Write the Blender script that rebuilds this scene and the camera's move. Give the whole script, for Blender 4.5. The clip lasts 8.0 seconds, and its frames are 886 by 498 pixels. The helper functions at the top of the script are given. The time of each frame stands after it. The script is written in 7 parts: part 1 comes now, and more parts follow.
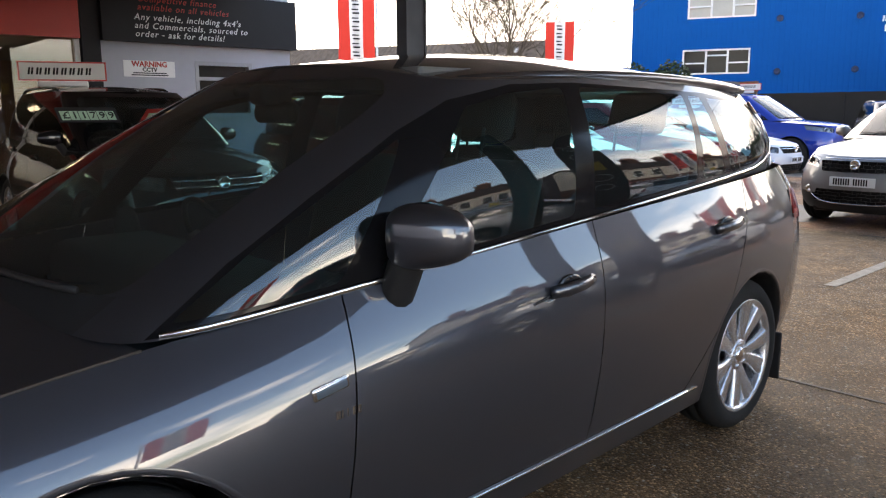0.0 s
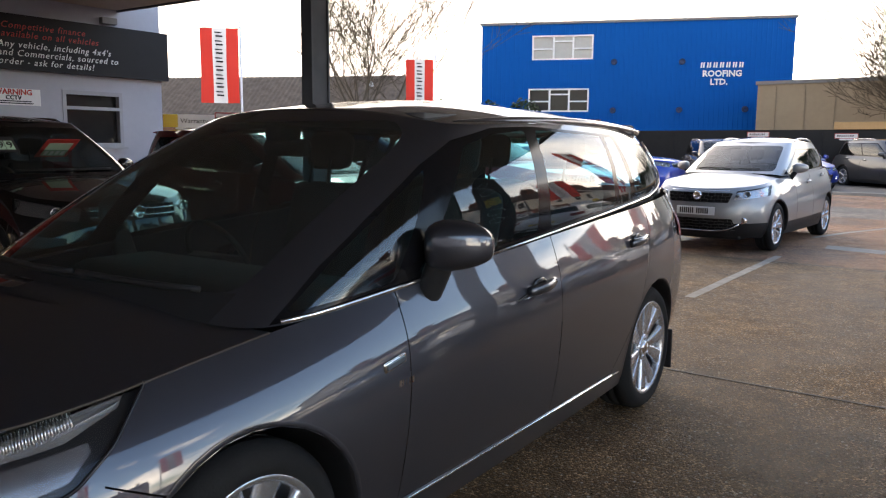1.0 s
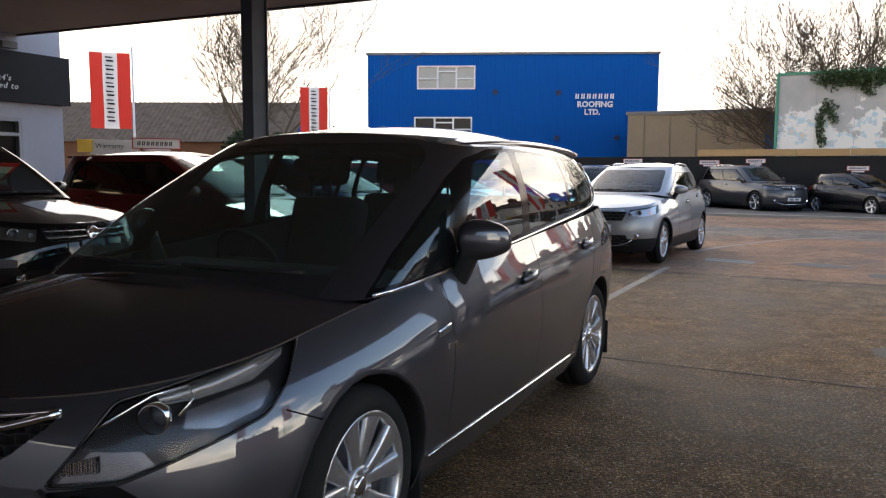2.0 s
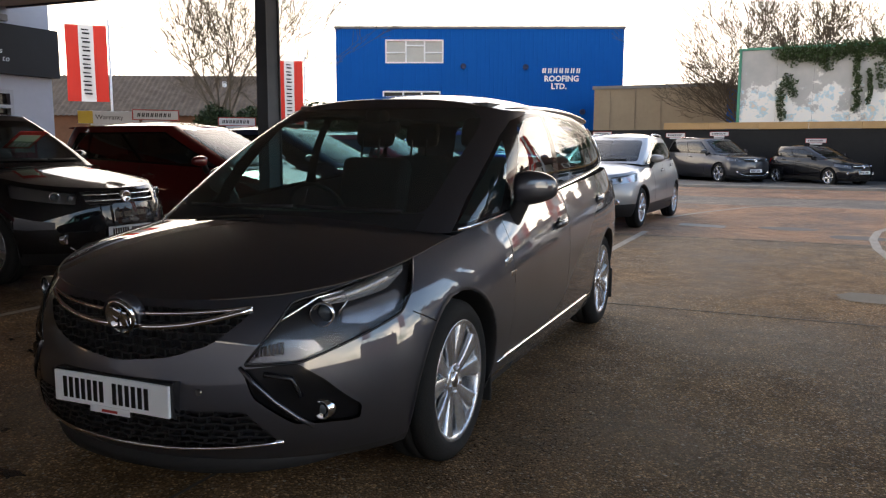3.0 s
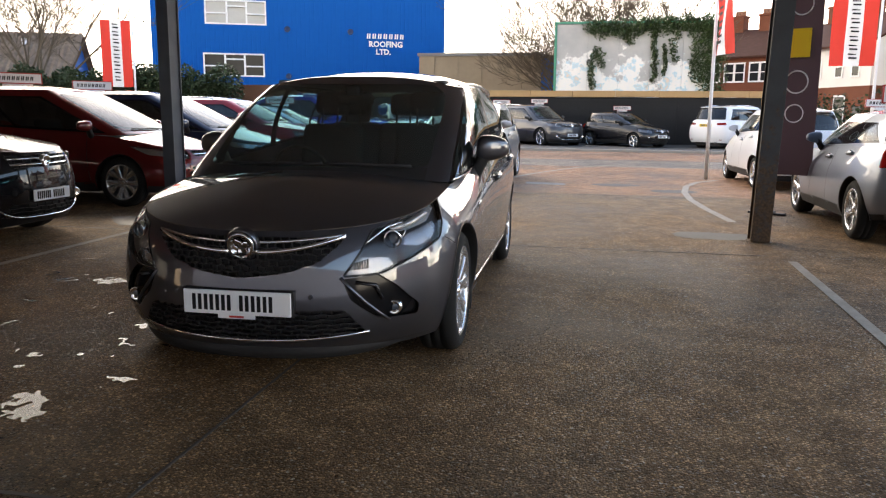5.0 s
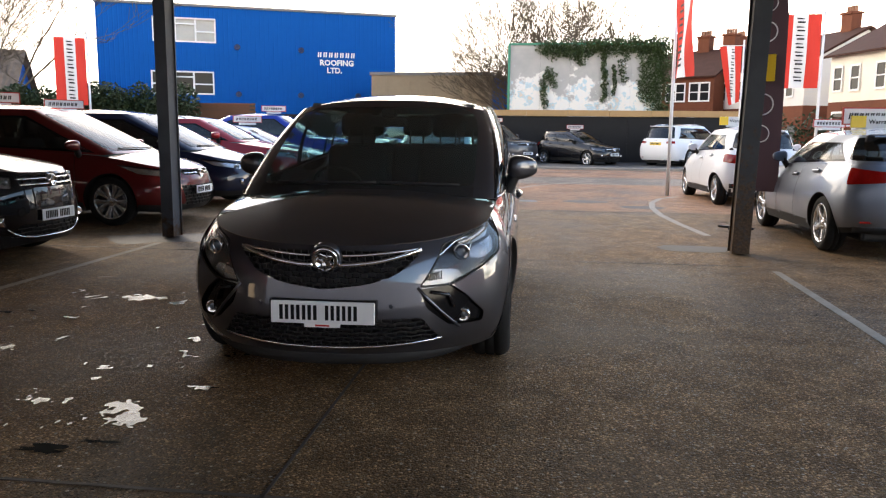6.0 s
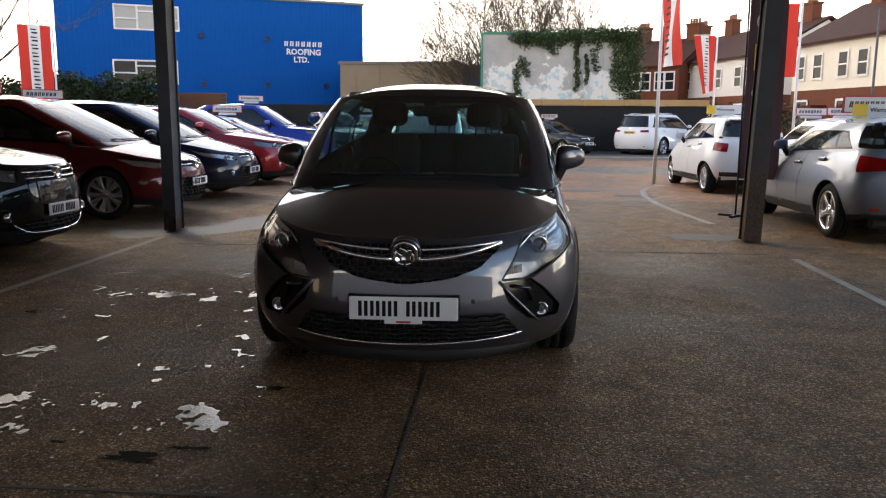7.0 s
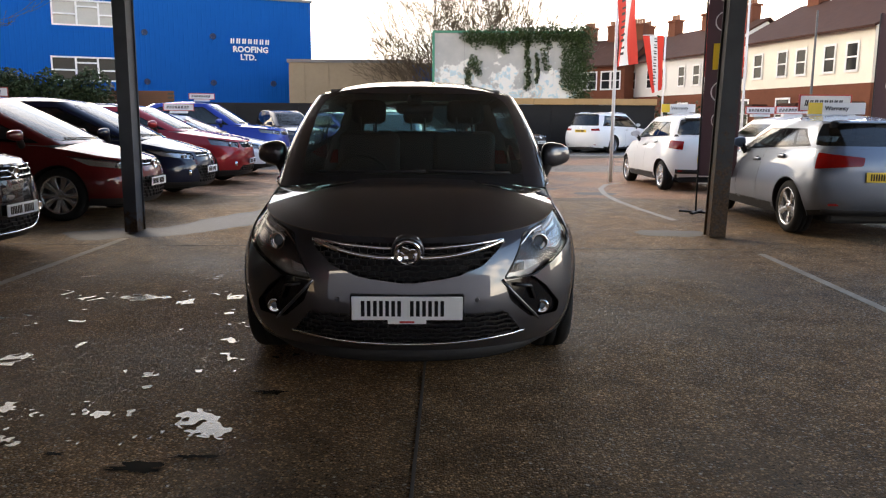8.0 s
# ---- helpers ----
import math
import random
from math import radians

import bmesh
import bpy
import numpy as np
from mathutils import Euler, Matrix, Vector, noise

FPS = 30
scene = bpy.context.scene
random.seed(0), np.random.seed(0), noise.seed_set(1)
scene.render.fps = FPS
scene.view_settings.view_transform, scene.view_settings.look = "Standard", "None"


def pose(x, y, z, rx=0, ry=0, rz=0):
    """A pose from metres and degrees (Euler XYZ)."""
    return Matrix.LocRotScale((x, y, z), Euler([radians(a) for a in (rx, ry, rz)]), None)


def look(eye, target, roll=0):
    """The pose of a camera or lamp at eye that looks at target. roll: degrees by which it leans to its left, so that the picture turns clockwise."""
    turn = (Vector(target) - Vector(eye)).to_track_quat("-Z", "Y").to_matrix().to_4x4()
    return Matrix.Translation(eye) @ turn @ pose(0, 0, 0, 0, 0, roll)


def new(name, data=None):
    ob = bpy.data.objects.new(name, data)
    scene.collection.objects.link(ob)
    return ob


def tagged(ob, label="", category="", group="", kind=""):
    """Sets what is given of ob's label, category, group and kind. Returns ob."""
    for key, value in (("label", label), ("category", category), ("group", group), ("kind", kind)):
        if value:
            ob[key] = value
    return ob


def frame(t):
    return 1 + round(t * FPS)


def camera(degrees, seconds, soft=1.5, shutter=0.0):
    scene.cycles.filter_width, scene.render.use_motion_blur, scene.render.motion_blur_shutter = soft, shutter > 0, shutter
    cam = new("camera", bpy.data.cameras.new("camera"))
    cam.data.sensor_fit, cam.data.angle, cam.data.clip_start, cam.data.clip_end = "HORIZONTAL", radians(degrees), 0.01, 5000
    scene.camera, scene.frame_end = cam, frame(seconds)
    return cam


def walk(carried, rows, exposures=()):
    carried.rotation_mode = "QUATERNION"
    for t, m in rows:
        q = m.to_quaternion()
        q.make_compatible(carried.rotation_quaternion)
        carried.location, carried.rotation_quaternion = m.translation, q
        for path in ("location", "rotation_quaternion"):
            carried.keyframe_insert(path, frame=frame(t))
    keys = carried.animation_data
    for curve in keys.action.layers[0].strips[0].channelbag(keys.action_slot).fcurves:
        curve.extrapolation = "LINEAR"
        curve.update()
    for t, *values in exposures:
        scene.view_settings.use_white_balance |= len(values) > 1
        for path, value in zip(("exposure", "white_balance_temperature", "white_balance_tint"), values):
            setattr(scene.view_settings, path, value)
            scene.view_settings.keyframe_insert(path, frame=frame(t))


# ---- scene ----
from mathutils import interpolate
from mathutils.bvhtree import BVHTree

cam = camera(59.4, 8.0, soft=1.2)
PATH = [
    (0, (2.328, -0.405, 1.394), (0.875, 0.924, 1.047), -0.3),
    (0.5, (2.388, -0.765, 1.403), (1.036, 0.675, 1.088), 0.0),
    (1, (2.337, -1.168, 1.411), (1.159, 0.426, 1.145), 0.4),
    (1.5, (2.311, -1.6, 1.387), (1.217, 0.062, 1.189), 0.4),
    (1.7, (2.285, -1.778, 1.386), (1.258, -0.073, 1.199), 0.4),
    (2.8, (2.128, -2.681, 1.282), (1.356, -0.85, 1.054), 0.2),
    (3, (2.118, -2.824, 1.284), (1.283, -1.026, 1.026), 0.2),
    (3.5, (2.056, -3.181, 1.283), (1.269, -1.367, 0.981), 0.3),
    (4, (1.961, -3.533, 1.279), (1.345, -1.665, 0.914), 0.4),
    (4.2, (1.933, -3.676, 1.29), (1.371, -1.794, 0.912), 0.2),
    (5.3, (1.444, -4.332, 1.308), (1.113, -2.385, 0.992), 0.6),
    (5.5, (1.347, -4.439, 1.305), (1.046, -2.485, 1.005), 0.5),
    (6, (1.048, -4.582, 1.329), (0.801, -2.62, 1.031), 0.6),
    (6.5, (0.747, -4.598, 1.331), (0.766, -2.619, 1.044), 0.7),
    (7, (0.459, -4.534, 1.323), (0.309, -2.566, 1.0), 0.4),
    (7.5, (0.282, -4.495, 1.315), (0.014, -2.54, 0.986), 0.3),
    (8, (0.195, -4.5, 1.312), (0.179, -2.527, 0.987), 0.4),
]
EXPOSURES = [(0, 1.64, 6850, 10), (0.5, 1.82, 6800, 10), (1.5, 0.88, 6800, 10), (3.0, 1.08, 7050, 10), (3.5, 1.72, 7250, 10), (4.0, 1.80, 7300, 10), (5.5, 1.60, 7000, 10), (6.0, 1.60, 6980, 10), (7.0, 1.16, 6950, 10), (7.5, 1.16, 6950, 10), (8.0, 1.40, 7100, 10)]
walk(cam, [(t, look(e, g, r)) for t, e, g, r in PATH], exposures=EXPOSURES)

# ---- light ----
world = bpy.data.worlds.new("sky")
scene.world = world
world.use_nodes = True
wn, wl = world.node_tree.nodes, world.node_tree.links
wn.clear()
SUN_EL, SUN_AZ = radians(34), radians(-40)   # azimuth from +y towards +x
sky = wn.new("ShaderNodeTexSky")
sky.sky_type = "NISHITA"
sky.sun_disc = False
sky.sun_elevation, sky.sun_rotation = SUN_EL, SUN_AZ
bg = wn.new("ShaderNodeBackground")
bg.inputs["Strength"].default_value = 0.145
# broken cloud over the clear sky
wco = wn.new("ShaderNodeTexCoord")
wmap = wn.new("ShaderNodeMapping")
wmap.inputs["Scale"].default_value = (1.0, 1.0, 2.6)
wnoise = wn.new("ShaderNodeTexNoise")
wnoise.inputs["Scale"].default_value, wnoise.inputs["Detail"].default_value, wnoise.inputs["Roughness"].default_value = 2.2, 6, 0.55
wramp = wn.new("ShaderNodeValToRGB")
wramp.color_ramp.elements[0].position, wramp.color_ramp.elements[1].position = 0.40, 0.60
wshade = wn.new("ShaderNodeTexNoise")
wshade.inputs["Scale"].default_value, wshade.inputs["Detail"].default_value = 5.0, 5
wcol = wn.new("ShaderNodeMix")
wcol.data_type = "RGBA"
wcol.inputs["A"].default_value, wcol.inputs["B"].default_value = (10.5, 10.0, 10.0, 1), (28.0, 24.6, 20.4, 1)
wmix = wn.new("ShaderNodeMix")
wmix.data_type = "RGBA"
wout = wn.new("ShaderNodeOutputWorld")
wl.new(wco.outputs["Generated"], wmap.inputs["Vector"])
wl.new(wmap.outputs[0], wnoise.inputs["Vector"])
wl.new(wmap.outputs[0], wshade.inputs["Vector"])
# cloud thins out overhead and towards the road
wopen = wn.new("ShaderNodeVectorMath")
wopen.operation = "DOT_PRODUCT"
wopen.inputs[1].default_value = Vector((0.10, -0.04, 0.66))
wl.new(wco.outputs["Generated"], wopen.inputs[0])
wthin = wn.new("ShaderNodeMath")
wthin.operation = "MULTIPLY_ADD"
wthin.inputs[1].default_value = -1.0
wl.new(wopen.outputs["Value"], wthin.inputs[0])
wl.new(wnoise.outputs["Fac"], wthin.inputs[2])
wlift = wn.new("ShaderNodeMath")
wlift.operation = "ADD"
wlift.inputs[1].default_value = 0.15
wl.new(wthin.outputs[0], wlift.inputs[0])
wl.new(wlift.outputs[0], wramp.inputs["Fac"])
wl.new(wshade.outputs["Fac"], wcol.inputs["Factor"])
wl.new(wramp.outputs["Color"], wmix.inputs["Factor"])
wblue = wn.new("ShaderNodeVectorMath")
wblue.operation = "SCALE"
wblue.inputs["Scale"].default_value = 1.35
wl.new(sky.outputs[0], wblue.inputs[0])
wl.new(wblue.outputs[0], wmix.inputs["A"])
wl.new(wcol.outputs["Result"], wmix.inputs["B"])
# the thinner cloud on the open road side is brighter
wdot = wn.new("ShaderNodeVectorMath")
wdot.operation = "DOT_PRODUCT"
wdot.inputs[1].default_value = Vector((0.86, 0.38, 0.34))
wl.new(wco.outputs["Generated"], wdot.inputs[0])
wglow = wn.new("ShaderNodeMapRange")
wglow.interpolation_type = "SMOOTHSTEP"
wglow.inputs["From Min"].default_value, wglow.inputs["From Max"].default_value = -0.1, 0.9
wglow.inputs["To Min"].default_value, wglow.inputs["To Max"].default_value = 0.68, 1.3
wl.new(wdot.outputs["Value"], wglow.inputs["Value"])
wmul = wn.new("ShaderNodeVectorMath")
wmul.operation = "SCALE"
wl.new(wmix.outputs["Result"], wmul.inputs[0])
wl.new(wglow.outputs[0], wmul.inputs["Scale"])
wl.new(wmul.outputs[0], bg.inputs[0])
wl.new(bg.outputs[0], wout.inputs[0])
sun = new("sun", bpy.data.lights.new("sun", "SUN"))
sun.data.energy, sun.data.angle, sun.data.color = 0.6, radians(14), (1, 0.88, 0.72)
sun_dir = Vector((math.sin(SUN_AZ) * math.cos(SUN_EL), math.cos(SUN_AZ) * math.cos(SUN_EL), math.sin(SUN_EL)))
sun.matrix_world = look(sun_dir * 50, (0, 0, 0))


# ---- materials ----
def material(name, color, rough=0.5, metal=0.0, vary=0.15, scale=8.0, bump=0.0, bump_scale=60.0, coat=0.0, spec=0.5):
    """A principled surface with two scales of mottling and fine relief."""
    m = bpy.data.materials.new(name)
    m.use_nodes = True
    n, l = m.node_tree.nodes, m.node_tree.links
    b = n["Principled BSDF"]
    b.inputs["Roughness"].default_value, b.inputs["Metallic"].default_value = rough, metal
    b.inputs["Coat Weight"].default_value, b.inputs["Coat Roughness"].default_value = coat, 0.02
    b.inputs["Specular IOR Level"].default_value = spec
    b.inputs["Base Color"].default_value = (*color, 1)
    co = n.new("ShaderNodeTexCoord")
    if vary:
        fac = None
        for s, w in ((scale, 0.6), (scale * 7, 0.4)):
            t = n.new("ShaderNodeTexNoise")
            t.inputs["Scale"].default_value, t.inputs["Detail"].default_value = s, 5
            l.new(co.outputs["Object"], t.inputs["Vector"])
            k = n.new("ShaderNodeMath")
            k.operation = "MULTIPLY_ADD"
            k.inputs[1].default_value = w
            l.new(t.outputs["Fac"], k.inputs[0])
            if fac:
                l.new(fac, k.inputs[2])
            else:
                k.inputs[2].default_value = 0
            fac = k.outputs[0]
        mix = n.new("ShaderNodeMix")
        mix.data_type = "RGBA"
        mix.inputs["A"].default_value = (*[c * (1 - vary) for c in color], 1)
        mix.inputs["B"].default_value = (*[min(1, c * (1 + vary)) for c in color], 1)
        l.new(fac, mix.inputs["Factor"])
        l.new(mix.outputs["Result"], b.inputs["Base Color"])
    if bump:
        t = n.new("ShaderNodeTexNoise")
        t.inputs["Scale"].default_value, t.inputs["Detail"].default_value = bump_scale, 4
        l.new(co.outputs["Object"], t.inputs["Vector"])
        u = n.new("ShaderNodeBump")
        u.inputs["Strength"].default_value, u.inputs["Distance"].default_value = bump, 0.01
        l.new(t.outputs["Fac"], u.inputs["Height"])
        l.new(u.outputs[0], b.inputs["Normal"])
    return m


def paint(name, color, metal=0.6, coat_ior=1.5):
    m = material(name, color, 0.42, metal, 0.04, 3, coat=1.0)
    b = m.node_tree.nodes["Principled BSDF"]
    b.inputs["Coat IOR"].default_value, b.inputs["Specular IOR Level"].default_value = coat_ior, 0.08
    return m


def glass_mat(name, tint=(0.75, 0.85, 0.84), alpha=0.5, haze=0.04, ior=1.8):
    m = bpy.data.materials.new(name)
    m.use_nodes = True
    n, l = m.node_tree.nodes, m.node_tree.links
    n.clear()
    out = n.new("ShaderNodeOutputMaterial")
    tr = n.new("ShaderNodeBsdfTransparent")
    tr.inputs[0].default_value = (*[c * alpha for c in tint], 1)
    gl = n.new("ShaderNodeBsdfGlossy")
    gl.inputs["Roughness"].default_value = 0.01
    # gloss rises towards grazing view, alike from both sides of the pane
    lw = n.new("ShaderNodeLayerWeight")
    lw.inputs[0].default_value = 0.5
    r0 = ((ior - 1) / (ior + 1)) ** 2
    pw = n.new("ShaderNodeMath")
    pw.operation = "POWER"
    pw.inputs[1].default_value = 5.0
    l.new(lw.outputs["Facing"], pw.inputs[0])
    fr = n.new("ShaderNodeMath")
    fr.operation = "MULTIPLY_ADD"
    fr.inputs[1].default_value, fr.inputs[2].default_value = 1 - r0, r0
    l.new(pw.outputs[0], fr.inputs[0])
    mix = n.new("ShaderNodeMixShader")
    l.new(fr.outputs[0], mix.inputs[0])
    # pale diffuse veil mixed into the glass paints haze over dark panes
    haze_veil = n.new("ShaderNodeBsdfDiffuse")
    haze_veil.inputs[0].default_value = (0.5, 0.5, 0.48, 1)
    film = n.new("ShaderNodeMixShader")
    film.inputs[0].default_value = haze
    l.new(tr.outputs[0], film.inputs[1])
    l.new(haze_veil.outputs[0], film.inputs[2])
    l.new(film.outputs[0], mix.inputs[1])
    l.new(gl.outputs[0], mix.inputs[2])
    l.new(mix.outputs[0], out.inputs[0])
    return m


def ramp(n, l, fac, stops):
    r = n.new("ShaderNodeValToRGB")
    e = r.color_ramp.elements
    while len(e) < len(stops):
        e.new(0.5)
    for k, (p, c) in zip(e, stops):
        k.position, k.color = p, (*c, 1)
    l.new(fac, r.inputs["Fac"])
    return r.outputs["Color"]


def mixed(n, l, fac, a, b, blend="MIX"):
    m = n.new("ShaderNodeMix")
    m.data_type, m.blend_type = "RGBA", blend
    for sock, v in ((m.inputs["Factor"], fac), (m.inputs["A"], a), (m.inputs["B"], b)):
        if isinstance(v, (int, float)):
            sock.default_value = v
        elif isinstance(v, tuple):
            sock.default_value = (*v, 1)
        else:
            l.new(v, sock)
    return m.outputs["Result"]


def fresh(name):
    m = bpy.data.materials.new(name)
    m.use_nodes = True
    return m, m.node_tree.nodes, m.node_tree.links, m.node_tree.nodes["Principled BSDF"]


def noise_fac(n, l, vec, scale, detail=5, rough=0.5):
    t = n.new("ShaderNodeTexNoise")
    t.inputs["Scale"].default_value, t.inputs["Detail"].default_value, t.inputs["Roughness"].default_value = scale, detail, rough
    l.new(vec, t.inputs["Vector"])
    return t.outputs["Fac"]


def ground_mat():
    """Brown exposed-aggregate concrete near the canopy, then bands of red and grey tarmac."""
    m, n, l, b = fresh("forecourt")
    co = n.new("ShaderNodeTexCoord").outputs["Object"]
    sep = n.new("ShaderNodeSeparateXYZ")
    l.new(co, sep.inputs[0])
    big, mid, fine = noise_fac(n, l, co, 0.55, 6), noise_fac(n, l, co, 4.0, 6, 0.6), noise_fac(n, l, co, 45, 3, 0.6)
    wob = n.new("ShaderNodeMath")
    wob.operation = "MULTIPLY_ADD"
    wob.inputs[1].default_value = 0.6
    l.new(big, wob.inputs[0])
    l.new(sep.outputs["Y"], wob.inputs[2])
    scaled = n.new("ShaderNodeMath")
    scaled.operation = "DIVIDE"
    scaled.inputs[1].default_value = 40.0
    l.new(wob.outputs[0], scaled.inputs[0])
    bands = ramp(n, l, scaled.outputs[0], ((0.0, (0.200, 0.130, 0.073)), (0.232, (0.220, 0.153, 0.094)), (0.236, (0.35, 0.210, 0.135)), (0.412, (0.35, 0.206, 0.130)), (0.418, (0.25, 0.216, 0.188)), (0.49, (0.25, 0.216, 0.188)), (0.496, (0.36, 0.220, 0.150)), (1.0, (0.32, 0.20, 0.145))))
    stain = ramp(n, l, big, ((0.30, (0.50, 0.50, 0.50)), (0.62, (1.15, 1.12, 1.08))))
    col = mixed(n, l, 1.0, bands, stain, "MULTIPLY")
    col = mixed(n, l, 1.0, col, ramp(n, l, mid, ((0.28, (0.55, 0.55, 0.55)), (0.70, (1.3, 1.3, 1.3)))), "MULTIPLY")
    vor = n.new("ShaderNodeTexVoronoi")
    vor.inputs["Scale"].default_value = 105
    l.new(co, vor.inputs["Vector"])
    tone = n.new("ShaderNodeSeparateColor")
    l.new(vor.outputs["Color"], tone.inputs[0])
    # each stone has its own tone; the few pale ones also stand in for sparkle
    col = mixed(n, l, 1.0, col, ramp(n, l, tone.outputs[0], ((0.0, (0.58, 0.57, 0.55)), (0.5, (0.92, 0.91, 0.90)), (0.84, (1.22, 1.21, 1.19)), (0.94, (2.5, 2.45, 2.4)))), "MULTIPLY")
    col = mixed(n, l, 1.0, col, ramp(n, l, vor.outputs["Distance"], ((0.25, (1.0, 1.0, 1.0)), (0.62, (0.66, 0.64, 0.61)))), "MULTIPLY")
    # pale grit specks, coloured bright in place of wet glints
    spk = n.new("ShaderNodeTexVoronoi")
    spk.inputs["Scale"].default_value = 20
    l.new(co, spk.inputs["Vector"])
    grit_glints = ramp(n, l, spk.outputs["Distance"], ((0.0, (1, 1, 1)), (0.13, (0.8, 0.8, 0.8)), (0.18, (0, 0, 0))))
    gm = mixed(n, l, 1.0, grit_glints, ramp(n, l, fine, ((0.46, (0, 0, 0)), (0.54, (0.9, 0.9, 0.9)))), "MULTIPLY")
    col = mixed(n, l, gm, col, (0.42, 0.38, 0.32))
    l.new(col, b.inputs["Base Color"])
    # damp, polished stones glint; the mortar between stays dull
    wet = ramp(n, l, big, ((0.34, (0.0, 0.0, 0.0)), (0.62, (0.30, 0.30, 0.30))))
    dull = ramp(n, l, tone.outputs[1], ((0.0, (0.10, 0.10, 0.10)), (0.12, (0.16, 0.16, 0.16)), (0.16, (0.48, 0.48, 0.48)), (1.0, (0.60, 0.60, 0.60))))
    l.new(mixed(n, l, 1.0, dull, wet, "ADD"), b.inputs["Roughness"])
    b.inputs["Specular IOR Level"].default_value = 0.09
    h = n.new("ShaderNodeMath")
    h.operation = "MULTIPLY_ADD"
    h.inputs[1].default_value = -0.8
    l.new(vor.outputs["Distance"], h.inputs[0])
    l.new(fine, h.inputs[2])
    bp = n.new("ShaderNodeBump")
    bp.inputs["Strength"].default_value, bp.inputs["Distance"].default_value = 1.0, 0.005
    l.new(h.outputs[0], bp.inputs["Height"])
    l.new(bp.outputs[0], b.inputs["Normal"])
    return m


def rust_mat(name="painted_steel_rust", drop=-0.8, coat=((0.060, 0.070, 0.086), (0.088, 0.100, 0.118))):
    m, n, l, b = fresh(name)
    co = n.new("ShaderNodeTexCoord").outputs["Object"]
    sep = n.new("ShaderNodeSeparateXYZ")
    l.new(co, sep.inputs[0])
    f = noise_fac(n, l, co, 9, 6, 0.65)
    k = n.new("ShaderNodeMath")
    k.operation = "MULTIPLY_ADD"
    k.inputs[1].default_value = drop
    l.new(sep.outputs["Z"], k.inputs[0])
    l.new(f, k.inputs[2])
    mask = ramp(n, l, k.outputs[0], ((0.30, (0, 0, 0)), (0.46, (1, 1, 1))))
    rust = ramp(n, l, noise_fac(n, l, co, 40, 4), ((0.3, (0.03, 0.017, 0.010)), (0.7, (0.085, 0.05, 0.025))))
    paint_ = ramp(n, l, noise_fac(n, l, co, 3, 5), ((0.3, coat[0]), (0.7, coat[1])))
    l.new(mixed(n, l, mask, paint_, rust), b.inputs["Base Color"])
    b.inputs["Roughness"].default_value, b.inputs["Specular IOR Level"].default_value = 0.55, 0.2
    return m


def peeling_mat():
    m, n, l, b = fresh("peeling_paper")
    co = n.new("ShaderNodeTexCoord").outputs["Object"]
    base = ramp(n, l, noise_fac(n, l, co, 1.2, 6, 0.6), ((0.3, (0.36, 0.36, 0.35)), (0.7, (0.46, 0.45, 0.43))))
    paper = ramp(n, l, noise_fac(n, l, co, 3.5, 4), ((0.35, (0.74, 0.74, 0.72)), (0.52, (0.78, 0.75, 0.70)), (0.60, (0.42, 0.60, 0.68)), (0.70, (0.70, 0.58, 0.46))))
    sep = n.new("ShaderNodeSeparateXYZ")
    l.new(co, sep.inputs[0])
    k = n.new("ShaderNodeMath")
    k.operation = "MULTIPLY_ADD"
    k.inputs[1].default_value = -0.13
    l.new(sep.outputs["Z"], k.inputs[0])
    l.new(noise_fac(n, l, co, 0.9, 8, 0.7), k.inputs[2])
    mask = ramp(n, l, k.outputs[0], ((0.03, (0, 0, 0)), (0.07, (1, 1, 1))))
    l.new(mixed(n, l, mask, base, paper), b.inputs["Base Color"])
    b.inputs["Roughness"].default_value = 0.85
    return m


def cloth_mat(name, color):
    m = material(name, color, 0.8, 0, 0.1, 6)
    n, l = m.node_tree.nodes, m.node_tree.links
    tr = n.new("ShaderNodeBsdfTranslucent")
    tr.inputs[0].default_value = (*color, 1)
    mx = n.new("ShaderNodeMixShader")
    mx.inputs[0].default_value = 0.35
    out = n["Material Output"]
    l.new(n["Principled BSDF"].outputs[0], mx.inputs[1])
    l.new(tr.outputs[0], mx.inputs[2])
    l.new(mx.outputs[0], out.inputs[0])
    return m


def emission_mat(name, color, power):
    m, n, l, b = fresh(name)
    b.inputs["Emission Color"].default_value, b.inputs["Emission Strength"].default_value = (*color, 1), power
    return m


GREY_PAINT = paint("grey_metallic_paint", (0.056, 0.059, 0.071), 0.75, 1.8)
GREY_PAINT.node_tree.nodes["Principled BSDF"].inputs["Coat Roughness"].default_value = 0.022
BLACK_PLASTIC = material("black_plastic", (0.019, 0.019, 0.020), 0.5, 0, 0.1, 30, 0.1, 400, spec=0.22)
PILLAR_BLACK = material("pillar_black", (0.007, 0.007, 0.008), 0.12, 0, 0, spec=0.2)
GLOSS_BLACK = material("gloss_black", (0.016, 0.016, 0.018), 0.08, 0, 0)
RUBBER = material("rubber", (0.017, 0.017, 0.017), 0.8, 0, 0.2, 20, 0.2, 120, spec=0.12)
CHROME = material("chrome", (0.85, 0.85, 0.86), 0.06, 1, 0)
ALLOY = material("alloy", (0.56, 0.57, 0.59), 0.27, 0.85, 0.05, 10)
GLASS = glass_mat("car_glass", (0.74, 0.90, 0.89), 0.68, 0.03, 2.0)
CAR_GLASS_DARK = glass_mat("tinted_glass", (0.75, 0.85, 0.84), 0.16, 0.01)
DISC = material("brake_steel", (0.25, 0.25, 0.26), 0.4, 0.9, 0.2, 30)
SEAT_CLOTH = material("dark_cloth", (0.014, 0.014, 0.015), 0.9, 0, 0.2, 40)
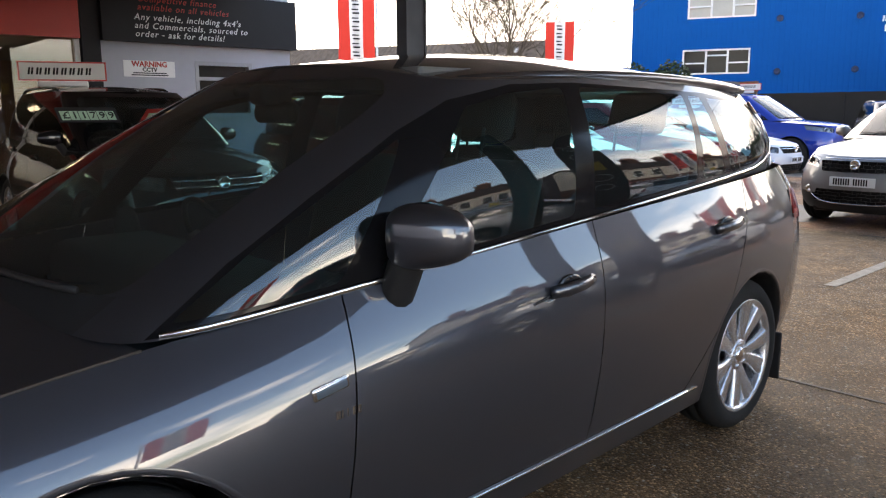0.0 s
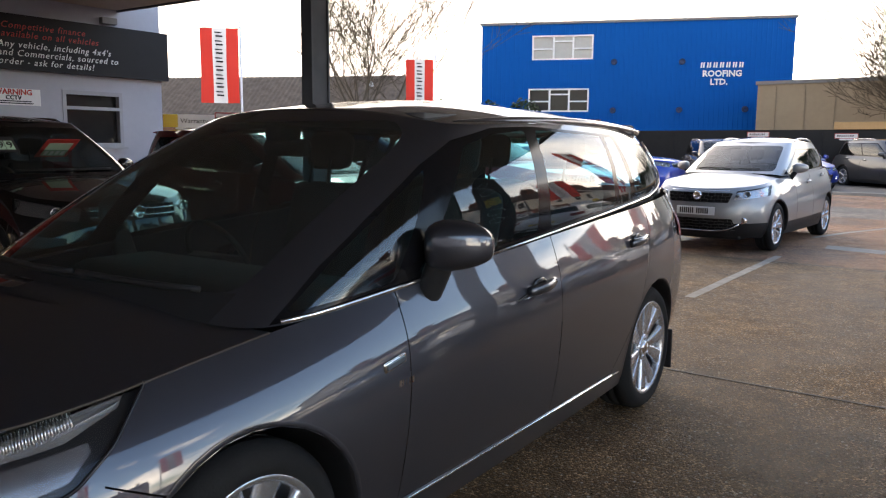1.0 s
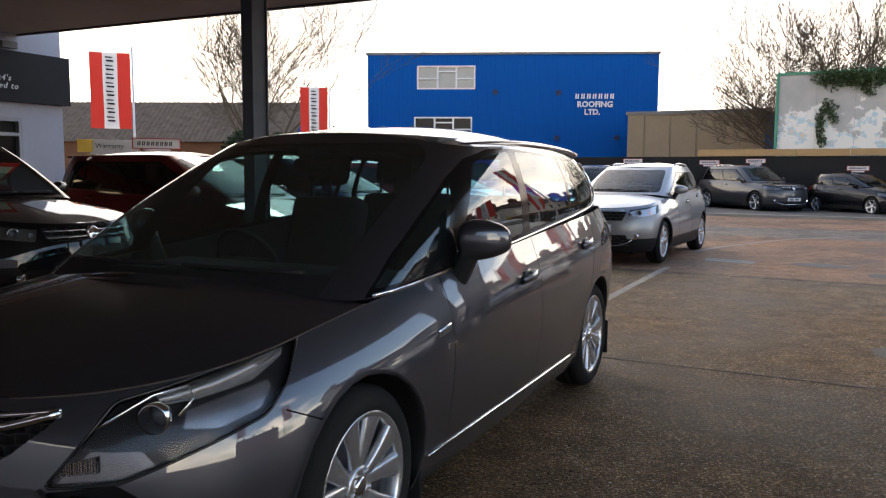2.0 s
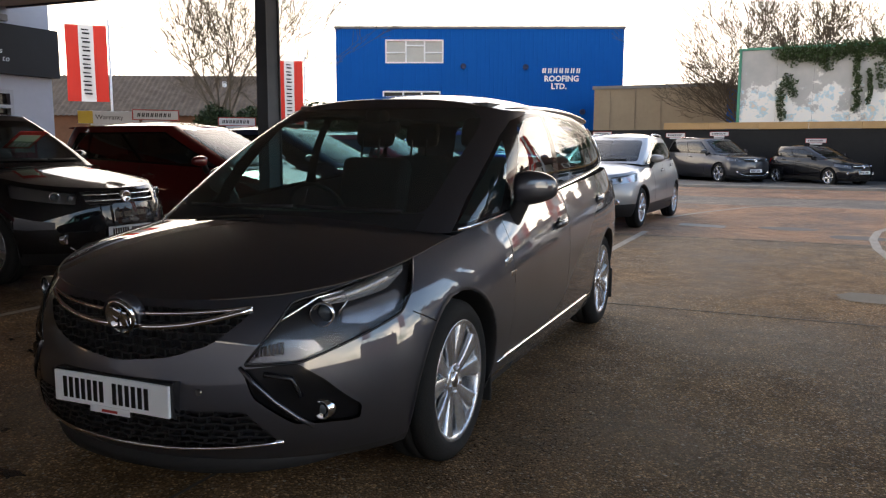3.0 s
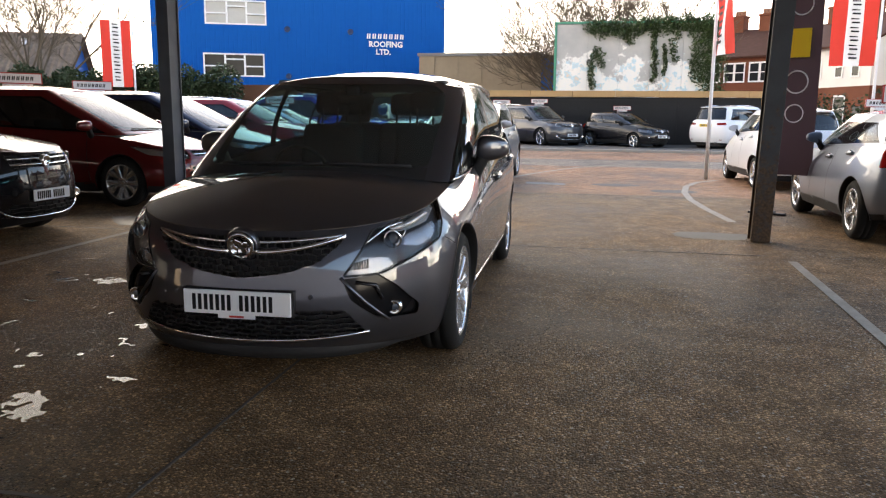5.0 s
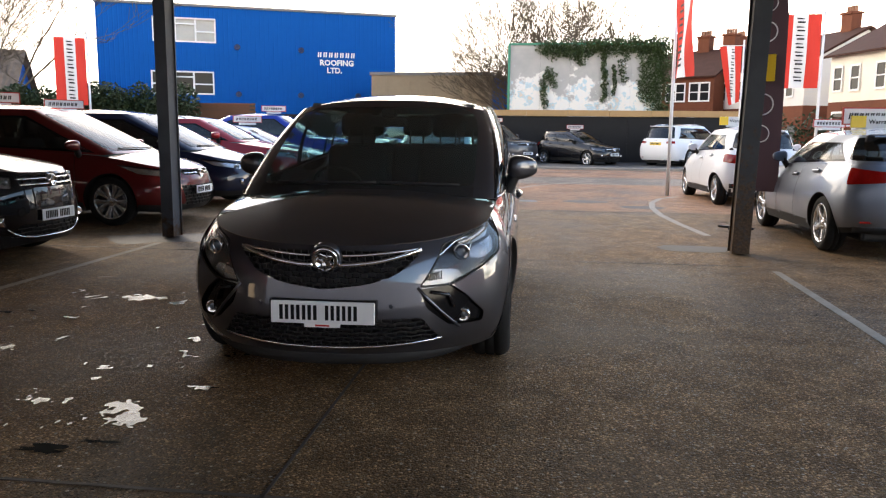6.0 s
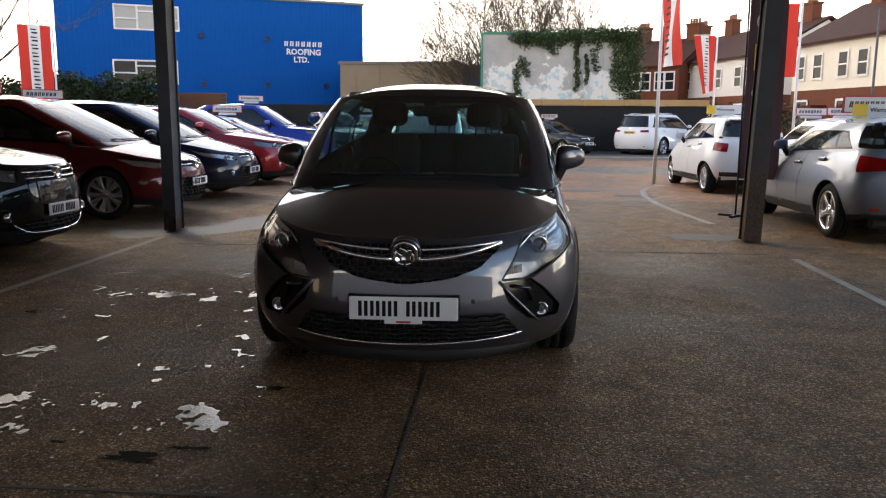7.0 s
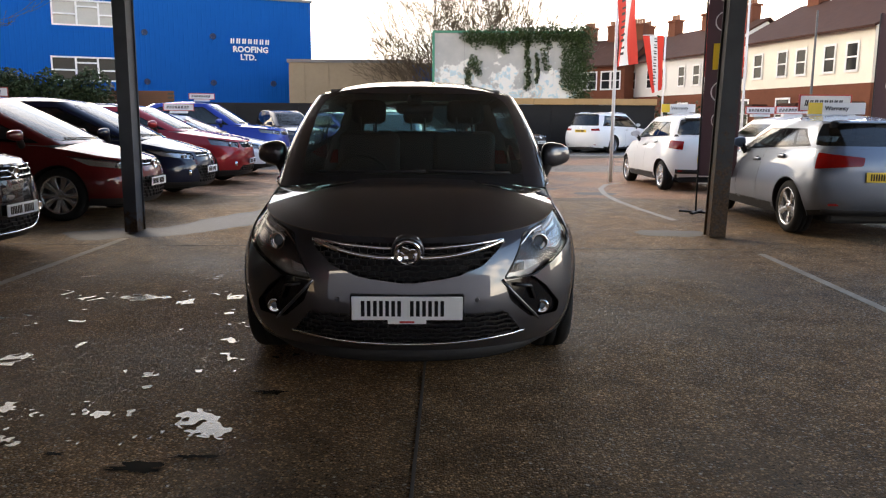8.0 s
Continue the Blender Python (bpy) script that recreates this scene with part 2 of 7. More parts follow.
HEADLINING = material("headlining", (0.10, 0.10, 0.10), 0.9, 0, 0.1, 20)
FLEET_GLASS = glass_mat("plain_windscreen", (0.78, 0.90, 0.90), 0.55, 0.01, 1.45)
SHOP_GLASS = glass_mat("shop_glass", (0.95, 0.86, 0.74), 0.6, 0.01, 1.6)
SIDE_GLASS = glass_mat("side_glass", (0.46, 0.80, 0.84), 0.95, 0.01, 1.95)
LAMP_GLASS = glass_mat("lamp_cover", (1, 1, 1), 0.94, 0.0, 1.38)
LAMP_DARK = material("lamp_dark_chrome", (0.022, 0.022, 0.024), 0.3, 0.2, 0.1, 20, spec=0.3)
LAMP_SILVER = material("lamp_silver", (0.60, 0.60, 0.60), 0.26, 0.85, 0.2, 20)
LAMP_GREY = material("lamp_grey_chrome", (0.24, 0.24, 0.25), 0.25, 0.7, 0.6, 14)
LENS = material("lamp_lens", (0.10, 0.12, 0.14), 0.03, 0.2, 0, coat=1)
RED_LAMP = material("red_lamp", (0.22, 0.004, 0.003), 0.12, 0, 0.35, 25)
GRILLE_BLACK = material("grille_black", (0.014, 0.014, 0.015), 0.3, 0, 0)
PLATE_WHITE = material("plate_white", (0.72, 0.73, 0.74), 0.35, 0, 0.03, 20)
PLATE_YELLOW = material("plate_yellow", (0.75, 0.50, 0.03), 0.35, 0, 0.03, 20)
SIGN_RED = material("sign_red", (0.40, 0.022, 0.016), 0.4, 0, 0.05, 6)
GROUND = ground_mat()
STEEL_RUST = rust_mat()
STEEL_RUSTY = rust_mat("rusty_painted_steel", -0.17, ((0.028, 0.029, 0.031), (0.046, 0.047, 0.049)))
KERB = material("worn_concrete", (0.26, 0.24, 0.21), 0.8, 0, 0.3, 3, 0.3, 60)
PAD = material("stained_pad", (0.11, 0.095, 0.075), 0.75, 0, 0.3, 5, 0.3, 60)
TARMAC_DARK = material("dark_tarmac", (0.05, 0.045, 0.04), 0.6, 0, 0.3, 2, 0.4, 80)
JOINT = material("joint_filler", (0.056, 0.045, 0.036), 0.7, 0, 0.3, 8)
LINE_PAINT = material("worn_line_paint", (0.30, 0.27, 0.23), 0.75, 0, 0.85, 9, 0.4, 90, spec=0.15)
WATER = material("puddle_water", (0.04, 0.03, 0.022), 0.06, 0, 0.2, 4, 0.14, 95)
OIL = material("oily_water", (0.004, 0.0035, 0.003), 0.7, 0, 0.2, 4, spec=0.03)
FADED = material("faded_line_paint", (0.31, 0.275, 0.23), 0.8, 0, 0.55, 7, 0.4, 90, spec=0.1)
WET = material("wet_film", (0.050, 0.044, 0.042), 0.55, 0, 0.5, 3, 0.5, 70, spec=0.2)
# darker copy of the cladding blue, shade put into the colour
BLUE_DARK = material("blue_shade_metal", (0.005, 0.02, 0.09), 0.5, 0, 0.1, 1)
CAP_GREY = material("grey_cap", (0.20, 0.20, 0.20), 0.7, 0, 0.15, 2, spec=0.15)
PANE = material("far_glass", (0.02, 0.021, 0.022), 0.05, 0, 0.3, 0.8, spec=0.15)
BLIND = material("pale_blind", (0.42, 0.41, 0.38), 0.35, 0, 0.2, 0.9)
GREEN_TRIM = material("green_trim", (0.06, 0.26, 0.17), 0.6, 0, 0.2, 2)
PEELING = peeling_mat()
IVY = material("ivy_leaf", (0.045, 0.075, 0.022), 0.5, 0, 0.5, 3)
HEDGE = material("hedge_leaf", (0.028, 0.045, 0.018), 0.6, 0, 0.5, 3, spec=0.2)
BARK = material("bark", (0.10, 0.08, 0.058), 0.9, 0, 0.35, 4, spec=0.1)
BRICK_BROWN = material("brown_brick", (0.15, 0.075, 0.045), 0.85, 0, 0.3, 3, spec=0.15)
GREY_FRAME = material("grey_frame", (0.30, 0.31, 0.33), 0.5, 0, 0.1, 5)
DOOR_DARK = material("dark_door", (0.04, 0.04, 0.05), 0.4, 0, 0.1, 4)
POT = material("clay_pot", (0.25, 0.12, 0.07), 0.8, 0, 0.2, 4)
WHITE_RENDER = material("white_render", (0.70, 0.69, 0.66), 0.85, 0, 0.08, 1, spec=0.15)
FLAG_RED = cloth_mat("flag_red", (0.62, 0.045, 0.03))
FLAG_WHITE = cloth_mat("flag_white", (0.75, 0.75, 0.75))
BANNER = cloth_mat("banner_dark", (0.055, 0.032, 0.036))
CARD_GREEN = material("card_green", (0.35, 0.50, 0.38), 0.5, 0, 0.05, 5)
TUBE_LIGHT = emission_mat("tube_light", (1, 0.93, 0.8), 6)
STEEL = material("post_paint", (0.06, 0.066, 0.08), 0.45, 0, 0.2, 6, 0.15, 60)
CANOPY = material("canopy_board", (0.40, 0.365, 0.325), 0.8, 0, 0.2, 1.5)
BLUE_CLAD = material("blue_cladding", (0.002, 0.085, 0.345), 0.55, 0, 0.12, 0.4, spec=0.05)
WHITE = material("white_paint", (0.75, 0.75, 0.75), 0.5, 0, 0.06, 4)
OFFICE = material("office_render", (0.38, 0.39, 0.44), 0.85, 0, 0.12, 1.2, 0.2, 50, spec=0.15)
SIGN_DARK = material("sign_dark", (0.022, 0.022, 0.025), 0.5, 0, 0.1, 2, spec=0.12)
ROOF_BROWN = material("roof_brown", (0.14, 0.105, 0.078), 0.9, 0, 0.85, 2.2, 0.8, 9, spec=0.15)
BLACK_WALL = material("black_wall", (0.02, 0.02, 0.021), 0.7, 0, 0.3, 1, spec=0.15)
TIMBER = material("timber", (0.42, 0.27, 0.13), 0.7, 0, 0.25, 3, spec=0.15)
CONCRETE_BROWN = material("concrete_brown", (0.30, 0.24, 0.17), 0.85, 0, 0.2, 0.7, spec=0.15)
PALE_BOARD = material("pale_board", (0.5, 0.5, 0.48), 0.8, 0, 0.25, 0.8)
BRICK_RED = material("brick_red", (0.15, 0.055, 0.032), 0.85, 0, 0.25, 2, spec=0.15)
CREAM = material("cream_render", (0.80, 0.74, 0.63), 0.85, 0, 0.1, 1, spec=0.15)
ROOF_RED = material("roof_red", (0.055, 0.024, 0.017), 0.85, 0, 0.45, 2.5, spec=0.15)


# ---- mesh helpers ----
def mesh_from(name, verts, faces, mats, parent=None, idx=None, smooth=False):
    me = bpy.data.meshes.new(name)
    me.from_pydata([tuple(v) for v in verts], [], faces)
    for m in mats if isinstance(mats, (list, tuple)) else [mats]:
        me.materials.append(m)
    if idx is not None:
        me.polygons.foreach_set("material_index", idx)
    if smooth:
        me.polygons.foreach_set("use_smooth", [True] * len(me.polygons))
    ob = new(name, me)
    ob.parent = parent
    return ob


def part(name, bm, mat, parent=None, label="", smooth=False):
    me = bpy.data.meshes.new(name)
    bm.normal_update()
    bm.to_mesh(me)
    bm.free()
    for m in mat if isinstance(mat, (list, tuple)) else [mat]:
        me.materials.append(m)
    if smooth:
        me.polygons.foreach_set("use_smooth", [True] * len(me.polygons))
    ob = new(name, me)
    ob.parent = parent
    return tagged(ob, label)


def empty(name, m, label, category, group="", kind=""):
    ob = new(name)
    ob.matrix_world = m
    return tagged(ob, label, category, group, kind)


def box_bm(bm, x0, x1, y0, y1, z0, z1, bevel=0.0, m=None):
    r = bmesh.ops.create_cube(bm, size=1)
    vs = r["verts"]
    for v in vs:
        v.co = Vector(((x0 + x1) / 2 + v.co.x * (x1 - x0), (y0 + y1) / 2 + v.co.y * (y1 - y0), (z0 + z1) / 2 + v.co.z * (z1 - z0)))
    if bevel:
        es = list({e for v in vs for e in v.link_edges})
        b = bmesh.ops.bevel(bm, geom=es, offset=bevel, segments=2, affect="EDGES", profile=0.5)
        vs = list({v for f in b["faces"] for v in f.verts} | {v for v in vs if v.is_valid})
    if m is not None:
        bmesh.ops.transform(bm, matrix=m, verts=vs)
    return vs


def box(name, x0, x1, y0, y1, z0, z1, mat, parent=None, label="", bevel=0.0, m=None):
    bm = bmesh.new()
    box_bm(bm, x0, x1, y0, y1, z0, z1, bevel, m)
    return part(name, bm, mat, parent, label)


def lerp_table(table, x):
    """Smooth interpolation through (x, value) pairs."""
    xs, ys = [p[0] for p in table], [p[1] for p in table]
    if x <= xs[0]:
        return ys[0]
    for i in range(len(xs) - 1):
        if x <= xs[i + 1]:
            def slope(j):
                if j == 0 or j == len(xs) - 1:
                    a, b = max(0, j - 1), min(len(xs) - 1, j + 1)
                    return (ys[b] - ys[a]) / (xs[b] - xs[a])
                return (ys[j + 1] - ys[j - 1]) / (xs[j + 1] - xs[j - 1])
            h = xs[i + 1] - xs[i]
            t = (x - xs[i]) / h
            return (ys[i] * (2 * t ** 3 - 3 * t ** 2 + 1) + slope(i) * h * (t ** 3 - 2 * t ** 2 + t)
                    + ys[i + 1] * (3 * t ** 2 - 2 * t ** 3) + slope(i + 1) * h * (t ** 3 - t ** 2))
    return ys[-1]


def bspline(points, n):
    """n + 1 points on the clamped cubic B-spline of an (m, 3) array; also usable on nets with the curve along axis 0."""
    p = np.asarray(points, float)
    m = len(p)
    knots = np.concatenate([[0] * 3, np.arange(m - 2), [m - 3] * 3]).astype(float)
    out = []
    for t in np.linspace(0, m - 3, n + 1):
        k = min(int(t), m - 4) + 3
        d = [p[j + k - 3].copy() for j in range(4)]
        for r in range(1, 4):
            for j in range(3, r - 1, -1):
                i = j + k - 3
                a = (t - knots[i]) / (knots[i + 4 - r] - knots[i])
                d[j] = (1 - a) * d[j - 1] + a * d[j]
        out.append(d[3])
    return np.array(out)


# ---- cars ----
# A car stands on z = 0 with the middle of its front axle at the origin, nose to -y, and is built from three lofts:
# the lower body (a wall that wraps round from nose to tail), the bonnet, and the greenhouse with its roof.
def body_nets(c):
    fo, wb, ro, W = c["front"], c["wheelbase"], c["rear"], c["half"]
    tail = wb + ro
    wall = []
    for f, wk, nk, tk in c["levels"]:
        row = []
        nf, tl = -fo + nk, tail - tk
        w = W * wk
        sw = c["sweep"]
        for x, y in ((0, nf), (0.20 * w, nf + 0.004 * sw), (0.42 * w, nf + 0.05 * sw), (0.66 * w, nf + 0.18 * sw), (0.86 * w, nf + 0.38 * sw),
                     (0.975 * w, nf + 0.60 * sw), (1.0 * w, 0.12), (w, 0.75), (1.005 * w, wb * 0.5), (1.005 * w, wb * 0.75), (w, wb),
                     (0.965 * w, tl - 0.50), (0.90 * w, tl - 0.22), (0.72 * w, tl - 0.06), (0.36 * w, tl), (0, tl)):
            zb, zt = lerp_table(c["z_bottom"], y), lerp_table(c["z_top"], y)
            inset = lerp_table(c["inset"], y) if "inset" in c else 0
            row.append((x - (inset * f ** 4 if x > 0.6 * w else 0), y, zb + (zt - zb) * f))
        wall.append(row)
    return np.array(wall)


def loft_wall(c):
    net = body_nets(c)
    nu, nv = c["nu"], c["nv"]
    rows = bspline(net, nv)                      # (nv+1, cols, 3)
    return np.transpose(bspline(np.transpose(rows, (1, 0, 2)), nu), (1, 0, 2))   # [v][u]


def loft_bonnet(c, wall):
    """From the wall's top edge to the middle line, as far back as the scuttle."""
    top = [p for p in wall[-1] if p[1] <= c["cowl_side"]]
    y0, n = top[0][1], len(top)
    ns = c["ns"]
    rows = []
    for i, e in enumerate(top):
        a = (i / (n - 1))
        yc = y0 + (c["cowl_mid"] - y0) * (a ** 1.0)
        zc = lerp_table(c["bonnet_z"], yc)
        row = []
        for j in range(ns + 1):
            s = 1 - j / ns
            row.append((e[0] * s, yc + (e[1] - yc) * s ** 2, zc + (e[2] - zc) * s ** 2.4))
        rows.append(row)
    return np.array(rows)


def loft_house(c):
    """Greenhouse rings from the waist to the roof edge, then in to the middle line."""
    base, topr = c["ring_low"], c["ring_high"]
    rings = []
    for f in (0, 0.2, 0.5, 0.8, 0.95, 1.0):
        bow = c["bow"] * 4 * f * (1 - f)
        rings.append([((1 - f) * a[0] + f * b[0] + (bow if a[0] > 0.3 else 0), (1 - f) * a[1] + f * b[1] - (bow * 0.8 if i < 4 else 0),
                       (1 - f) * a[2] + f * b[2]) for i, (a, b) in enumerate(zip(base, topr))])
    r = np.array(rings)
    rows = bspline(r, c["ng"])
    side = np.transpose(bspline(np.transpose(rows, (1, 0, 2)), c["nu"]), (1, 0, 2))
    edge = side[-1]
    roof = []
    ymid0, ymid1 = edge[0][1], edge[-1][1]
    for i, e in enumerate(edge):
        a = i / (len(edge) - 1)
        yc = e[1]
        zc = lerp_table(c["roof_z"], yc)
        row = []
        for j in range(c["ns"] + 1):
            s = 1 - j / c["ns"]
            row.append((e[0] * s, e[1] + 0.0 * s, zc + (e[2] - zc) * s ** 2.6))
        roof.append(row)
    return side, np.array(roof)


def add_grid(bm, g, layer_idx=0, flip=False):
    """A grid of points and its mirror image, as quads."""
    for sign in (1, -1):
        vs = [[bm.verts.new((p[0] * sign, p[1], p[2])) for p in row] for row in g]
        for i in range(len(g) - 1):
            for j in range(len(g[0]) - 1):
                q = [vs[i][j], vs[i][j + 1], vs[i + 1][j + 1], vs[i + 1][j]]
                if (sign > 0) == flip:
                    q.reverse()
                try:
                    f = bm.faces.new(q)
                except ValueError:
                    continue
                f.material_index = layer_idx


HERO_CAR = dict(
    front=0.965, wheelbase=2.76, rear=0.93, half=0.945, nu=110, nv=26, ns=14, ng=16, sweep=1.0,
    levels=((0, 0.925, 0.10, 0.10), (0.10, 0.96, 0.035, 0.03), (0.30, 0.985, 0.0, 0.0), (0.52, 1.002, 0.012, 0.0), (0.72, 0.994, 0.034, 0.03),
            (0.84, 0.974, 0.052, 0.06), (0.92, 0.945, 0.068, 0.09), (1.0, 0.918, 0.10, 0.14)),
    z_bottom=((-1, 0.19), (0, 0.19), (2.7, 0.22), (3.7, 0.30)),
    z_top=((-0.95, 0.755), (-0.6, 0.80), (-0.2, 0.87), (0.15, 0.915), (0.8, 0.98), (1.65, 1.045), (2.65, 1.105), (3.0, 1.13), (3.3, 1.14), (3.7, 1.12)),
    inset=((-0.6, 0.0), (-0.3, 0.05), (0.1, 0.075), (0.5, 0.02), (0.9, 0.0)),
    cowl_side=0.17, cowl_mid=0.0, bonnet_z=((-0.85, 0.765), (-0.6, 0.85), (-0.3, 0.93), (0, 0.985)),
    bow=0.045,
    ring_low=((0, -0.02, 0.975), (0.30, -0.01, 0.97), (0.57, 0.03, 0.95), (0.745, 0.085, 0.925), (0.825, 0.20, 0.925), (0.845, 0.42, 0.95), (0.855, 0.8, 0.98),
              (0.852, 1.4, 1.026), (0.852, 2.1, 1.070), (0.840, 2.75, 1.108), (0.785, 3.20, 1.135), (0.69, 3.40, 1.13), (0.42, 3.52, 1.12), (0, 3.54, 1.12)),
    ring_high=((0, 1.00, 1.545), (0.24, 1.01, 1.54), (0.46, 1.04, 1.525), (0.61, 1.08, 1.50), (0.70, 1.17, 1.485), (0.72, 1.36, 1.49), (0.722, 1.6, 1.50),
               (0.718, 1.9, 1.508), (0.70, 2.4, 1.503), (0.68, 2.9, 1.48), (0.63, 3.2, 1.465), (0.50, 3.36, 1.46), (0.3, 3.41, 1.465), (0, 3.43, 1.47)),
    roof_z=((1.0, 1.55), (1.5, 1.605), (2.0, 1.62), (2.8, 1.585), (3.43, 1.48)),
)


def B_round(poly, r, n=3):
    """Round a convex polygon's corners."""
    out = []
    k = len(poly)
    for i in range(k):
        p, a, b = Vector(poly[i]), Vector(poly[i - 1]), Vector(poly[(i + 1) % k])
        da, db = a - p, b - p
        ra = min(r, da.length * 0.45, db.length * 0.45)
        p0, p2 = p + da.normalized() * ra, p + db.normalized() * ra
        for j in range(n + 1):
            t = j / n
            out.append(tuple(p0 * (1 - t) ** 2 + p * 2 * t * (1 - t) + p2 * t ** 2))
    return out


SIDE, FRONT = (Vector((0, 1, 0)), Vector((0, 0, 1))), (Vector((1, 0, 0)), Vector((0, 0, 1)))


def cut(bm, poly, axes, test):
    """Cut the outline of a convex polygon (counter-clockwise in the axes) into the faces that pass the test; returns the faces inside."""
    ax, az = axes
    lo = (min(p[0] for p in poly), min(p[1] for p in poly))
    hi = (max(p[0] for p in poly), max(p[1] for p in poly))
    faces = []
    for f in bm.faces:
        if not test(f):
            continue
        a = [v.co.dot(ax) for v in f.verts]
        z = [v.co.dot(az) for v in f.verts]
        if max(a) > lo[0] and min(a) < hi[0] and max(z) > lo[1] and min(z) < hi[1]:
            faces.append(f)
    for i in range(len(poly)):
        p, q = poly[i], poly[(i + 1) % len(poly)]
        d = (q[0] - p[0], q[1] - p[1])
        if abs(d[0]) + abs(d[1]) < 1e-6:
            continue
        no = (ax * d[1] - az * d[0]).normalized()
        co = ax * p[0] + az * p[1]
        geom = list({v for f in faces for v in f.verts}) + list({e for f in faces for e in f.edges}) + faces
        r = bmesh.ops.bisect_plane(bm, geom=geom, dist=1e-5, plane_co=co, plane_no=no)
        faces = [f for f in r["geom"] if isinstance(f, bmesh.types.BMFace) and (f.calc_center_median() - co).dot(no) < 0]
    return faces


def take(bm, faces, name, mat, parent, label="", push=0.0):
    """Lift faces out of a bmesh into a part of their own."""
    verts, index, quads = [], {}, []
    for f in faces:
        q = []
        for v in f.verts:
            if v not in index:
                index[v] = len(verts)
                verts.append(v.co + v.normal * push)
            q.append(index[v])
        quads.append(q)
    bmesh.ops.delete(bm, geom=faces, context="FACES")
    ob = mesh_from(name, verts, quads, mat, parent, smooth=True)
    return tagged(ob, label)


def island(bm, seed):
    """The faces joined to the one nearest to seed."""
    start = min(bm.faces, key=lambda f: (f.calc_center_median() - seed).length)
    found, todo = {start}, [start]
    while todo:
        for e in todo.pop().edges:
            for f in e.link_faces:
                if f not in found:
                    found.add(f)
                    todo.append(f)
    return list(found)


def surface(bm):
    """The uncut shape of a panel: its tree, corners, normals and faces."""
    bm.normal_update()
    bm.verts.index_update()
    verts, norms = [v.co.copy() for v in bm.verts], [v.normal.copy() for v in bm.verts]
    polys = [[v.index for v in f.verts] for f in bm.faces]
    return BVHTree.FromPolygons(verts, polys), verts, norms, polys


def lend_normals(ob, src):
    """Shade a cut panel as smoothly as the shape that it was cut from."""
    bvh, verts, norms, polys = src
    out = []
    for v in ob.data.vertices:
        at, _, i, _ = bvh.find_nearest(v.co)
        w = interpolate.poly_3d_calc([verts[k] for k in polys[i]], at)
        n = Vector((0, 0, 0))
        for k, a in zip(polys[i], w):
            n += norms[k] * a
        out.append(n.normalized())
    ob.data.normals_split_custom_set_from_vertices(out)
    return ob


def strip(bm, line, axes, test, width=0.006):
    """Delete a narrow gap along a polyline."""
    for (a0, b0), (a1, b1) in zip(line, line[1:]):
        d = Vector((a1 - a0, b1 - b0)).normalized()
        n = Vector((-d.y, d.x)) * width / 2
        e = d * width / 2
        q = [(a0 - e.x - n.x, b0 - e.y - n.y), (a1 + e.x - n.x, b1 + e.y - n.y), (a1 + e.x + n.x, b1 + e.y + n.y), (a0 - e.x + n.x, b0 - e.y + n.y)]
        fs = cut(bm, q, axes, test)
        bmesh.ops.delete(bm, geom=fs, context="FACES")


def sweep_bm(bm, path, profile, closed=False):
    """Sweep a closed 2D profile (side, up) along 3D points."""
    rings = []
    n = len(path)
    for i, p in enumerate(path):
        d = (Vector(path[min(i + 1, n - 1)]) - Vector(path[max(i - 1, 0)])).normalized()
        up = Vector((0, 0, 1)) if abs(d.z) < 0.95 else Vector((1, 0, 0))
        s = d.cross(up).normalized()
        u = s.cross(d)
        rings.append([bm.verts.new(Vector(p) + s * a + u * b) for a, b in profile])
    k = len(profile)
    for r0, r1 in zip(rings, rings[1:]):
        for j in range(k):
            bm.faces.new((r0[j], r0[(j + 1) % k], r1[(j + 1) % k], r1[j]))
    bm.faces.new(list(reversed(rings[0])))
    bm.faces.new(rings[-1])


def circle(r, n=8):
    return [(r * math.cos(2 * math.pi * i / n), r * math.sin(2 * math.pi * i / n)) for i in range(n)]


def lathe_bm(bm, profile, n=48, axis_m=None, closed=False):
    """Turn (radius, x) pairs about the x axis."""
    rings = []
    for r, x in profile:
        rings.append([bm.verts.new((x, r * math.cos(2 * math.pi * i / n), r * math.sin(2 * math.pi * i / n))) for i in range(n)])
    pairs = list(zip(rings, rings[1:])) + ([(rings[-1], rings[0])] if closed else [])
    for a, b in pairs:
        for i in range(n):
            bm.faces.new((a[i], a[(i + 1) % n], b[(i + 1) % n], b[i]))
    return rings


WHEELS = {}


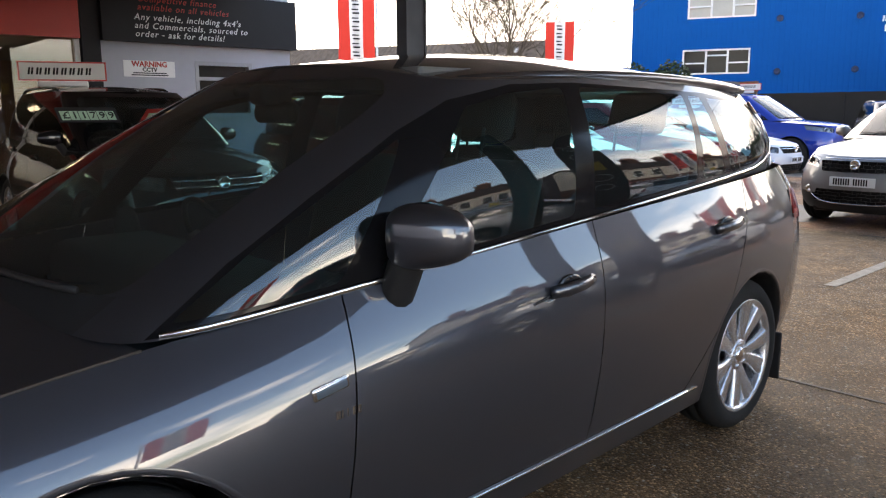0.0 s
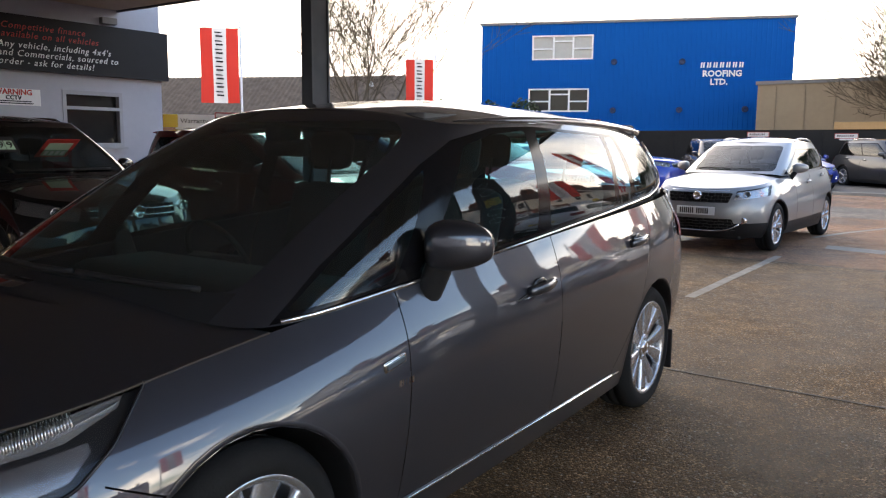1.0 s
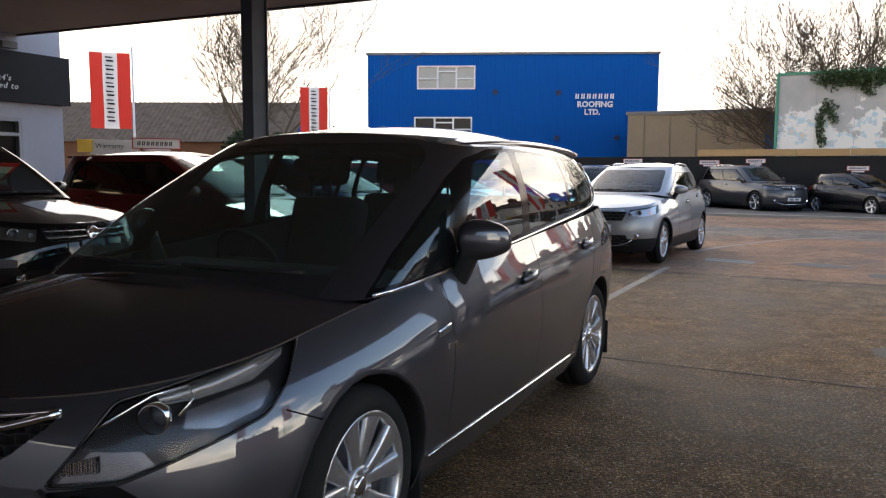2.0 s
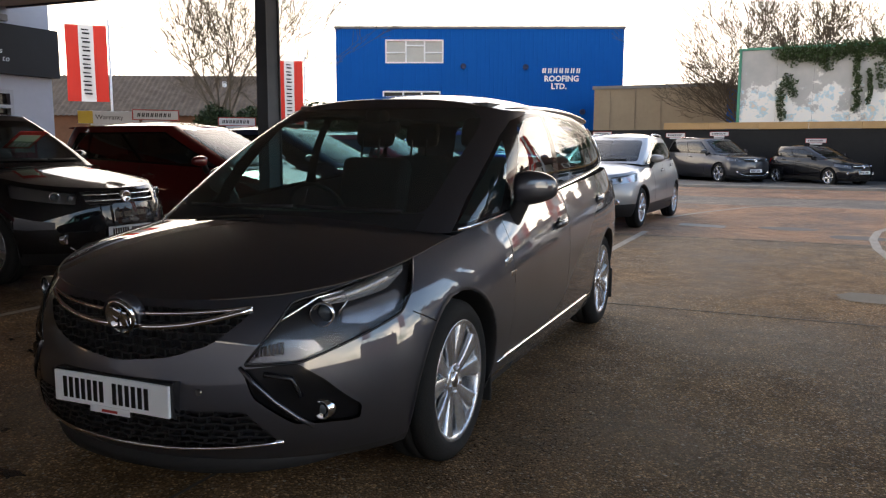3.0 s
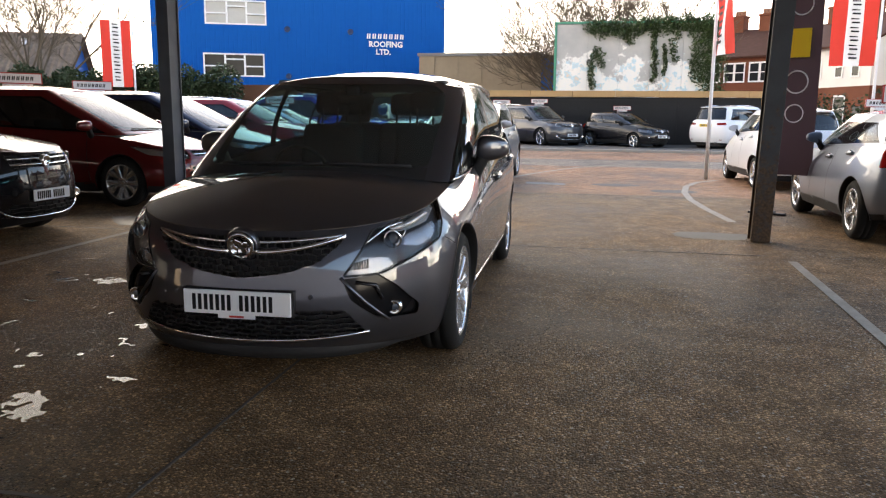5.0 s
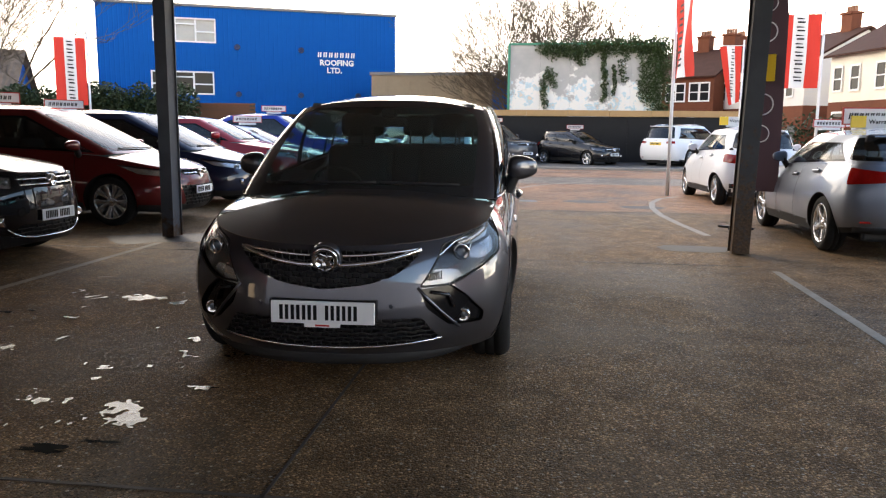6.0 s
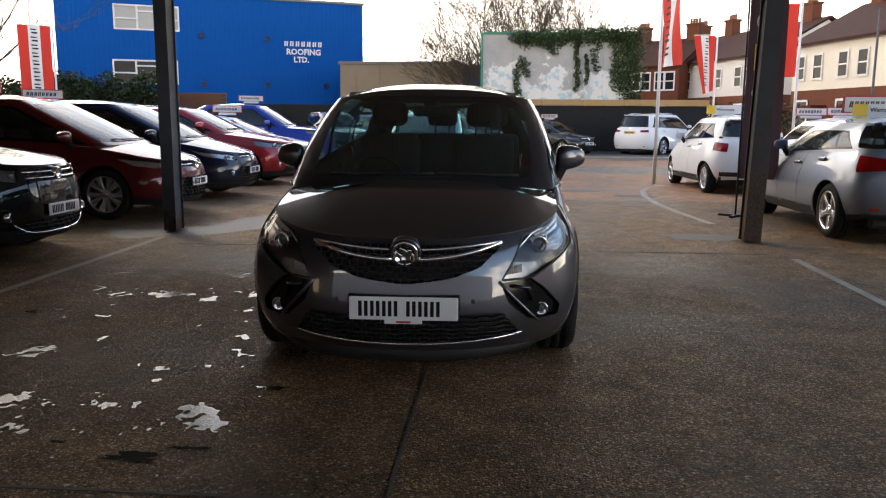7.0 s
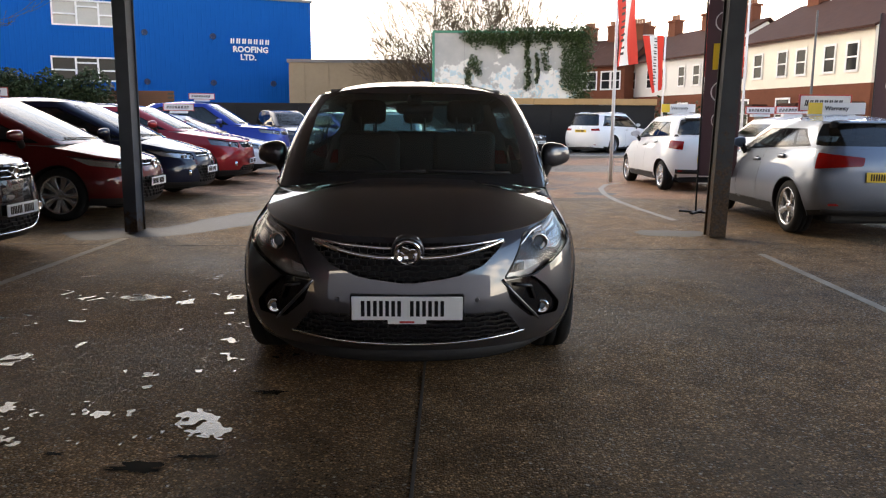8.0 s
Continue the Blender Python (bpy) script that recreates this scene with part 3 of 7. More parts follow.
def wheel_meshes(R, rim, width, spokes, twin, key):
    """Meshes of a tyre, an alloy rim with its spokes, a hub cap and a brake disc, with the outer face towards +x."""
    if key in WHEELS:
        return WHEELS[key]
    h = width / 2
    bm = bmesh.new()
    lathe_bm(bm, [(rim - 0.004, h - 0.012), (rim + 0.012, h - 0.002), (rim + 0.35 * (R - rim), h + 0.006), (R - 0.03, h), (R - 0.008, h - 0.022), (R, h - 0.045), (R, h * 0.3),
                  (R - 0.008, h * 0.28), (R - 0.008, h * 0.22), (R, h * 0.2), (R, -h * 0.2), (R - 0.008, -h * 0.22), (R - 0.008, -h * 0.28), (R, -h * 0.3),
                  (R, -h + 0.045), (R - 0.008, -h + 0.02), (R - 0.04, -h), (rim, -h + 0.01)], 56)
    tyre = bpy.data.meshes.new("tyre")
    bm.to_mesh(tyre)
    tyre.materials.append(RUBBER)
    bm.free()
    bm = bmesh.new()
    lathe_bm(bm, [(rim + 0.006, h - 0.004), (rim + 0.001, h - 0.001), (rim - 0.014, h - 0.012), (rim - 0.02, h - 0.03), (rim - 0.026, 0.0), (rim - 0.012, -h + 0.015)], 56)
    n = spokes * (2 if twin else 1)
    for k in range(n):
        a0 = 2 * math.pi * (k // 2 if twin else k) / spokes
        sg = (1 if k % 2 else -1) if twin else 0
        a_in, a_out = a0 + sg * 0.20, a0 + sg * (0.30 if spokes == 5 else 0.2)
        w_in, w_out = (0.022, 0.046) if twin else (0.03, 0.045)
        rows = []
        for i in range(6):
            t = i / 5
            r = 0.045 + (rim - 0.010 - 0.045) * t
            a = a_in + (a_out - a_in) * t
            w = w_in + (w_out - w_in) * t ** 1.5
            x = h - 0.035 + 0.022 * t ** 0.7
            c, s = math.cos(a), math.sin(a)
            row = []
            for u, dx in ((-1, -0.022), (-1, -0.004), (-0.55, 0.003), (0, -0.001), (0.55, 0.003), (1, -0.004), (1, -0.022)):
                row.append(bm.verts.new((x + dx, r * c - u * w * s, r * s + u * w * c)))
            rows.append(row)
        for r0, r1 in zip(rows, rows[1:]):
            for j in range(6):
                bm.faces.new((r0[j], r0[j + 1], r1[j + 1], r1[j]))
    lathe_bm(bm, [(0.072, h - 0.06), (0.070, h - 0.03), (0.058, h - 0.024), (0.035, h - 0.027)], 32)
    for k in range(5):
        a = 2 * math.pi * (k + 0.5) / 5
        bmesh.ops.create_cone(bm, cap_ends=True, segments=8, radius1=0.010, radius2=0.009, depth=0.016, matrix=pose(h - 0.026, 0.052 * math.cos(a), 0.052 * math.sin(a), 0, 90, 0))
    bmesh.ops.recalc_face_normals(bm, faces=bm.faces)
    rimm = bpy.data.meshes.new("rim")
    bm.to_mesh(rimm)
    rimm.materials.append(ALLOY)
    bm.free()
    bm = bmesh.new()
    rr = lathe_bm(bm, [(0.036, h - 0.03), (0.033, h - 0.02), (0.026, h - 0.016), (0.001, h - 0.015)], 24)
    cap = bpy.data.meshes.new("hub_cap")
    bm.to_mesh(cap)
    cap.materials.append(CHROME)
    bm.free()
    bm = bmesh.new()
    lathe_bm(bm, [(0.15, 0.012), (0.15, -0.012), (0.05, -0.012), (0.05, 0.02), (0.15, 0.012)], 40)
    bmesh.ops.create_cone(bm, cap_ends=True, segments=40, radius1=rim - 0.02, radius2=rim - 0.02, depth=0.02, matrix=pose(-0.05, 0, 0, 0, 90, 0))
    disc = bpy.data.meshes.new("brake_disc")
    bm.to_mesh(disc)
    disc.materials.append(DISC)
    bm.free()
    for me in (tyre, rimm, cap, disc):
        me.polygons.foreach_set("use_smooth", [True] * len(me.polygons))
    WHEELS[key] = (tyre, rimm, cap, disc)
    return WHEELS[key]


def add_wheel(car, x, y, R, meshes, sign, turn):
    w = new("wheel")
    w.parent = car
    w.matrix_local = pose(x * sign, y, R, 0, 0, 0 if sign > 0 else 180) @ pose(0, 0, 0, turn, 0, 0)
    for me in meshes:
        p = new(me.name.split(".")[0], me)
        p.parent = w
    return w


SEAT = {}


def seat_meshes():
    if SEAT:
        return SEAT
    for name, parts in (("seat", ((-0.24, 0.24, -0.25, 0.27, 0.42, 0.60, 0.06, 0),)), ("backrest", ((-0.24, 0.24, 0.0, 0.14, 0.0, 0.58, 0.055, -16),)),
                        ("headrest", ((-0.135, 0.135, 0.0, 0.10, 0.63, 0.82, 0.05, -12),))):
        bm = bmesh.new()
        for x0, x1, y0, y1, z0, z1, b, tilt in parts:
            box_bm(bm, x0, x1, y0, y1, z0, z1, b, pose(0, 0, 0) if name == "seat" else pose(0, 0.20, 0.56, tilt, 0, 0))
        if name == "headrest":
            for x in (-0.06, 0.06):
                bmesh.ops.create_cone(bm, cap_ends=True, segments=8, radius1=0.007, radius2=0.007, depth=0.12, matrix=pose(x, 0.32, 1.16, -12, 0, 0))
        me = bpy.data.meshes.new(name)
        bm.to_mesh(me)
        bm.free()
        me.polygons.foreach_set("use_smooth", [True] * len(me.polygons))
        me.materials.append(SEAT_CLOTH)
        SEAT[name] = me
    return SEAT


PLATE_BARS = {}


def plate_part(car, y, z, yellow, tilt, sign, chars=7):
    """A number plate with its characters as plain bars; sign -1 faces the nose."""
    p = box("number_plate", -0.26, 0.26, -0.006, 0.006, -0.056, 0.056, PLATE_YELLOW if yellow else PLATE_WHITE, car, "number plate with dark bars", 0.004)
    p.matrix_local = pose(0, y, z, tilt, 0, 0 if sign < 0 else 180)
    if "bar" not in PLATE_BARS:
        bm = bmesh.new()
        box_bm(bm, 0, 0.017, -0.0085, -0.006, -0.037, 0.037)
        me = bpy.data.meshes.new("bar")
        bm.to_mesh(me)
        bm.free()
        me.materials.append(GLOSS_BLACK)
        PLATE_BARS["bar"] = me
    x = -0.215
    for i in range(chars):
        for dx in (0.0, 0.028) if i != 2 else (0.0,):
            q = new("bar", PLATE_BARS["bar"])
            q.parent = p
            q.matrix_local = pose(x + dx, 0, 0)
        x += (0.057 if i != 2 else 0.028) + (0.03 if i == 3 else 0)
    return p


def on_side(tree, y, z, sign=1):
    hit = tree.ray_cast(Vector((3 * sign, y, z)), Vector((-sign, 0, 0)))
    return hit[0] if hit[0] is not None else Vector((0.85 * sign, y, z))


def on_front(tree, x, z):
    hit = tree.ray_cast(Vector((x, -4, z)), Vector((0, 1, 0)))
    return hit[0] if hit[0] is not None else Vector((x, -0.8, z))


def on_rear(tree, x, z):
    hit = tree.ray_cast(Vector((x, 9, z)), Vector((0, -1, 0)))
    return hit[0] if hit[0] is not None else Vector((x, 3.6, z))


def mirror_part(car, base, tip, mats, sign, size=1.0):
    """A door mirror: a tapering shell on a stalk."""
    m = new("door_mirror")
    m.parent = car
    m.matrix_local = pose(base[0] * sign, base[1], base[2])
    bm = bmesh.new()
    bmesh.ops.create_uvsphere(bm, u_segments=20, v_segments=12, radius=1)
    L = tip[0] - base[0]
    for v in bm.verts:
        x, y, z = v.co
        x = math.copysign(abs(x) ** 0.85, x)
        u = min(1.0, max(0.0, (x + 1) / 2))
        hh = ((0.078 - 0.020 * u ** 1.6) if z > 0 else (0.082 - 0.040 * u ** 1.3)) * size
        yy = math.copysign(abs(y) ** 0.85, y) * 0.085 * size * (1 - 0.45 * u)
        if yy > 0.025:
            yy = 0.025 + (yy - 0.025) * 0.1
        zz = math.copysign(abs(z) ** 0.55, z) * hh
        v.co = Vector((sign * (0.015 + u * (L - 0.015)), yy + 0.055 * u, tip[2] - base[2] + zz + 0.006 - 0.006 * u))
    if sign < 0:
        bmesh.ops.reverse_faces(bm, faces=bm.faces)
    part("mirror_shell", bm, mats[0], m, smooth=True)
    bm = bmesh.new()
    sweep_bm(bm, [(sign * (-0.01 + 0.085 * i / 6), 0.0, -0.045 + (tip[2] - base[2] + 0.03) * i / 6) for i in range(7)], [(a * 1.25 * size, b * size) for a, b in circle(0.036, 12)])
    part("mirror_stalk", bm, mats[1], m, smooth=True)
    return m


def build_car(c, m, mat, label, group="", name="car", detail=True):
    car = empty(name, m, label, "car", group)
    wall = loft_wall(c)
    side, roof = loft_house(c)
    wb, R = c["wheelbase"], c["wheel_r"]
    y_tail = wb + c["rear"]
    low = bmesh.new()
    add_grid(low, wall)
    bmesh.ops.remove_doubles(low, verts=low.verts, dist=1e-4)
    bmesh.ops.recalc_face_normals(low, faces=low.faces)
    hood = bmesh.new()
    add_grid(hood, loft_bonnet(c, wall))
    bmesh.ops.remove_doubles(hood, verts=hood.verts, dist=1e-4)
    bmesh.ops.recalc_face_normals(hood, faces=hood.faces)
    if sum(f.normal.z for f in hood.faces) < 0:
        bmesh.ops.reverse_faces(hood, faces=hood.faces)
    top = bmesh.new()
    add_grid(top, side)
    bmesh.ops.remove_doubles(top, verts=top.verts, dist=1e-4)
    bmesh.ops.recalc_face_normals(top, faces=top.faces)
    cap = bmesh.new()
    add_grid(cap, roof)
    bmesh.ops.remove_doubles(cap, verts=cap.verts, dist=1e-4)
    bmesh.ops.recalc_face_normals(cap, faces=cap.faces)
    if sum(f.normal.z for f in cap.faces) < 0:
        bmesh.ops.reverse_faces(cap, faces=cap.faces)
    for b in (low, top):
        far = max(b.faces, key=lambda f: f.calc_center_median().x)
        if far.normal.x < 0:
            bmesh.ops.reverse_faces(b, faces=b.faces)
        b.normal_update()
    tree = BVHTree.FromBMesh(low)
    tree_top = BVHTree.FromBMesh(top)
    src_low, src_top = surface(low), surface(top)
    tinted = c.get("glass", CAR_GLASS_DARK)

    # greenhouse openings
    for s in (1, -1):
        right = lambda f, s=s: f.calc_center_median().x * s > 0.3
        fs = cut(top, c["dlo"], SIDE, right)
        for f in fs:
            f.material_index = 1
        for win in c["windows"]:
            fs = cut(top, B_round(win, c.get("win_r", 0.03)), SIDE, right)
            lend_normals(take(top, fs, "side_window", tinted, car, "tinted side glass"), src_top)
    if "frit" in c:
        for f in cut(top, c["frit"], FRONT, lambda f: f.normal.y < -0.15 and f.calc_center_median().y < wb * 0.6):
            f.material_index = 2
    if "screen" in c:
        fs = cut(top, B_round(c["screen"], 0.06), FRONT, lambda f: f.normal.y < -0.25 and f.calc_center_median().y < wb * 0.6)
        lend_normals(take(top, fs, "windscreen", c.get("screen_glass", FLEET_GLASS), car, "clear windscreen"), src_top)
    if "rear_screen" in c:
        fs = cut(top, B_round(c["rear_screen"], 0.06), FRONT, lambda f: f.normal.y > 0.3 and f.calc_center_median().y > wb * 0.7)
        lend_normals(take(top, fs, "rear_window", tinted, car, "tinted rear glass"), src_top)
    lend_normals(part("upper_body", top, [c.get("roof_paint", mat), PILLAR_BLACK, BLACK_PLASTIC], car, smooth=True), src_top)
    part("roof", cap, c.get("roof_mat", c.get("roof_paint", mat)), car, smooth=True)
    part("bonnet", hood, mat, car, smooth=True)

    # lower body openings
    for y in (0, wb):
        ar = R + c.get("arch", 0.035)
        ring = [(y + ar * math.cos(2 * math.pi * i / 28), R + 0.005 + ar * math.sin(2 * math.pi * i / 28)) for i in range(28)]
        for s in (1, -1):
            fs = cut(low, ring, SIDE, lambda f, s=s: f.calc_center_median().x * s > 0.45)
            bmesh.ops.delete(low, geom=fs, context="FACES")
            # lip and liner of the wheel arch
            bm = bmesh.new()
            rows = []
            for i in range(25):
                a = radians(-12 + 204 * i / 24)
                py, pz = y + ar * math.cos(a), R + 0.005 + ar * math.sin(a)
                x = on_side(tree, py, max(pz, lerp_table(c["z_bottom"], py) + 0.02), s).x
                if abs(x) < 0.6:
                    x = 0.8 * s
                rows.append([bm.verts.new((x + s * dx, y + (ar + dr) * math.cos(a), R + 0.005 + (ar + dr) * math.sin(a))) for dx, dr in ((0.001, 0.016), (0.004, 0.006), (0.0, 0.0), (-0.03, 0.004), (-0.25, 0.01))]
                            + [bm.verts.new((s * 0.35, y + (ar + 0.01) * math.cos(a), R + 0.005 + (ar + 0.01) * math.sin(a)))])
            for r0, r1 in zip(rows, rows[1:]):
                for j in range(5):
                    q = (r0[j], r0[j + 1], r1[j + 1], r1[j])
                    f = bm.faces.new(q)
                    f.material_index = 0 if j < 2 else 1
            part("wheel_arch", bm, [c.get("arch_mat", mat), BLACK_PLASTIC], car, smooth=True)
    sides = lambda s: (lambda f: f.calc_center_median().x * s > 0.45)
    for s in (1, -1):
        for line in c.get("seams", ()):
            strip(low, line, SIDE, sides(s), c.get("gap", 0.006))
    front = lambda f: f.normal.y < -0.12 and f.calc_center_median().y < 0.1
    diag = {1: (Vector((0.70711, 0.70711, 0)), Vector((0, 0, 1))), -1: (Vector((-0.70711, 0.70711, 0)), Vector((0, 0, 1)))}
    lamps = []
    for s in (1, -1):
        if "lamp" in c:
            on_lamp = lambda f, s=s: f.calc_center_median().x * s > 0.2 and f.calc_center_median().y < 0.2 and f.calc_center_median().z > c["lamp_min"]
            for poly, tone_ in c.get("lamp_wedges", ()):
                for f in cut(low, poly, diag[s], on_lamp):
                    f.material_index = tone_
            fs = cut(low, B_round(c["lamp"], 0.02), diag[s], on_lamp)
            vv, ff, tone, key = [], [], [], {}
            for f in fs:
                q = []
                for v in f.verts:
                    if v not in key:
                        key[v] = len(vv)
                        vv.append(v.co - v.normal * 0.026)
                    q.append(key[v])
                ff.append(q)
                tone.append(f.material_index)
            lamp = lend_normals(take(low, fs, "headlight", LAMP_GLASS, car, "clear headlight cover"), src_low)
            lend_normals(mesh_from("reflector", vv, ff, [c.get("lamp_back", LAMP_DARK), LAMP_SILVER, LAMP_GREY], lamp, idx=tone, smooth=True), src_low)
            lamps.append(lamp)
            px, pz = c["bulb"]
            p = on_front(tree, px * s, pz) + Vector((-0.006 * s, 0.020, 0))
            bm = bmesh.new()
            lathe_bm(bm, [(k_ * c.get("bulb_r", 1), d_) for k_, d_ in ((0.034, 0.0), (0.040, -0.006), (0.044, 0.0), (0.044, 0.03), (0.040, 0.03))], 28)
            bmesh.ops.transform(bm, matrix=Matrix.Translation(p) @ pose(0, 0, 0, 0, 0, -90 + 18 * s) @ pose(0, 0, 0), verts=bm.verts)
            part("bezel", bm, CHROME, lamp, smooth=True)
            bm = bmesh.new()
            bmesh.ops.create_uvsphere(bm, u_segments=18, v_segments=10, radius=0.035 * c.get("bulb_r", 1))
            bmesh.ops.transform(bm, matrix=Matrix.Translation(p + Vector((0, 0.014, 0))) @ Matrix.Diagonal((1, 0.7, 1, 1)), verts=bm.verts)
            part("lens", bm, LENS, lamp, smooth=True)
    for poly, axes, depth, matname in c.get("grilles", ()):
        fs = cut(low, B_round(poly, 0.025), axes, front)
        vv, ff = [], []
        for f in fs:
            ff.append(list(range(len(vv), len(vv) + len(f.verts))))
            vv.extend([v.co + Vector((0, depth, 0)) for v in f.verts])
        bmesh.ops.delete(low, geom=fs, context="FACES")
        g = mesh_from("grille", vv, ff, BLACK_PLASTIC, car)
        tagged(g, "black mesh grille")
        z0, z1 = min(p[1] for p in poly), max(p[1] for p in poly)
        x0, x1 = min(p[0] for p in poly), max(p[0] for p in poly)
        ncx = c.get("grille_cols", 16)
        bm = bmesh.new()
        nrow = max(2, round((z1 - z0) / c.get("grille_pitch", 0.032)))
        inside = lambda x, z: all((q[0] - p[0]) * (z - p[1]) - (q[1] - p[1]) * (x - p[0]) > -0.004 for p, q in zip(poly, poly[1:] + poly[:1]))
        for k in range(nrow + 1):
            z = z0 + (z1 - z0) * k / nrow
            run = []
            for i in range(41):
                x = x0 + (x1 - x0) * i / 40
                zz = z + 0.004 * math.cos(math.pi * ncx * i / 40)
                if inside(x, zz):
                    p = on_front(tree, x, zz)
                    run.append((x, p.y + 0.018, zz))
            if len(run) > 3:
                sweep_bm(bm, run, [(-0.010, -0.003), (0.010, -0.0025), (0.010, 0.0025), (-0.010, 0.003)])
            if k < nrow:
                for i in range(ncx):
                    x = x0 + (x1 - x0) * (i + 0.5 + 0.5 * (k % 2)) / ncx
                    z2 = z + (z1 - z0) / nrow
                    if inside(x, z) and inside(x, z2):
                        p = on_front(tree, x, (z + z2) / 2)
                        box_bm(bm, x - 0.003, x + 0.003, p.y + 0.010, p.y + 0.028, z, z2)
        part("grille_mesh", bm, GRILLE_BLACK, g)
    for poly, axes in c.get("black_front", ()):
        fs = cut(low, B_round(poly, 0.015), axes, front)
        take(low, fs, "bumper_insert", PILLAR_BLACK, car, "gloss black bumper insert", -0.02)
    for s in (1, -1):
        if "tail_lamp" in c:
            fs = cut(low, B_round(c["tail_lamp"], 0.02), (Vector((0.70711 * s, -0.70711, 0)), Vector((0, 0, 1))), lambda f, s=s: f.calc_center_median().x * s > 0.15 and f.calc_center_median().y > wb + 0.15)
            if fs:
                take(low, fs, "tail_light", RED_LAMP, car, "red tail light", 0.006)
    if c.get("skirt"):
        for f in low.faces:
            if f.calc_center_median().z < c["skirt"]:
                f.material_index = 1
    for seed, nm in c.get("panels", ()):
        for s in (1, -1):
            lend_normals(take(low, island(low, Vector((seed[0] * s, seed[1], seed[2]))), nm, mat, car), src_low)
    lend_normals(part("body", low, [mat, BLACK_PLASTIC], car, smooth=True), src_low)
    # floor pan and cabin
    bm = bmesh.new()
    box_bm(bm, -0.55, 0.55, -c["front"] + 0.22, y_tail - 0.2, 0.17, 0.30, 0.04)
    box_bm(bm, -0.80, 0.80, R + 0.08, wb - R - 0.08, 0.2, 0.34, 0.03)
    part("underbody", bm, BLACK_PLASTIC, car)
    bm = bmesh.new()
    zc = lerp_table(c["z_top"], 0.6)
    box_bm(bm, -0.68, 0.68, c["dash"], c["dash"] + 0.42, zc - 0.35, zc - 0.015, 0.06)
    box_bm(bm, -0.60, 0.60, -0.35, c["dash"] + 0.1, 0.45, zc - 0.14, 0.05)
    part("dashboard", bm, SEAT_CLOTH, car, smooth=True)
    zs = c.get("seat_z", 0.0)
    meshes = seat_meshes()
    for y, xs in c["seats"]:
        for x in xs:
            st = new("seat")
            st.parent = car
            st.matrix_local = pose(x, y, zs)
            for nm in ("seat", "backrest", "headrest"):
                p = new("cushion" if nm == "seat" else nm, meshes[nm])
                p.parent = st
    bm = bmesh.new()
    lathe_bm(bm, [(0.185 + 0.012 * math.cos(a), 0.012 * math.sin(a)) for a in [2 * math.pi * i / 8 for i in range(8)]], 30, closed=True)
    box_bm(bm, -0.02, 0.02, -0.18, 0.18, -0.02, 0.02)
    bmesh.ops.transform(bm, matrix=pose(-0.37, c["dash"] + 0.52, zc - 0.05, 0, 0, 90) @ pose(0, 0, 0, 0, -25, 0), verts=bm.verts)
    part("steering_wheel", bm, BLACK_PLASTIC, car, smooth=True)
    for y in (0, wb):
        for s in (1, -1):
            add_wheel(car, c["half"] - 0.15 - c.get("wheel_in", 0.0), y, R, wheel_meshes(R, c["rim"], 0.215, c["spokes"], c["twin"], (R, c["rim"], c["spokes"], c["twin"])), s, 17 * (y + 1) * s)
    yf = on_front(tree, 0, c["plate_z"]).y
    plate_part(car, yf - 0.010, c["plate_z"], False, c.get("plate_tilt", 0), -1)
    yr = on_rear(tree, 0, c["rear_plate_z"]).y
    plate_part(car, yr + 0.010, c["rear_plate_z"], True, 0, 1)
    for s in (1, -1):
        for y, z in c["handles"]:
            p = on_side(tree, y, z, s)
            h = new("door_handle")
            h.parent = car
            h.matrix_local = Matrix.Translation(p)
            bm = bmesh.new()
            sweep_bm(bm, [(s * (0.010 + 0.016 * math.sin(math.pi * i / 8)), -0.10 + 0.20 * i / 8, 0.012 * i / 8) for i in range(9)], [(a, b * 1.4) for a, b in circle(0.015, 8)])
            part("grip", bm, c.get("handle_mat", mat), h, smooth=True)
            bm = bmesh.new()
            bmesh.ops.create_uvsphere(bm, u_segments=16, v_segments=8, radius=1)
            bmesh.ops.transform(bm, matrix=Matrix.Diagonal((0.007, 0.066, 0.042, 1)), verts=bm.verts)
            part("recess", bm, GLOSS_BLACK, h, smooth=True)
        mb, mt = c["mirror"]
        mirror_part(car, mb, mt, (c.get("mirror_mat", mat), BLACK_PLASTIC), s, c.get("mirror_size", 1.0))
    return car, tree, tree_top, wall, side


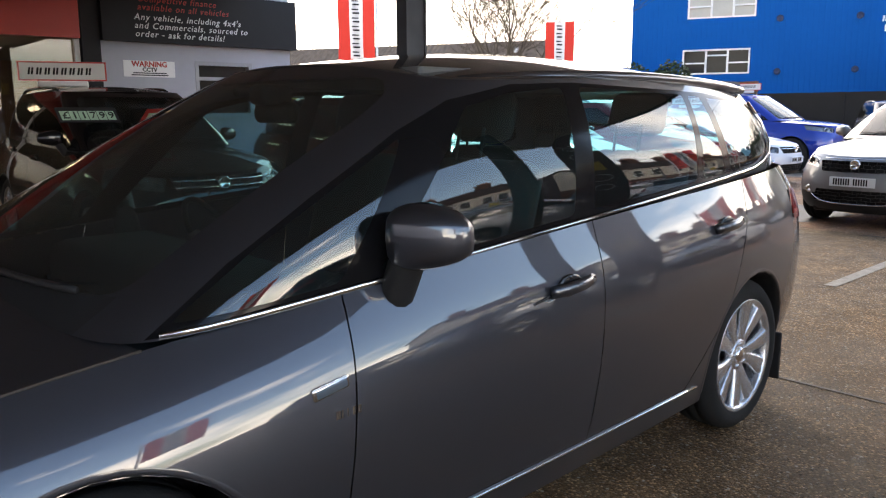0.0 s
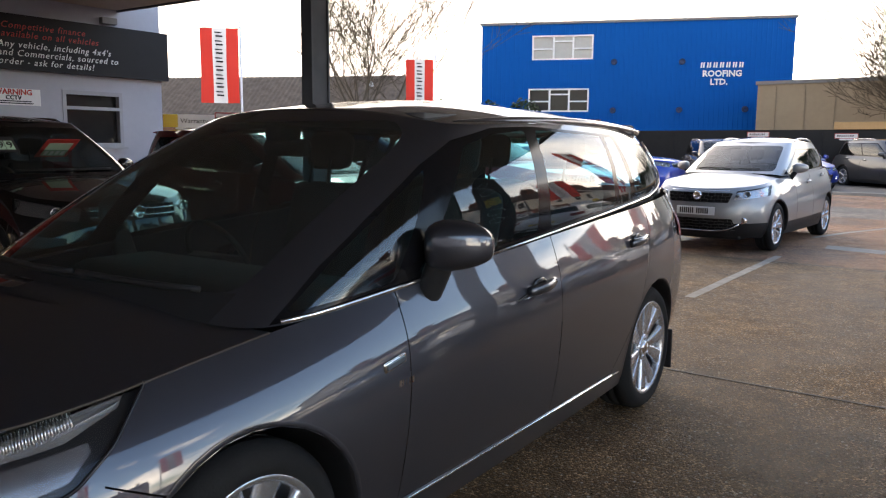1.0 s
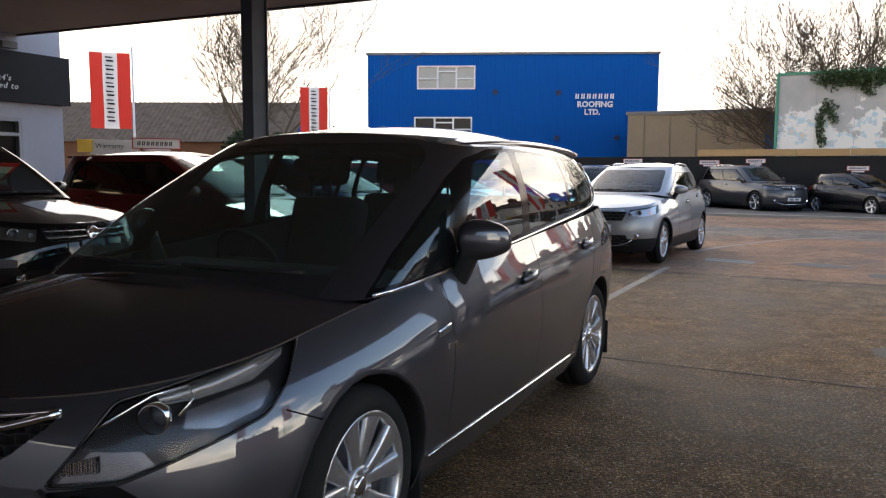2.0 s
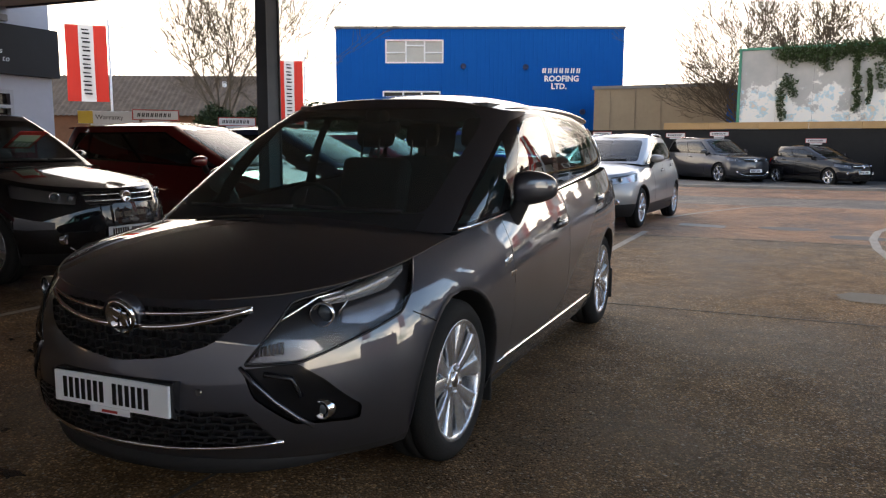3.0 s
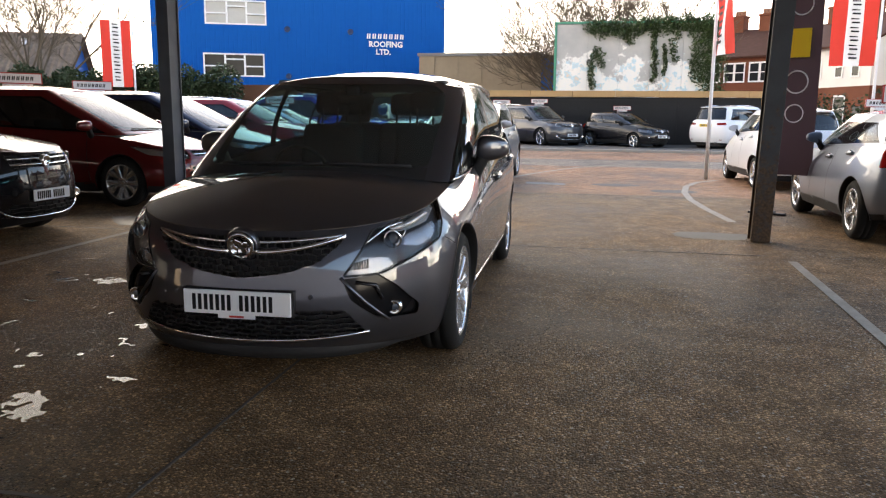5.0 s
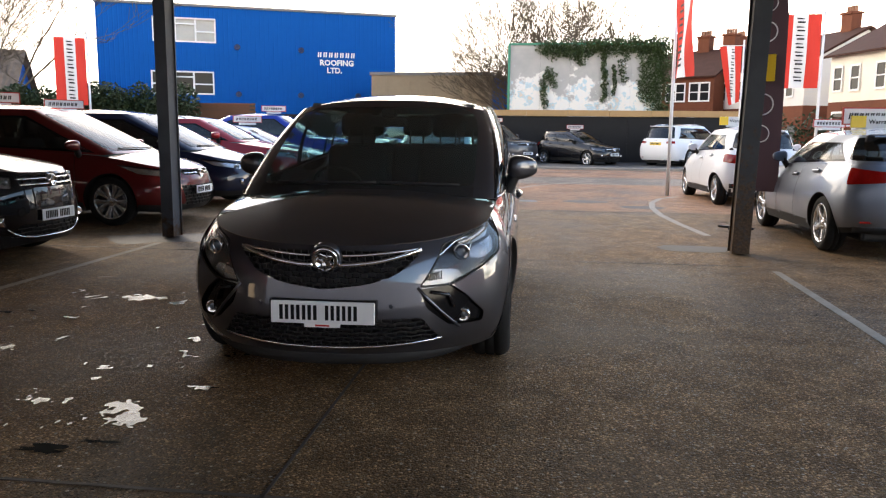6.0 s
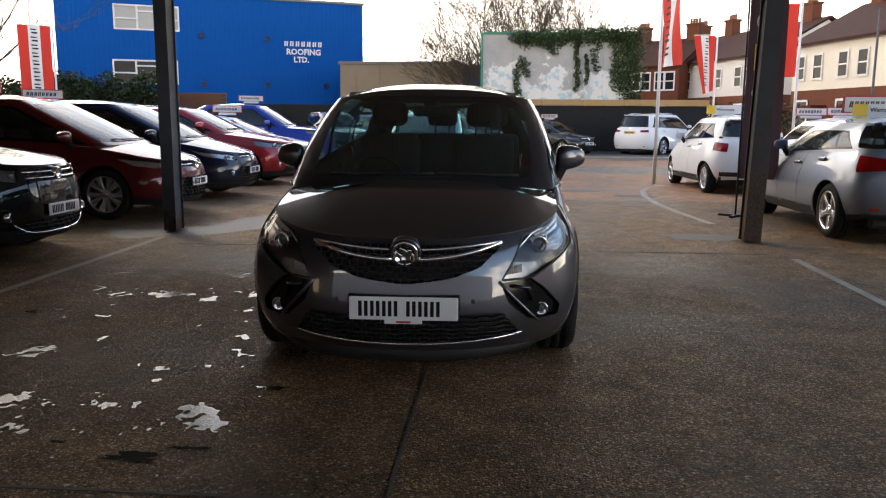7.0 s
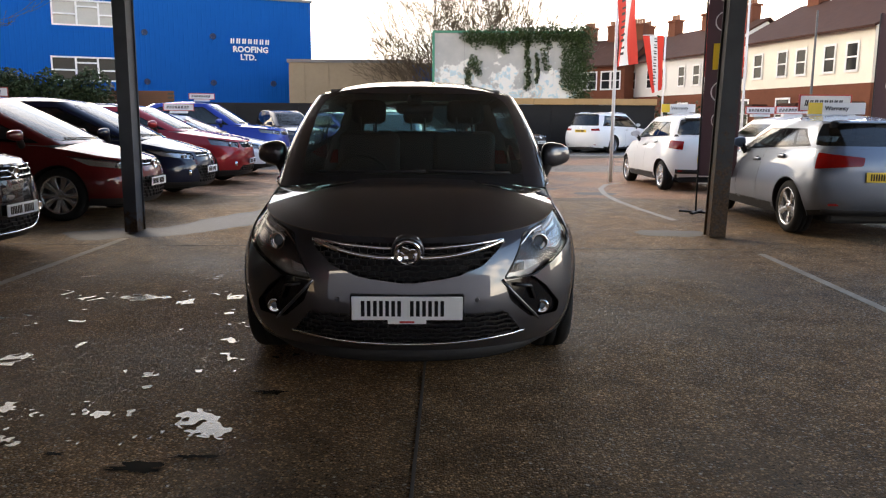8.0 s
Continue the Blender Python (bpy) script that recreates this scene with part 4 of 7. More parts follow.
HERO_CAR.update(
    nu=120, nv=28, grille_cols=24, grille_pitch=0.025, wheel_r=0.334, rim=0.245, spokes=5, twin=True, arch=0.038, wheel_in=0.0,
    dlo=[(0.165, 0.930), (2.90, 1.150), (3.15, 1.235), (3.06, 1.43), (2.61, 1.468), (1.70, 1.490), (1.38, 1.478), (1.107, 1.428), (0.90, 1.343), (0.60, 1.190), (0.367, 1.061)],
    windows=[[(0.215, 0.955), (0.625, 0.988), (0.905, 1.330), (0.698, 1.226), (0.444, 1.094)],
             [(0.745, 0.999), (1.555, 1.064), (1.625, 1.473), (1.35, 1.450), (1.15, 1.406)],
             [(1.665, 1.075), (2.36, 1.123), (2.42, 1.458), (1.715, 1.476)],
             [(2.415, 1.128), (2.600, 1.142), (2.568, 1.450), (2.465, 1.456)],
             [(2.665, 1.148), (2.89, 1.167), (3.04, 1.196), (3.125, 1.243), (3.06, 1.405), (2.90, 1.434), (2.622, 1.446)]],
    win_r=0.025,
    screen=[(-0.665, 1.002), (0.665, 1.002), (0.664, 1.10), (0.658, 1.25), (0.648, 1.37), (0.62, 1.445), (0.54, 1.497), (-0.54, 1.497), (-0.62, 1.445), (-0.648, 1.37), (-0.658, 1.25), (-0.664, 1.10)],
    frit=[(-0.665, 0.90), (0.665, 0.90), (0.665, 1.002), (-0.665, 1.002)],
    rear_screen=[(-0.58, 1.16), (0.58, 1.16), (0.50, 1.46), (-0.50, 1.46)],
    seams=(((0.638, 1.0), (0.578, 0.50), (0.56, 0.318)), ((1.630, 1.08), (1.615, 0.83), (1.580, 0.384), (1.57, 0.318)),
           ((2.72, 1.16), (2.66, 0.95), (2.50, 0.60), (2.27, 0.372), (2.22, 0.318)), ((0.555, 0.318), (2.23, 0.318)), ((-0.36, 0.69), (-0.20, 0.615))),
    gap=0.0045,
    lamp=[(-0.268, 0.563), (-0.084, 0.567), (0.30, 0.695), (0.365, 0.765), (0.41, 0.875), (-0.094, 0.762)], lamp_min=0.55, bulb=(0.655, 0.718), bulb_r=0.95, 
    lamp_wedges=(([(-0.03, 0.752), (0.12, 0.762), (0.27, 0.790), (0.365, 0.838), (0.372, 0.862), (0.20, 0.822)], 1),
                 ([(0.075, 0.690), (0.17, 0.680), (0.29, 0.715), (0.325, 0.765), (0.315, 0.785), (0.16, 0.755), (0.085, 0.735)], 2),
                 ([(-0.245, 0.571), (-0.09, 0.573), (0.0, 0.603), (-0.03, 0.640), (-0.16, 0.648)], 2)),
    grilles=(([(-0.45, 0.715), (-0.36, 0.632), (-0.22, 0.583), (0, 0.556), (0.22, 0.583), (0.36, 0.632), (0.45, 0.715), (0.462, 0.742), (-0.462, 0.742)], FRONT, 0.06, ""),
             ([(-0.56, 0.295), (-0.30, 0.275), (0, 0.268), (0.30, 0.275), (0.56, 0.295), (0.475, 0.412), (-0.475, 0.412)], FRONT, 0.06, "")),
    black_front=(([(0.462, 0.552), (0.50, 0.455), (0.61, 0.356), (0.765, 0.346), (0.775, 0.40), (0.69, 0.505), (0.615, 0.566)], FRONT),
                 ([(-0.615, 0.566), (-0.69, 0.505), (-0.775, 0.40), (-0.765, 0.346), (-0.61, 0.356), (-0.50, 0.455), (-0.462, 0.552)], FRONT)),
    tail_lamp=[(-1.96, 0.88), (-1.64, 0.90), (-1.66, 1.03), (-1.90, 1.02)],
    panels=(((0.86, 1.1, 0.7), "door"), ((0.86, 1.95, 0.7), "door")),
    skirt=0.215, dash=0.42, seats=((1.25, (-0.37, 0.37)), (2.15, (-0.45, 0.0, 0.45))), seat_z=0.12,
    plate_z=0.447, plate_tilt=0, rear_plate_z=0.85, handles=((1.44, 0.860), (2.476, 0.940)), handle_mat=None,
    mirror=((0.845, 0.80, 0.935), (1.065, 0.86, 1.085)), mirror_size=1.18,
)
HERO_CAR["handle_mat"] = GREY_PAINT
HERO_CAR["glass"] = SIDE_GLASS
HERO_CAR["screen_glass"] = GLASS
HERO_CAR["roof_mat"] = GREY_PAINT


def gen(L, H, W, wb, fo, R, zf, zc, belt, belt_r, yc, yrf, yrr, third=True, spokes=5, twin=False, rim=None, sweep=0.8, **more):
    """The measures of an ordinary car from its main dimensions."""
    tail = L - fo
    yt = tail - 0.10
    fx = (0, 0.29, 0.58, 0.755, 0.825, 0.855, 0.865, 0.87, 0.865, 0.84, 0.78, 0.67, 0.43, 0)
    hx = (0, 0.25, 0.48, 0.61, 0.645, 0.66, 0.665, 0.665, 0.66, 0.64, 0.60, 0.51, 0.34, 0)
    span, hs = yt - 0.75 - (yc + 0.5), yrr - 0.5 - (yrf + 0.4)
    ly = [yc, yc + 0.01, yc + 0.06, yc + 0.11, yc + 0.24] + [yc + 0.5 + span * k / 4 for k in range(5)] + [yt - 0.4, yt - 0.16, yt - 0.04, yt]
    hy = [yrf, yrf + 0.01, yrf + 0.05, yrf + 0.11, yrf + 0.2] + [yrf + 0.4 + hs * k / 4 for k in range(5)] + [yrr - 0.23, yrr - 0.07, yrr - 0.02, yrr]
    ztop = ((-fo, zf), (-fo + 0.35, zf + 0.05), (yc + 0.15, zc - 0.05), (yc + 0.6, belt), (wb, belt_r - 0.02), (tail - 0.3, belt_r), (tail, belt_r))
    low = [(x * W, y, zc - 0.02 * (i / 3) if i < 4 else lerp_table(ztop, y)) for i, (x, y) in enumerate(zip(fx, ly))]
    high = [(x * W, y, H - 0.09 + 0.02 * math.sin(math.pi * i / 13)) for i, (x, y) in enumerate(zip(hx, hy))]
    b0, b1, t0, t1 = yc + 0.34, yt - 0.42, yrf + 0.17, yrr - 0.38
    zb = lambda y: lerp_table(ztop, y) + 0.035
    zt = H - 0.165
    if b1 < t1:
        b1 = t1 + 0.05
    dlo = [(b0, zb(b0) - 0.01), (b1, zb(b1) - 0.005), (t1, zt), (t0, zt)]
    n = 3 if third else 2
    marks = [0, 0.47, 0.83, 1.0] if third else [0, 0.55, 1.0]
    wins = []
    for k in range(n):
        g0, g1 = marks[k], marks[k + 1]
        q = []
        for g, side_ in ((g0, 0.03), (g1, -0.03)):
            q.append((b0 + (b1 - b0) * g + side_ * (2.5 if k == 0 and side_ > 0 else 1), t0 + (t1 - t0) * g + side_))
        (ba, ta), (bb, tb) = q
        wins.append([(ba, zb(ba) + 0.02), (bb, zb(bb) + 0.02), (tb, zt - 0.02), (ta, zt - 0.02)])
    c = dict(front=fo, wheelbase=wb, rear=tail - wb, half=W, nu=64, nv=16, ns=8, ng=10, sweep=sweep,
             levels=((0, 0.93, 0.10, 0.10), (0.10, 0.975, 0.03, 0.03), (0.32, 1.0, 0.0, 0.0), (0.55, 0.995, 0.0, 0.0), (0.78, 0.95, 0.02, 0.01), (0.92, 0.90, 0.05, 0.05), (1.0, 0.865, 0.10, 0.10)),
             z_bottom=((-1, 0.2), (wb, 0.22), (tail, 0.30)), z_top=ztop, inset=((-fo + 0.3, 0), (yc - 0.1, 0.04), (yc + 0.3, 0.0)),
             cowl_side=yc + 0.17, cowl_mid=yc + 0.01, bonnet_z=((-fo + 0.1, zf + 0.01), (-fo + 0.35, zf + 0.08), (yc, zc)), bow=0.03, ring_low=low, ring_high=high,
             roof_z=((yrf, H - 0.075), (yrf + 0.5, H - 0.01), ((yrf + yrr) / 2, H), (yrr, H - 0.075)),
             wheel_r=R, rim=rim or R * 0.70, spokes=spokes, twin=twin, dlo=dlo, windows=wins,
             screen=[(-0.72 * W, zc + 0.02), (0.72 * W, zc + 0.02), (0.60 * W, H - 0.13), (-0.60 * W, H - 0.13)],
             rear_screen=[(-0.68 * W, belt_r + 0.03), (0.68 * W, belt_r + 0.03), (0.57 * W, H - 0.115), (-0.57 * W, H - 0.115)], skirt=0.30,
             seams=(((yc + 0.62, belt + 0.05), (yc + 0.52, 0.32)), ((b0 + (b1 - b0) * 0.48, belt_r + 0.05), (b0 + (b1 - b0) * 0.46, 0.32)), ((yc + 0.5, 0.325), (wb - R - 0.06, 0.325))),
             lamp=[((0.52 * W - fo + 0.16) / 1.41421, zf - 0.13), ((0.88 * W - fo + 0.62) / 1.41421, zf - 0.06), ((0.88 * W - fo + 0.66) / 1.41421, zf + 0.06), ((0.50 * W - fo + 0.16) / 1.41421, zf - 0.02)],
             lamp_min=zf - 0.2, bulb=(0.68 * W, zf - 0.055), lamp_back=LAMP_GREY,
             grilles=(([(-0.44 * W, zf - 0.13), (0.44 * W, zf - 0.13), (0.48 * W, zf - 0.01), (-0.48 * W, zf - 0.01)], FRONT, 0.05, ""),
                      ([(-0.58 * W, 0.28), (0.58 * W, 0.28), (0.50 * W, 0.40), (-0.50 * W, 0.40)], FRONT, 0.05, "")),
             tail_lamp=[((0.42 * W - tail + 0.06) / 1.41421, belt_r - 0.24), ((0.87 * W - tail + 0.30) / 1.41421, belt_r - 0.22), ((0.87 * W - tail + 0.34) / 1.41421, belt_r - 0.07), ((0.46 * W - tail + 0.06) / 1.41421, belt_r - 0.09)],
             dash=yc + 0.25, seats=((yc + 1.15, (-0.36, 0.36)), (yc + 2.0, (-0.36, 0.36))), seat_z=max(0.0, H - 1.52) * 0.6,
             plate_z=0.48, rear_plate_z=belt_r - 0.19, handles=((b0 + (b1 - b0) * 0.40, belt - 0.10), (b0 + (b1 - b0) * 0.76, belt_r - 0.12)),
             mirror=((W * 0.86, yc + 0.55, belt), (W * 0.86 + 0.22, yc + 0.58, belt + 0.11)), grille_cols=10, grille_pitch=0.045)
    c.update(more)
    return c


def ribbon(name, pts, mat, parent, label="", prof=None):
    bm = bmesh.new()
    sweep_bm(bm, pts, prof or circle(0.006, 6))
    return part(name, bm, mat, parent, label, smooth=True)


def hero_car():
    car, tree, ttop, wall, side = build_car(HERO_CAR, pose(-0.025, 0, 0, 0, 0, 1.5), GREY_PAINT, "dark grey metallic people carrier standing under the canopy", name="people_carrier")
    for s in (1, -1):
        # chrome waist strip, curling up behind the last window
        line = [(0.19 + 0.1 * i, 0.934 + 0.0077 * i) for i in range(28)] + [(3.02, 1.165), (3.13, 1.195), (3.178, 1.25), (3.15, 1.34), (3.10, 1.43)]
        pts = []
        for y, z in line:
            h = ttop.ray_cast(Vector((3 * s, y, z)), Vector((-s, 0, 0)))[0] or tree.ray_cast(Vector((3 * s, y, z)), Vector((-s, 0, 0)))[0]
            g = tree.ray_cast(Vector((3 * s, y, z)), Vector((-s, 0, 0)))[0]
            if h is None and g is None:
                continue
            if g is not None and h is None or g is not None and (g.x * s > h.x * s and abs(g.z - z) < 0.01):
                h = g
            pts.append(h + Vector((s * 0.009, 0, 0.002)))
        ribbon("waist_strip", pts, CHROME, car, "chrome window strip", [(a * 0.7, b * 1.4) for a, b in circle(0.0056, 8)])
        # sill strip
        ribbon("sill_strip", [on_side(tree, 0.42 + 0.1 * i, 0.305, s) + Vector((s * 0.002, 0, 0)) for i in range(20)], CHROME, car, "bright sill strip", circle(0.006, 6))
        # roof rail
        rail = [((0.655 + 0.018 * math.sin(math.pi * i / 20)) * s, 1.22 + 1.85 * i / 20, 1.455 + 0.066 * math.sin(math.pi * (0.06 + 0.86 * i / 20)) ** 0.55) for i in range(21)]
        ribbon("roof_rail", rail, GREY_PAINT, car, "", [(a * 1.0, b * 0.8) for a, b in circle(0.026, 10)])
        # side repeater
        p = on_side(tree, 0.538, 0.764, s)
        bm = bmesh.new()
        box_bm(bm, -0.004, 0.006, -0.052, 0.052, -0.016, 0.016, 0.0055, pose(*p, 9, 0, 0))
        rep = part("side_repeater", bm, CHROME, car, "chrome-framed clear side repeater", smooth=True)
        bm = bmesh.new()
        box_bm(bm, 0.004, 0.009, -0.044, 0.044, -0.010, 0.010, 0.003, pose(*p, 9, 0, 0))
        part("repeater_lens", bm, LENS, rep)
        bm = bmesh.new()
        p = on_side(tree, 0.575, 0.70, s)
        for k, w in enumerate((0.018, 0.006, 0.006, 0.010, 0.014)):
            y0 = -0.035 + 0.016 * k
            box_bm(bm, -0.001, 0.004, y0, y0 + w * 0.7, -0.010, 0.010, 0, pose(*p))
        part("wing_badge", bm, CHROME, car, "small chrome badge of plain bars")
        # fog lamp and insert blade
        p = on_front(tree, 0.672 * s, 0.395)
        bm = bmesh.new()
        lathe_bm(bm, [(0.001, -0.02), (0.024, -0.02), (0.034, -0.03), (0.040, -0.028), (0.042, 0.02)], 28)
        bmesh.ops.transform(bm, matrix=Matrix.Translation(p + Vector((0, 0.038, 0))) @ Matrix.Scale(0.85, 4) @ pose(0, 0, 0, 0, 0, 90), verts=bm.verts)
        fog = part("fog_light", bm, CHROME, car, "round fog light in chrome", smooth=True)
        bm = bmesh.new()
        bmesh.ops.create_uvsphere(bm, u_segments=18, v_segments=10, radius=0.033)
        bmesh.ops.transform(bm, matrix=Matrix.Translation(p + Vector((0, 0.030, 0))) @ Matrix.Diagonal((0.8, 0.36, 0.8, 1)), verts=bm.verts)
        part("fog_lens", bm, LENS, fog, smooth=True)
        a, b = on_front(tree, 0.52 * s, 0.532), on_front(tree, 0.625 * s, 0.45)
        q = on_front(tree, 0.60 * s, 0.515)
        ribbon("insert_blade", [a + Vector((0, 0.012, 0)), q + Vector((0, 0.008, 0)), b + Vector((0, 0.012, 0))], GLOSS_BLACK, car, "", [(x * 1.2, z * 0.8) for x, z in circle(0.012, 8)])
        # chrome edge along the insert, and headlight trims
        ribbon("insert_edge", [on_front(tree, x * s, z) + Vector((0, -0.002, 0)) for x, z in ((0.455, 0.560), (0.50, 0.508), (0.56, 0.443), (0.62, 0.378), (0.655, 0.342))], GREY_PAINT, car, "", circle(0.008, 8))
        ribbon("headlight_trim", [on_front(tree, x * s, z) + Vector((0, 0.022, 0)) for x, z in ((0.50, 0.675), (0.56, 0.715), (0.62, 0.768), (0.675, 0.785), (0.70, 0.755), (0.69, 0.715))], CHROME, car, "chrome headlight trim", [(x * 0.6, z * 1.1) for x, z in circle(0.0055, 8)])
        seal = []
        outline = B_round(HERO_CAR["lamp"], 0.02)
        for (a0, b0), (a1, b1) in zip(outline, outline[1:] + outline[:1]):
            for i in range(6):
                a, b = a0 + (a1 - a0) * i / 6, b0 + (b1 - b0) * i / 6
                h = tree.ray_cast(Vector((s * 0.70711 * (a + 3), 0.70711 * (a - 3), b)), Vector((-s, 1, 0)).normalized())[0]
                if h is not None:
                    seal.append(h)
        # flutes of the upper reflector
        bm = bmesh.new()
        for k in range(60):
            t = k / 59
            a0, b0, b1 = 0.02 + 0.33 * t, 0.757 + 0.078 * t ** 1.6, 0.772 + 0.084 * t ** 0.95
            pts = []
            for a, b in ((a0, b0), (a0 - 0.012, b1)):
                h, n, _, _ = tree.ray_cast(Vector((s * 0.70711 * (a + 3), 0.70711 * (a - 3), b)), Vector((-s, 1, 0)).normalized())
                if h is not None:
                    pts.append(h + Vector((-s * 0.011, 0.011, -0.004)))
            if len(pts) == 2:
                sweep_bm(bm, pts, circle(0.0024, 5))
        part("fluted_reflector", bm, LAMP_SILVER, car, "fluted bright headlight reflector", smooth=True)
        if len(seal) > 10:
            ribbon("lamp_seal", seal + seal[:1], GLOSS_BLACK, car, "", circle(0.0045, 6))
        bm = bmesh.new()
        for k in range(9):
            x0 = 0.475 + 0.011 * k
            p = on_front(tree, x0 * s, 0.605)
            box_bm(bm, x0 * s - 0.0035, x0 * s + 0.0035, p.y + 0.012, p.y + 0.024, 0.585 + 0.001 * k, 0.612 + 0.003 * k)
        part("indicator_reflector", bm, CHROME, car, "fluted indicator reflector")
        # mud flap behind each wheel
        for y in (0.385, 2.76 + 0.385):
            bm = bmesh.new()
            box_bm(bm, 0.70 if s > 0 else -0.90, 0.90 if s > 0 else -0.70, y - 0.008, y + 0.008, 0.13, 0.36, 0.006, pose(0, 0, 0))
            part("mud_flap", bm, BLACK_PLASTIC, car)
    # badge and chrome wings in the upper grille
    pb = on_front(tree, 0, 0.70)
    bm = bmesh.new()
    lathe_bm(bm, [(0.001, 0.004), (0.046, 0.002), (0.050, -0.008), (0.060, -0.010), (0.066, -0.004), (0.068, 0.03)], 40)
    bmesh.ops.transform(bm, matrix=Matrix.Translation(pb + Vector((0, -0.004, 0))) @ pose(0, 0, 0, 12, 0, 0) @ pose(0, 0, 0, 0, 0, 90), verts=bm.verts)
    badge = part("badge", bm, CHROME, car, "round chrome badge with a plain raised shape", smooth=True)
    bm = bmesh.new()
    for x0, x1, z0, z1, rot in ((-0.034, 0.004, -0.004, 0.024, 20), (-0.004, 0.022, -0.038, 0.012, -18), (-0.030, -0.004, -0.032, -0.012, 35), (0.012, 0.034, 0.0, 0.026, 10)):
        box_bm(bm, x0, x1, -0.006, 0.0, z0, z1, 0.003, Matrix.Translation(pb + Vector((0, -0.006, 0))) @ pose(0, 0, 0, 12, rot, 0))
    part("emblem", bm, CHROME, badge)
    bm = bmesh.new()
    lathe_bm(bm, [(0.069, 0.0), (0.076, -0.002), (0.080, 0.012), (0.08, 0.04)], 40)
    bmesh.ops.transform(bm, matrix=Matrix.Translation(pb + Vector((0, -0.004, 0))) @ pose(0, 0, 0, 12, 0, 0) @ pose(0, 0, 0, 0, 0, 90), verts=bm.verts)
    part("badge_surround", bm, GREY_PAINT, badge, smooth=True)
    for s in (1, -1):
        for z_in, z_out, thick in ((0.716, 0.747, 0.0065), (0.672, 0.742, 0.009)):
            pts = []
            for i in range(13):
                t = i / 12
                x = 0.062 + (0.462 - 0.062) * t
                z = z_in + (z_out - z_in) * t ** (1.5 if z_in > 0.7 else 1.9)
                pts.append(on_front(tree, x * s, z) + Vector((0, -0.004 + 0.012 * (1 - t), 0)))
            ribbon("grille_wing", pts, CHROME, car, "chrome grille wing", [(a * 0.8, b * 1.3) for a, b in circle(thick, 8)])
        p = on_front(tree, 0.33 * s, 0.475)
        bm = bmesh.new()
        lathe_bm(bm, [(0.001, -0.004), (0.011, -0.003), (0.013, 0.004)], 16)
        bmesh.ops.transform(bm, matrix=Matrix.Translation(p) @ pose(0, 0, 0, 0, 0, 90), verts=bm.verts)
        part("parking_sensor", bm, GREY_PAINT, car)
    # bright line under the lower grille, black chin below it
    ribbon("bumper_strip", [on_front(tree, x, 0.262 + 0.085 * (x / 0.56) ** 2 * 0.35) + Vector((0, -0.003, 0)) for x in [-0.57 + 1.14 * i / 24 for i in range(25)]], CHROME, car, "bright bumper strip", circle(0.006, 8))
    bm = bmesh.new()
    rows = []
    for i in range(33):
        x = -0.72 + 1.44 * i / 32
        p = on_front(tree, x, 0.215)
        k = 1 - abs(x / 0.72) ** 5
        rows.append([bm.verts.new((x, p.y + 0.02 * (1 - k) + dy * k, 0.215 + (z - 0.215) * (0.12 + 0.88 * k))) for dy, z in ((-0.004, 0.232), (-0.012, 0.20), (0.0, 0.165), (0.05, 0.15), (0.25, 0.15))])
    for a, b in zip(rows, rows[1:]):
        for j in range(4):
            bm.faces.new((a[j], a[j + 1], b[j + 1], b[j]))
    part("chin_spoiler", bm, BLACK_PLASTIC, car, smooth=True)
    # plate surround and sticker
    y = on_front(tree, 0, 0.447).y
    box("plate_holder", -0.268, 0.268, y - 0.003, y + 0.05, 0.385, 0.509, GLOSS_BLACK, car, "", 0.004)
    box("plate_sticker", -0.09, 0.09, y - 0.019, y - 0.0165, 0.374, 0.398, PLATE_WHITE, car, "small white sticker with a red bar", 0.0)
    box("sticker_bar", -0.035, 0.035, y - 0.0205, y - 0.019, 0.379, 0.388, SIGN_RED, car)
    # bonnet apron, scuttle and wipers
    # black scuttle reaches forward over the bonnet's rear, covering its bright reflections
    bm = bmesh.new()
    rows = []
    for i in range(25):
        x = -0.68 + 1.36 * i / 24
        k = (x / 0.74) ** 2
        rows.append([bm.verts.new((x, -0.12 + 0.13 * k + dy, 0.974 - 0.056 * k + dz)) for dy, dz in ((0, -0.006), (0.10, 0.004), (0.20, 0.030))])
    for a, b in zip(rows, rows[1:]):
        for j in range(2):
            bm.faces.new((a[j], b[j], b[j + 1], a[j + 1]))
    part("scuttle", bm, BLACK_PLASTIC, car, smooth=True)
    for x0, x1 in ((-0.55, 0.08), (0.58, 0.10)):
        pts = []
        for i in range(9):
            t = i / 8
            x = x0 + (x1 - x0) * t
            z = 1.0 + 0.012 * t
            h = ttop.ray_cast(Vector((x, -3, z)), Vector((0, 1, 0)))[0]
            pts.append((h or Vector((x, 0.0, z))) + Vector((0, -0.014, 0.012)))
        ribbon("wiper", pts, BLACK_PLASTIC, car, "black wiper blade", [(a * 0.7, b) for a, b in circle(0.010, 6)])
    for s in (1, -1):
        edge = [Vector((q[0] * s, q[1], q[2] + 0.001)) for q in wall[-1] if 0.30 < q[0] and q[1] < 0.17]
        ribbon("bonnet_gap", edge, JOINT, car, "dark gap beside the bonnet", circle(0.0035, 5))
    # sensor pod and inner mirror, pillar trims
    bm = bmesh.new()
    box_bm(bm, -0.13, 0.13, 0.98, 1.02, 1.36, 1.43, 0.025)
    box_bm(bm, -0.05, 0.05, 0.92, 1.04, 1.42, 1.49, 0.02)
    part("inner_mirror", bm, BLACK_PLASTIC, car, smooth=True)
    bm = bmesh.new()
    box_bm(bm, -0.6, 0.6, 1.12, 3.2, 1.50, 1.53, 0.01)
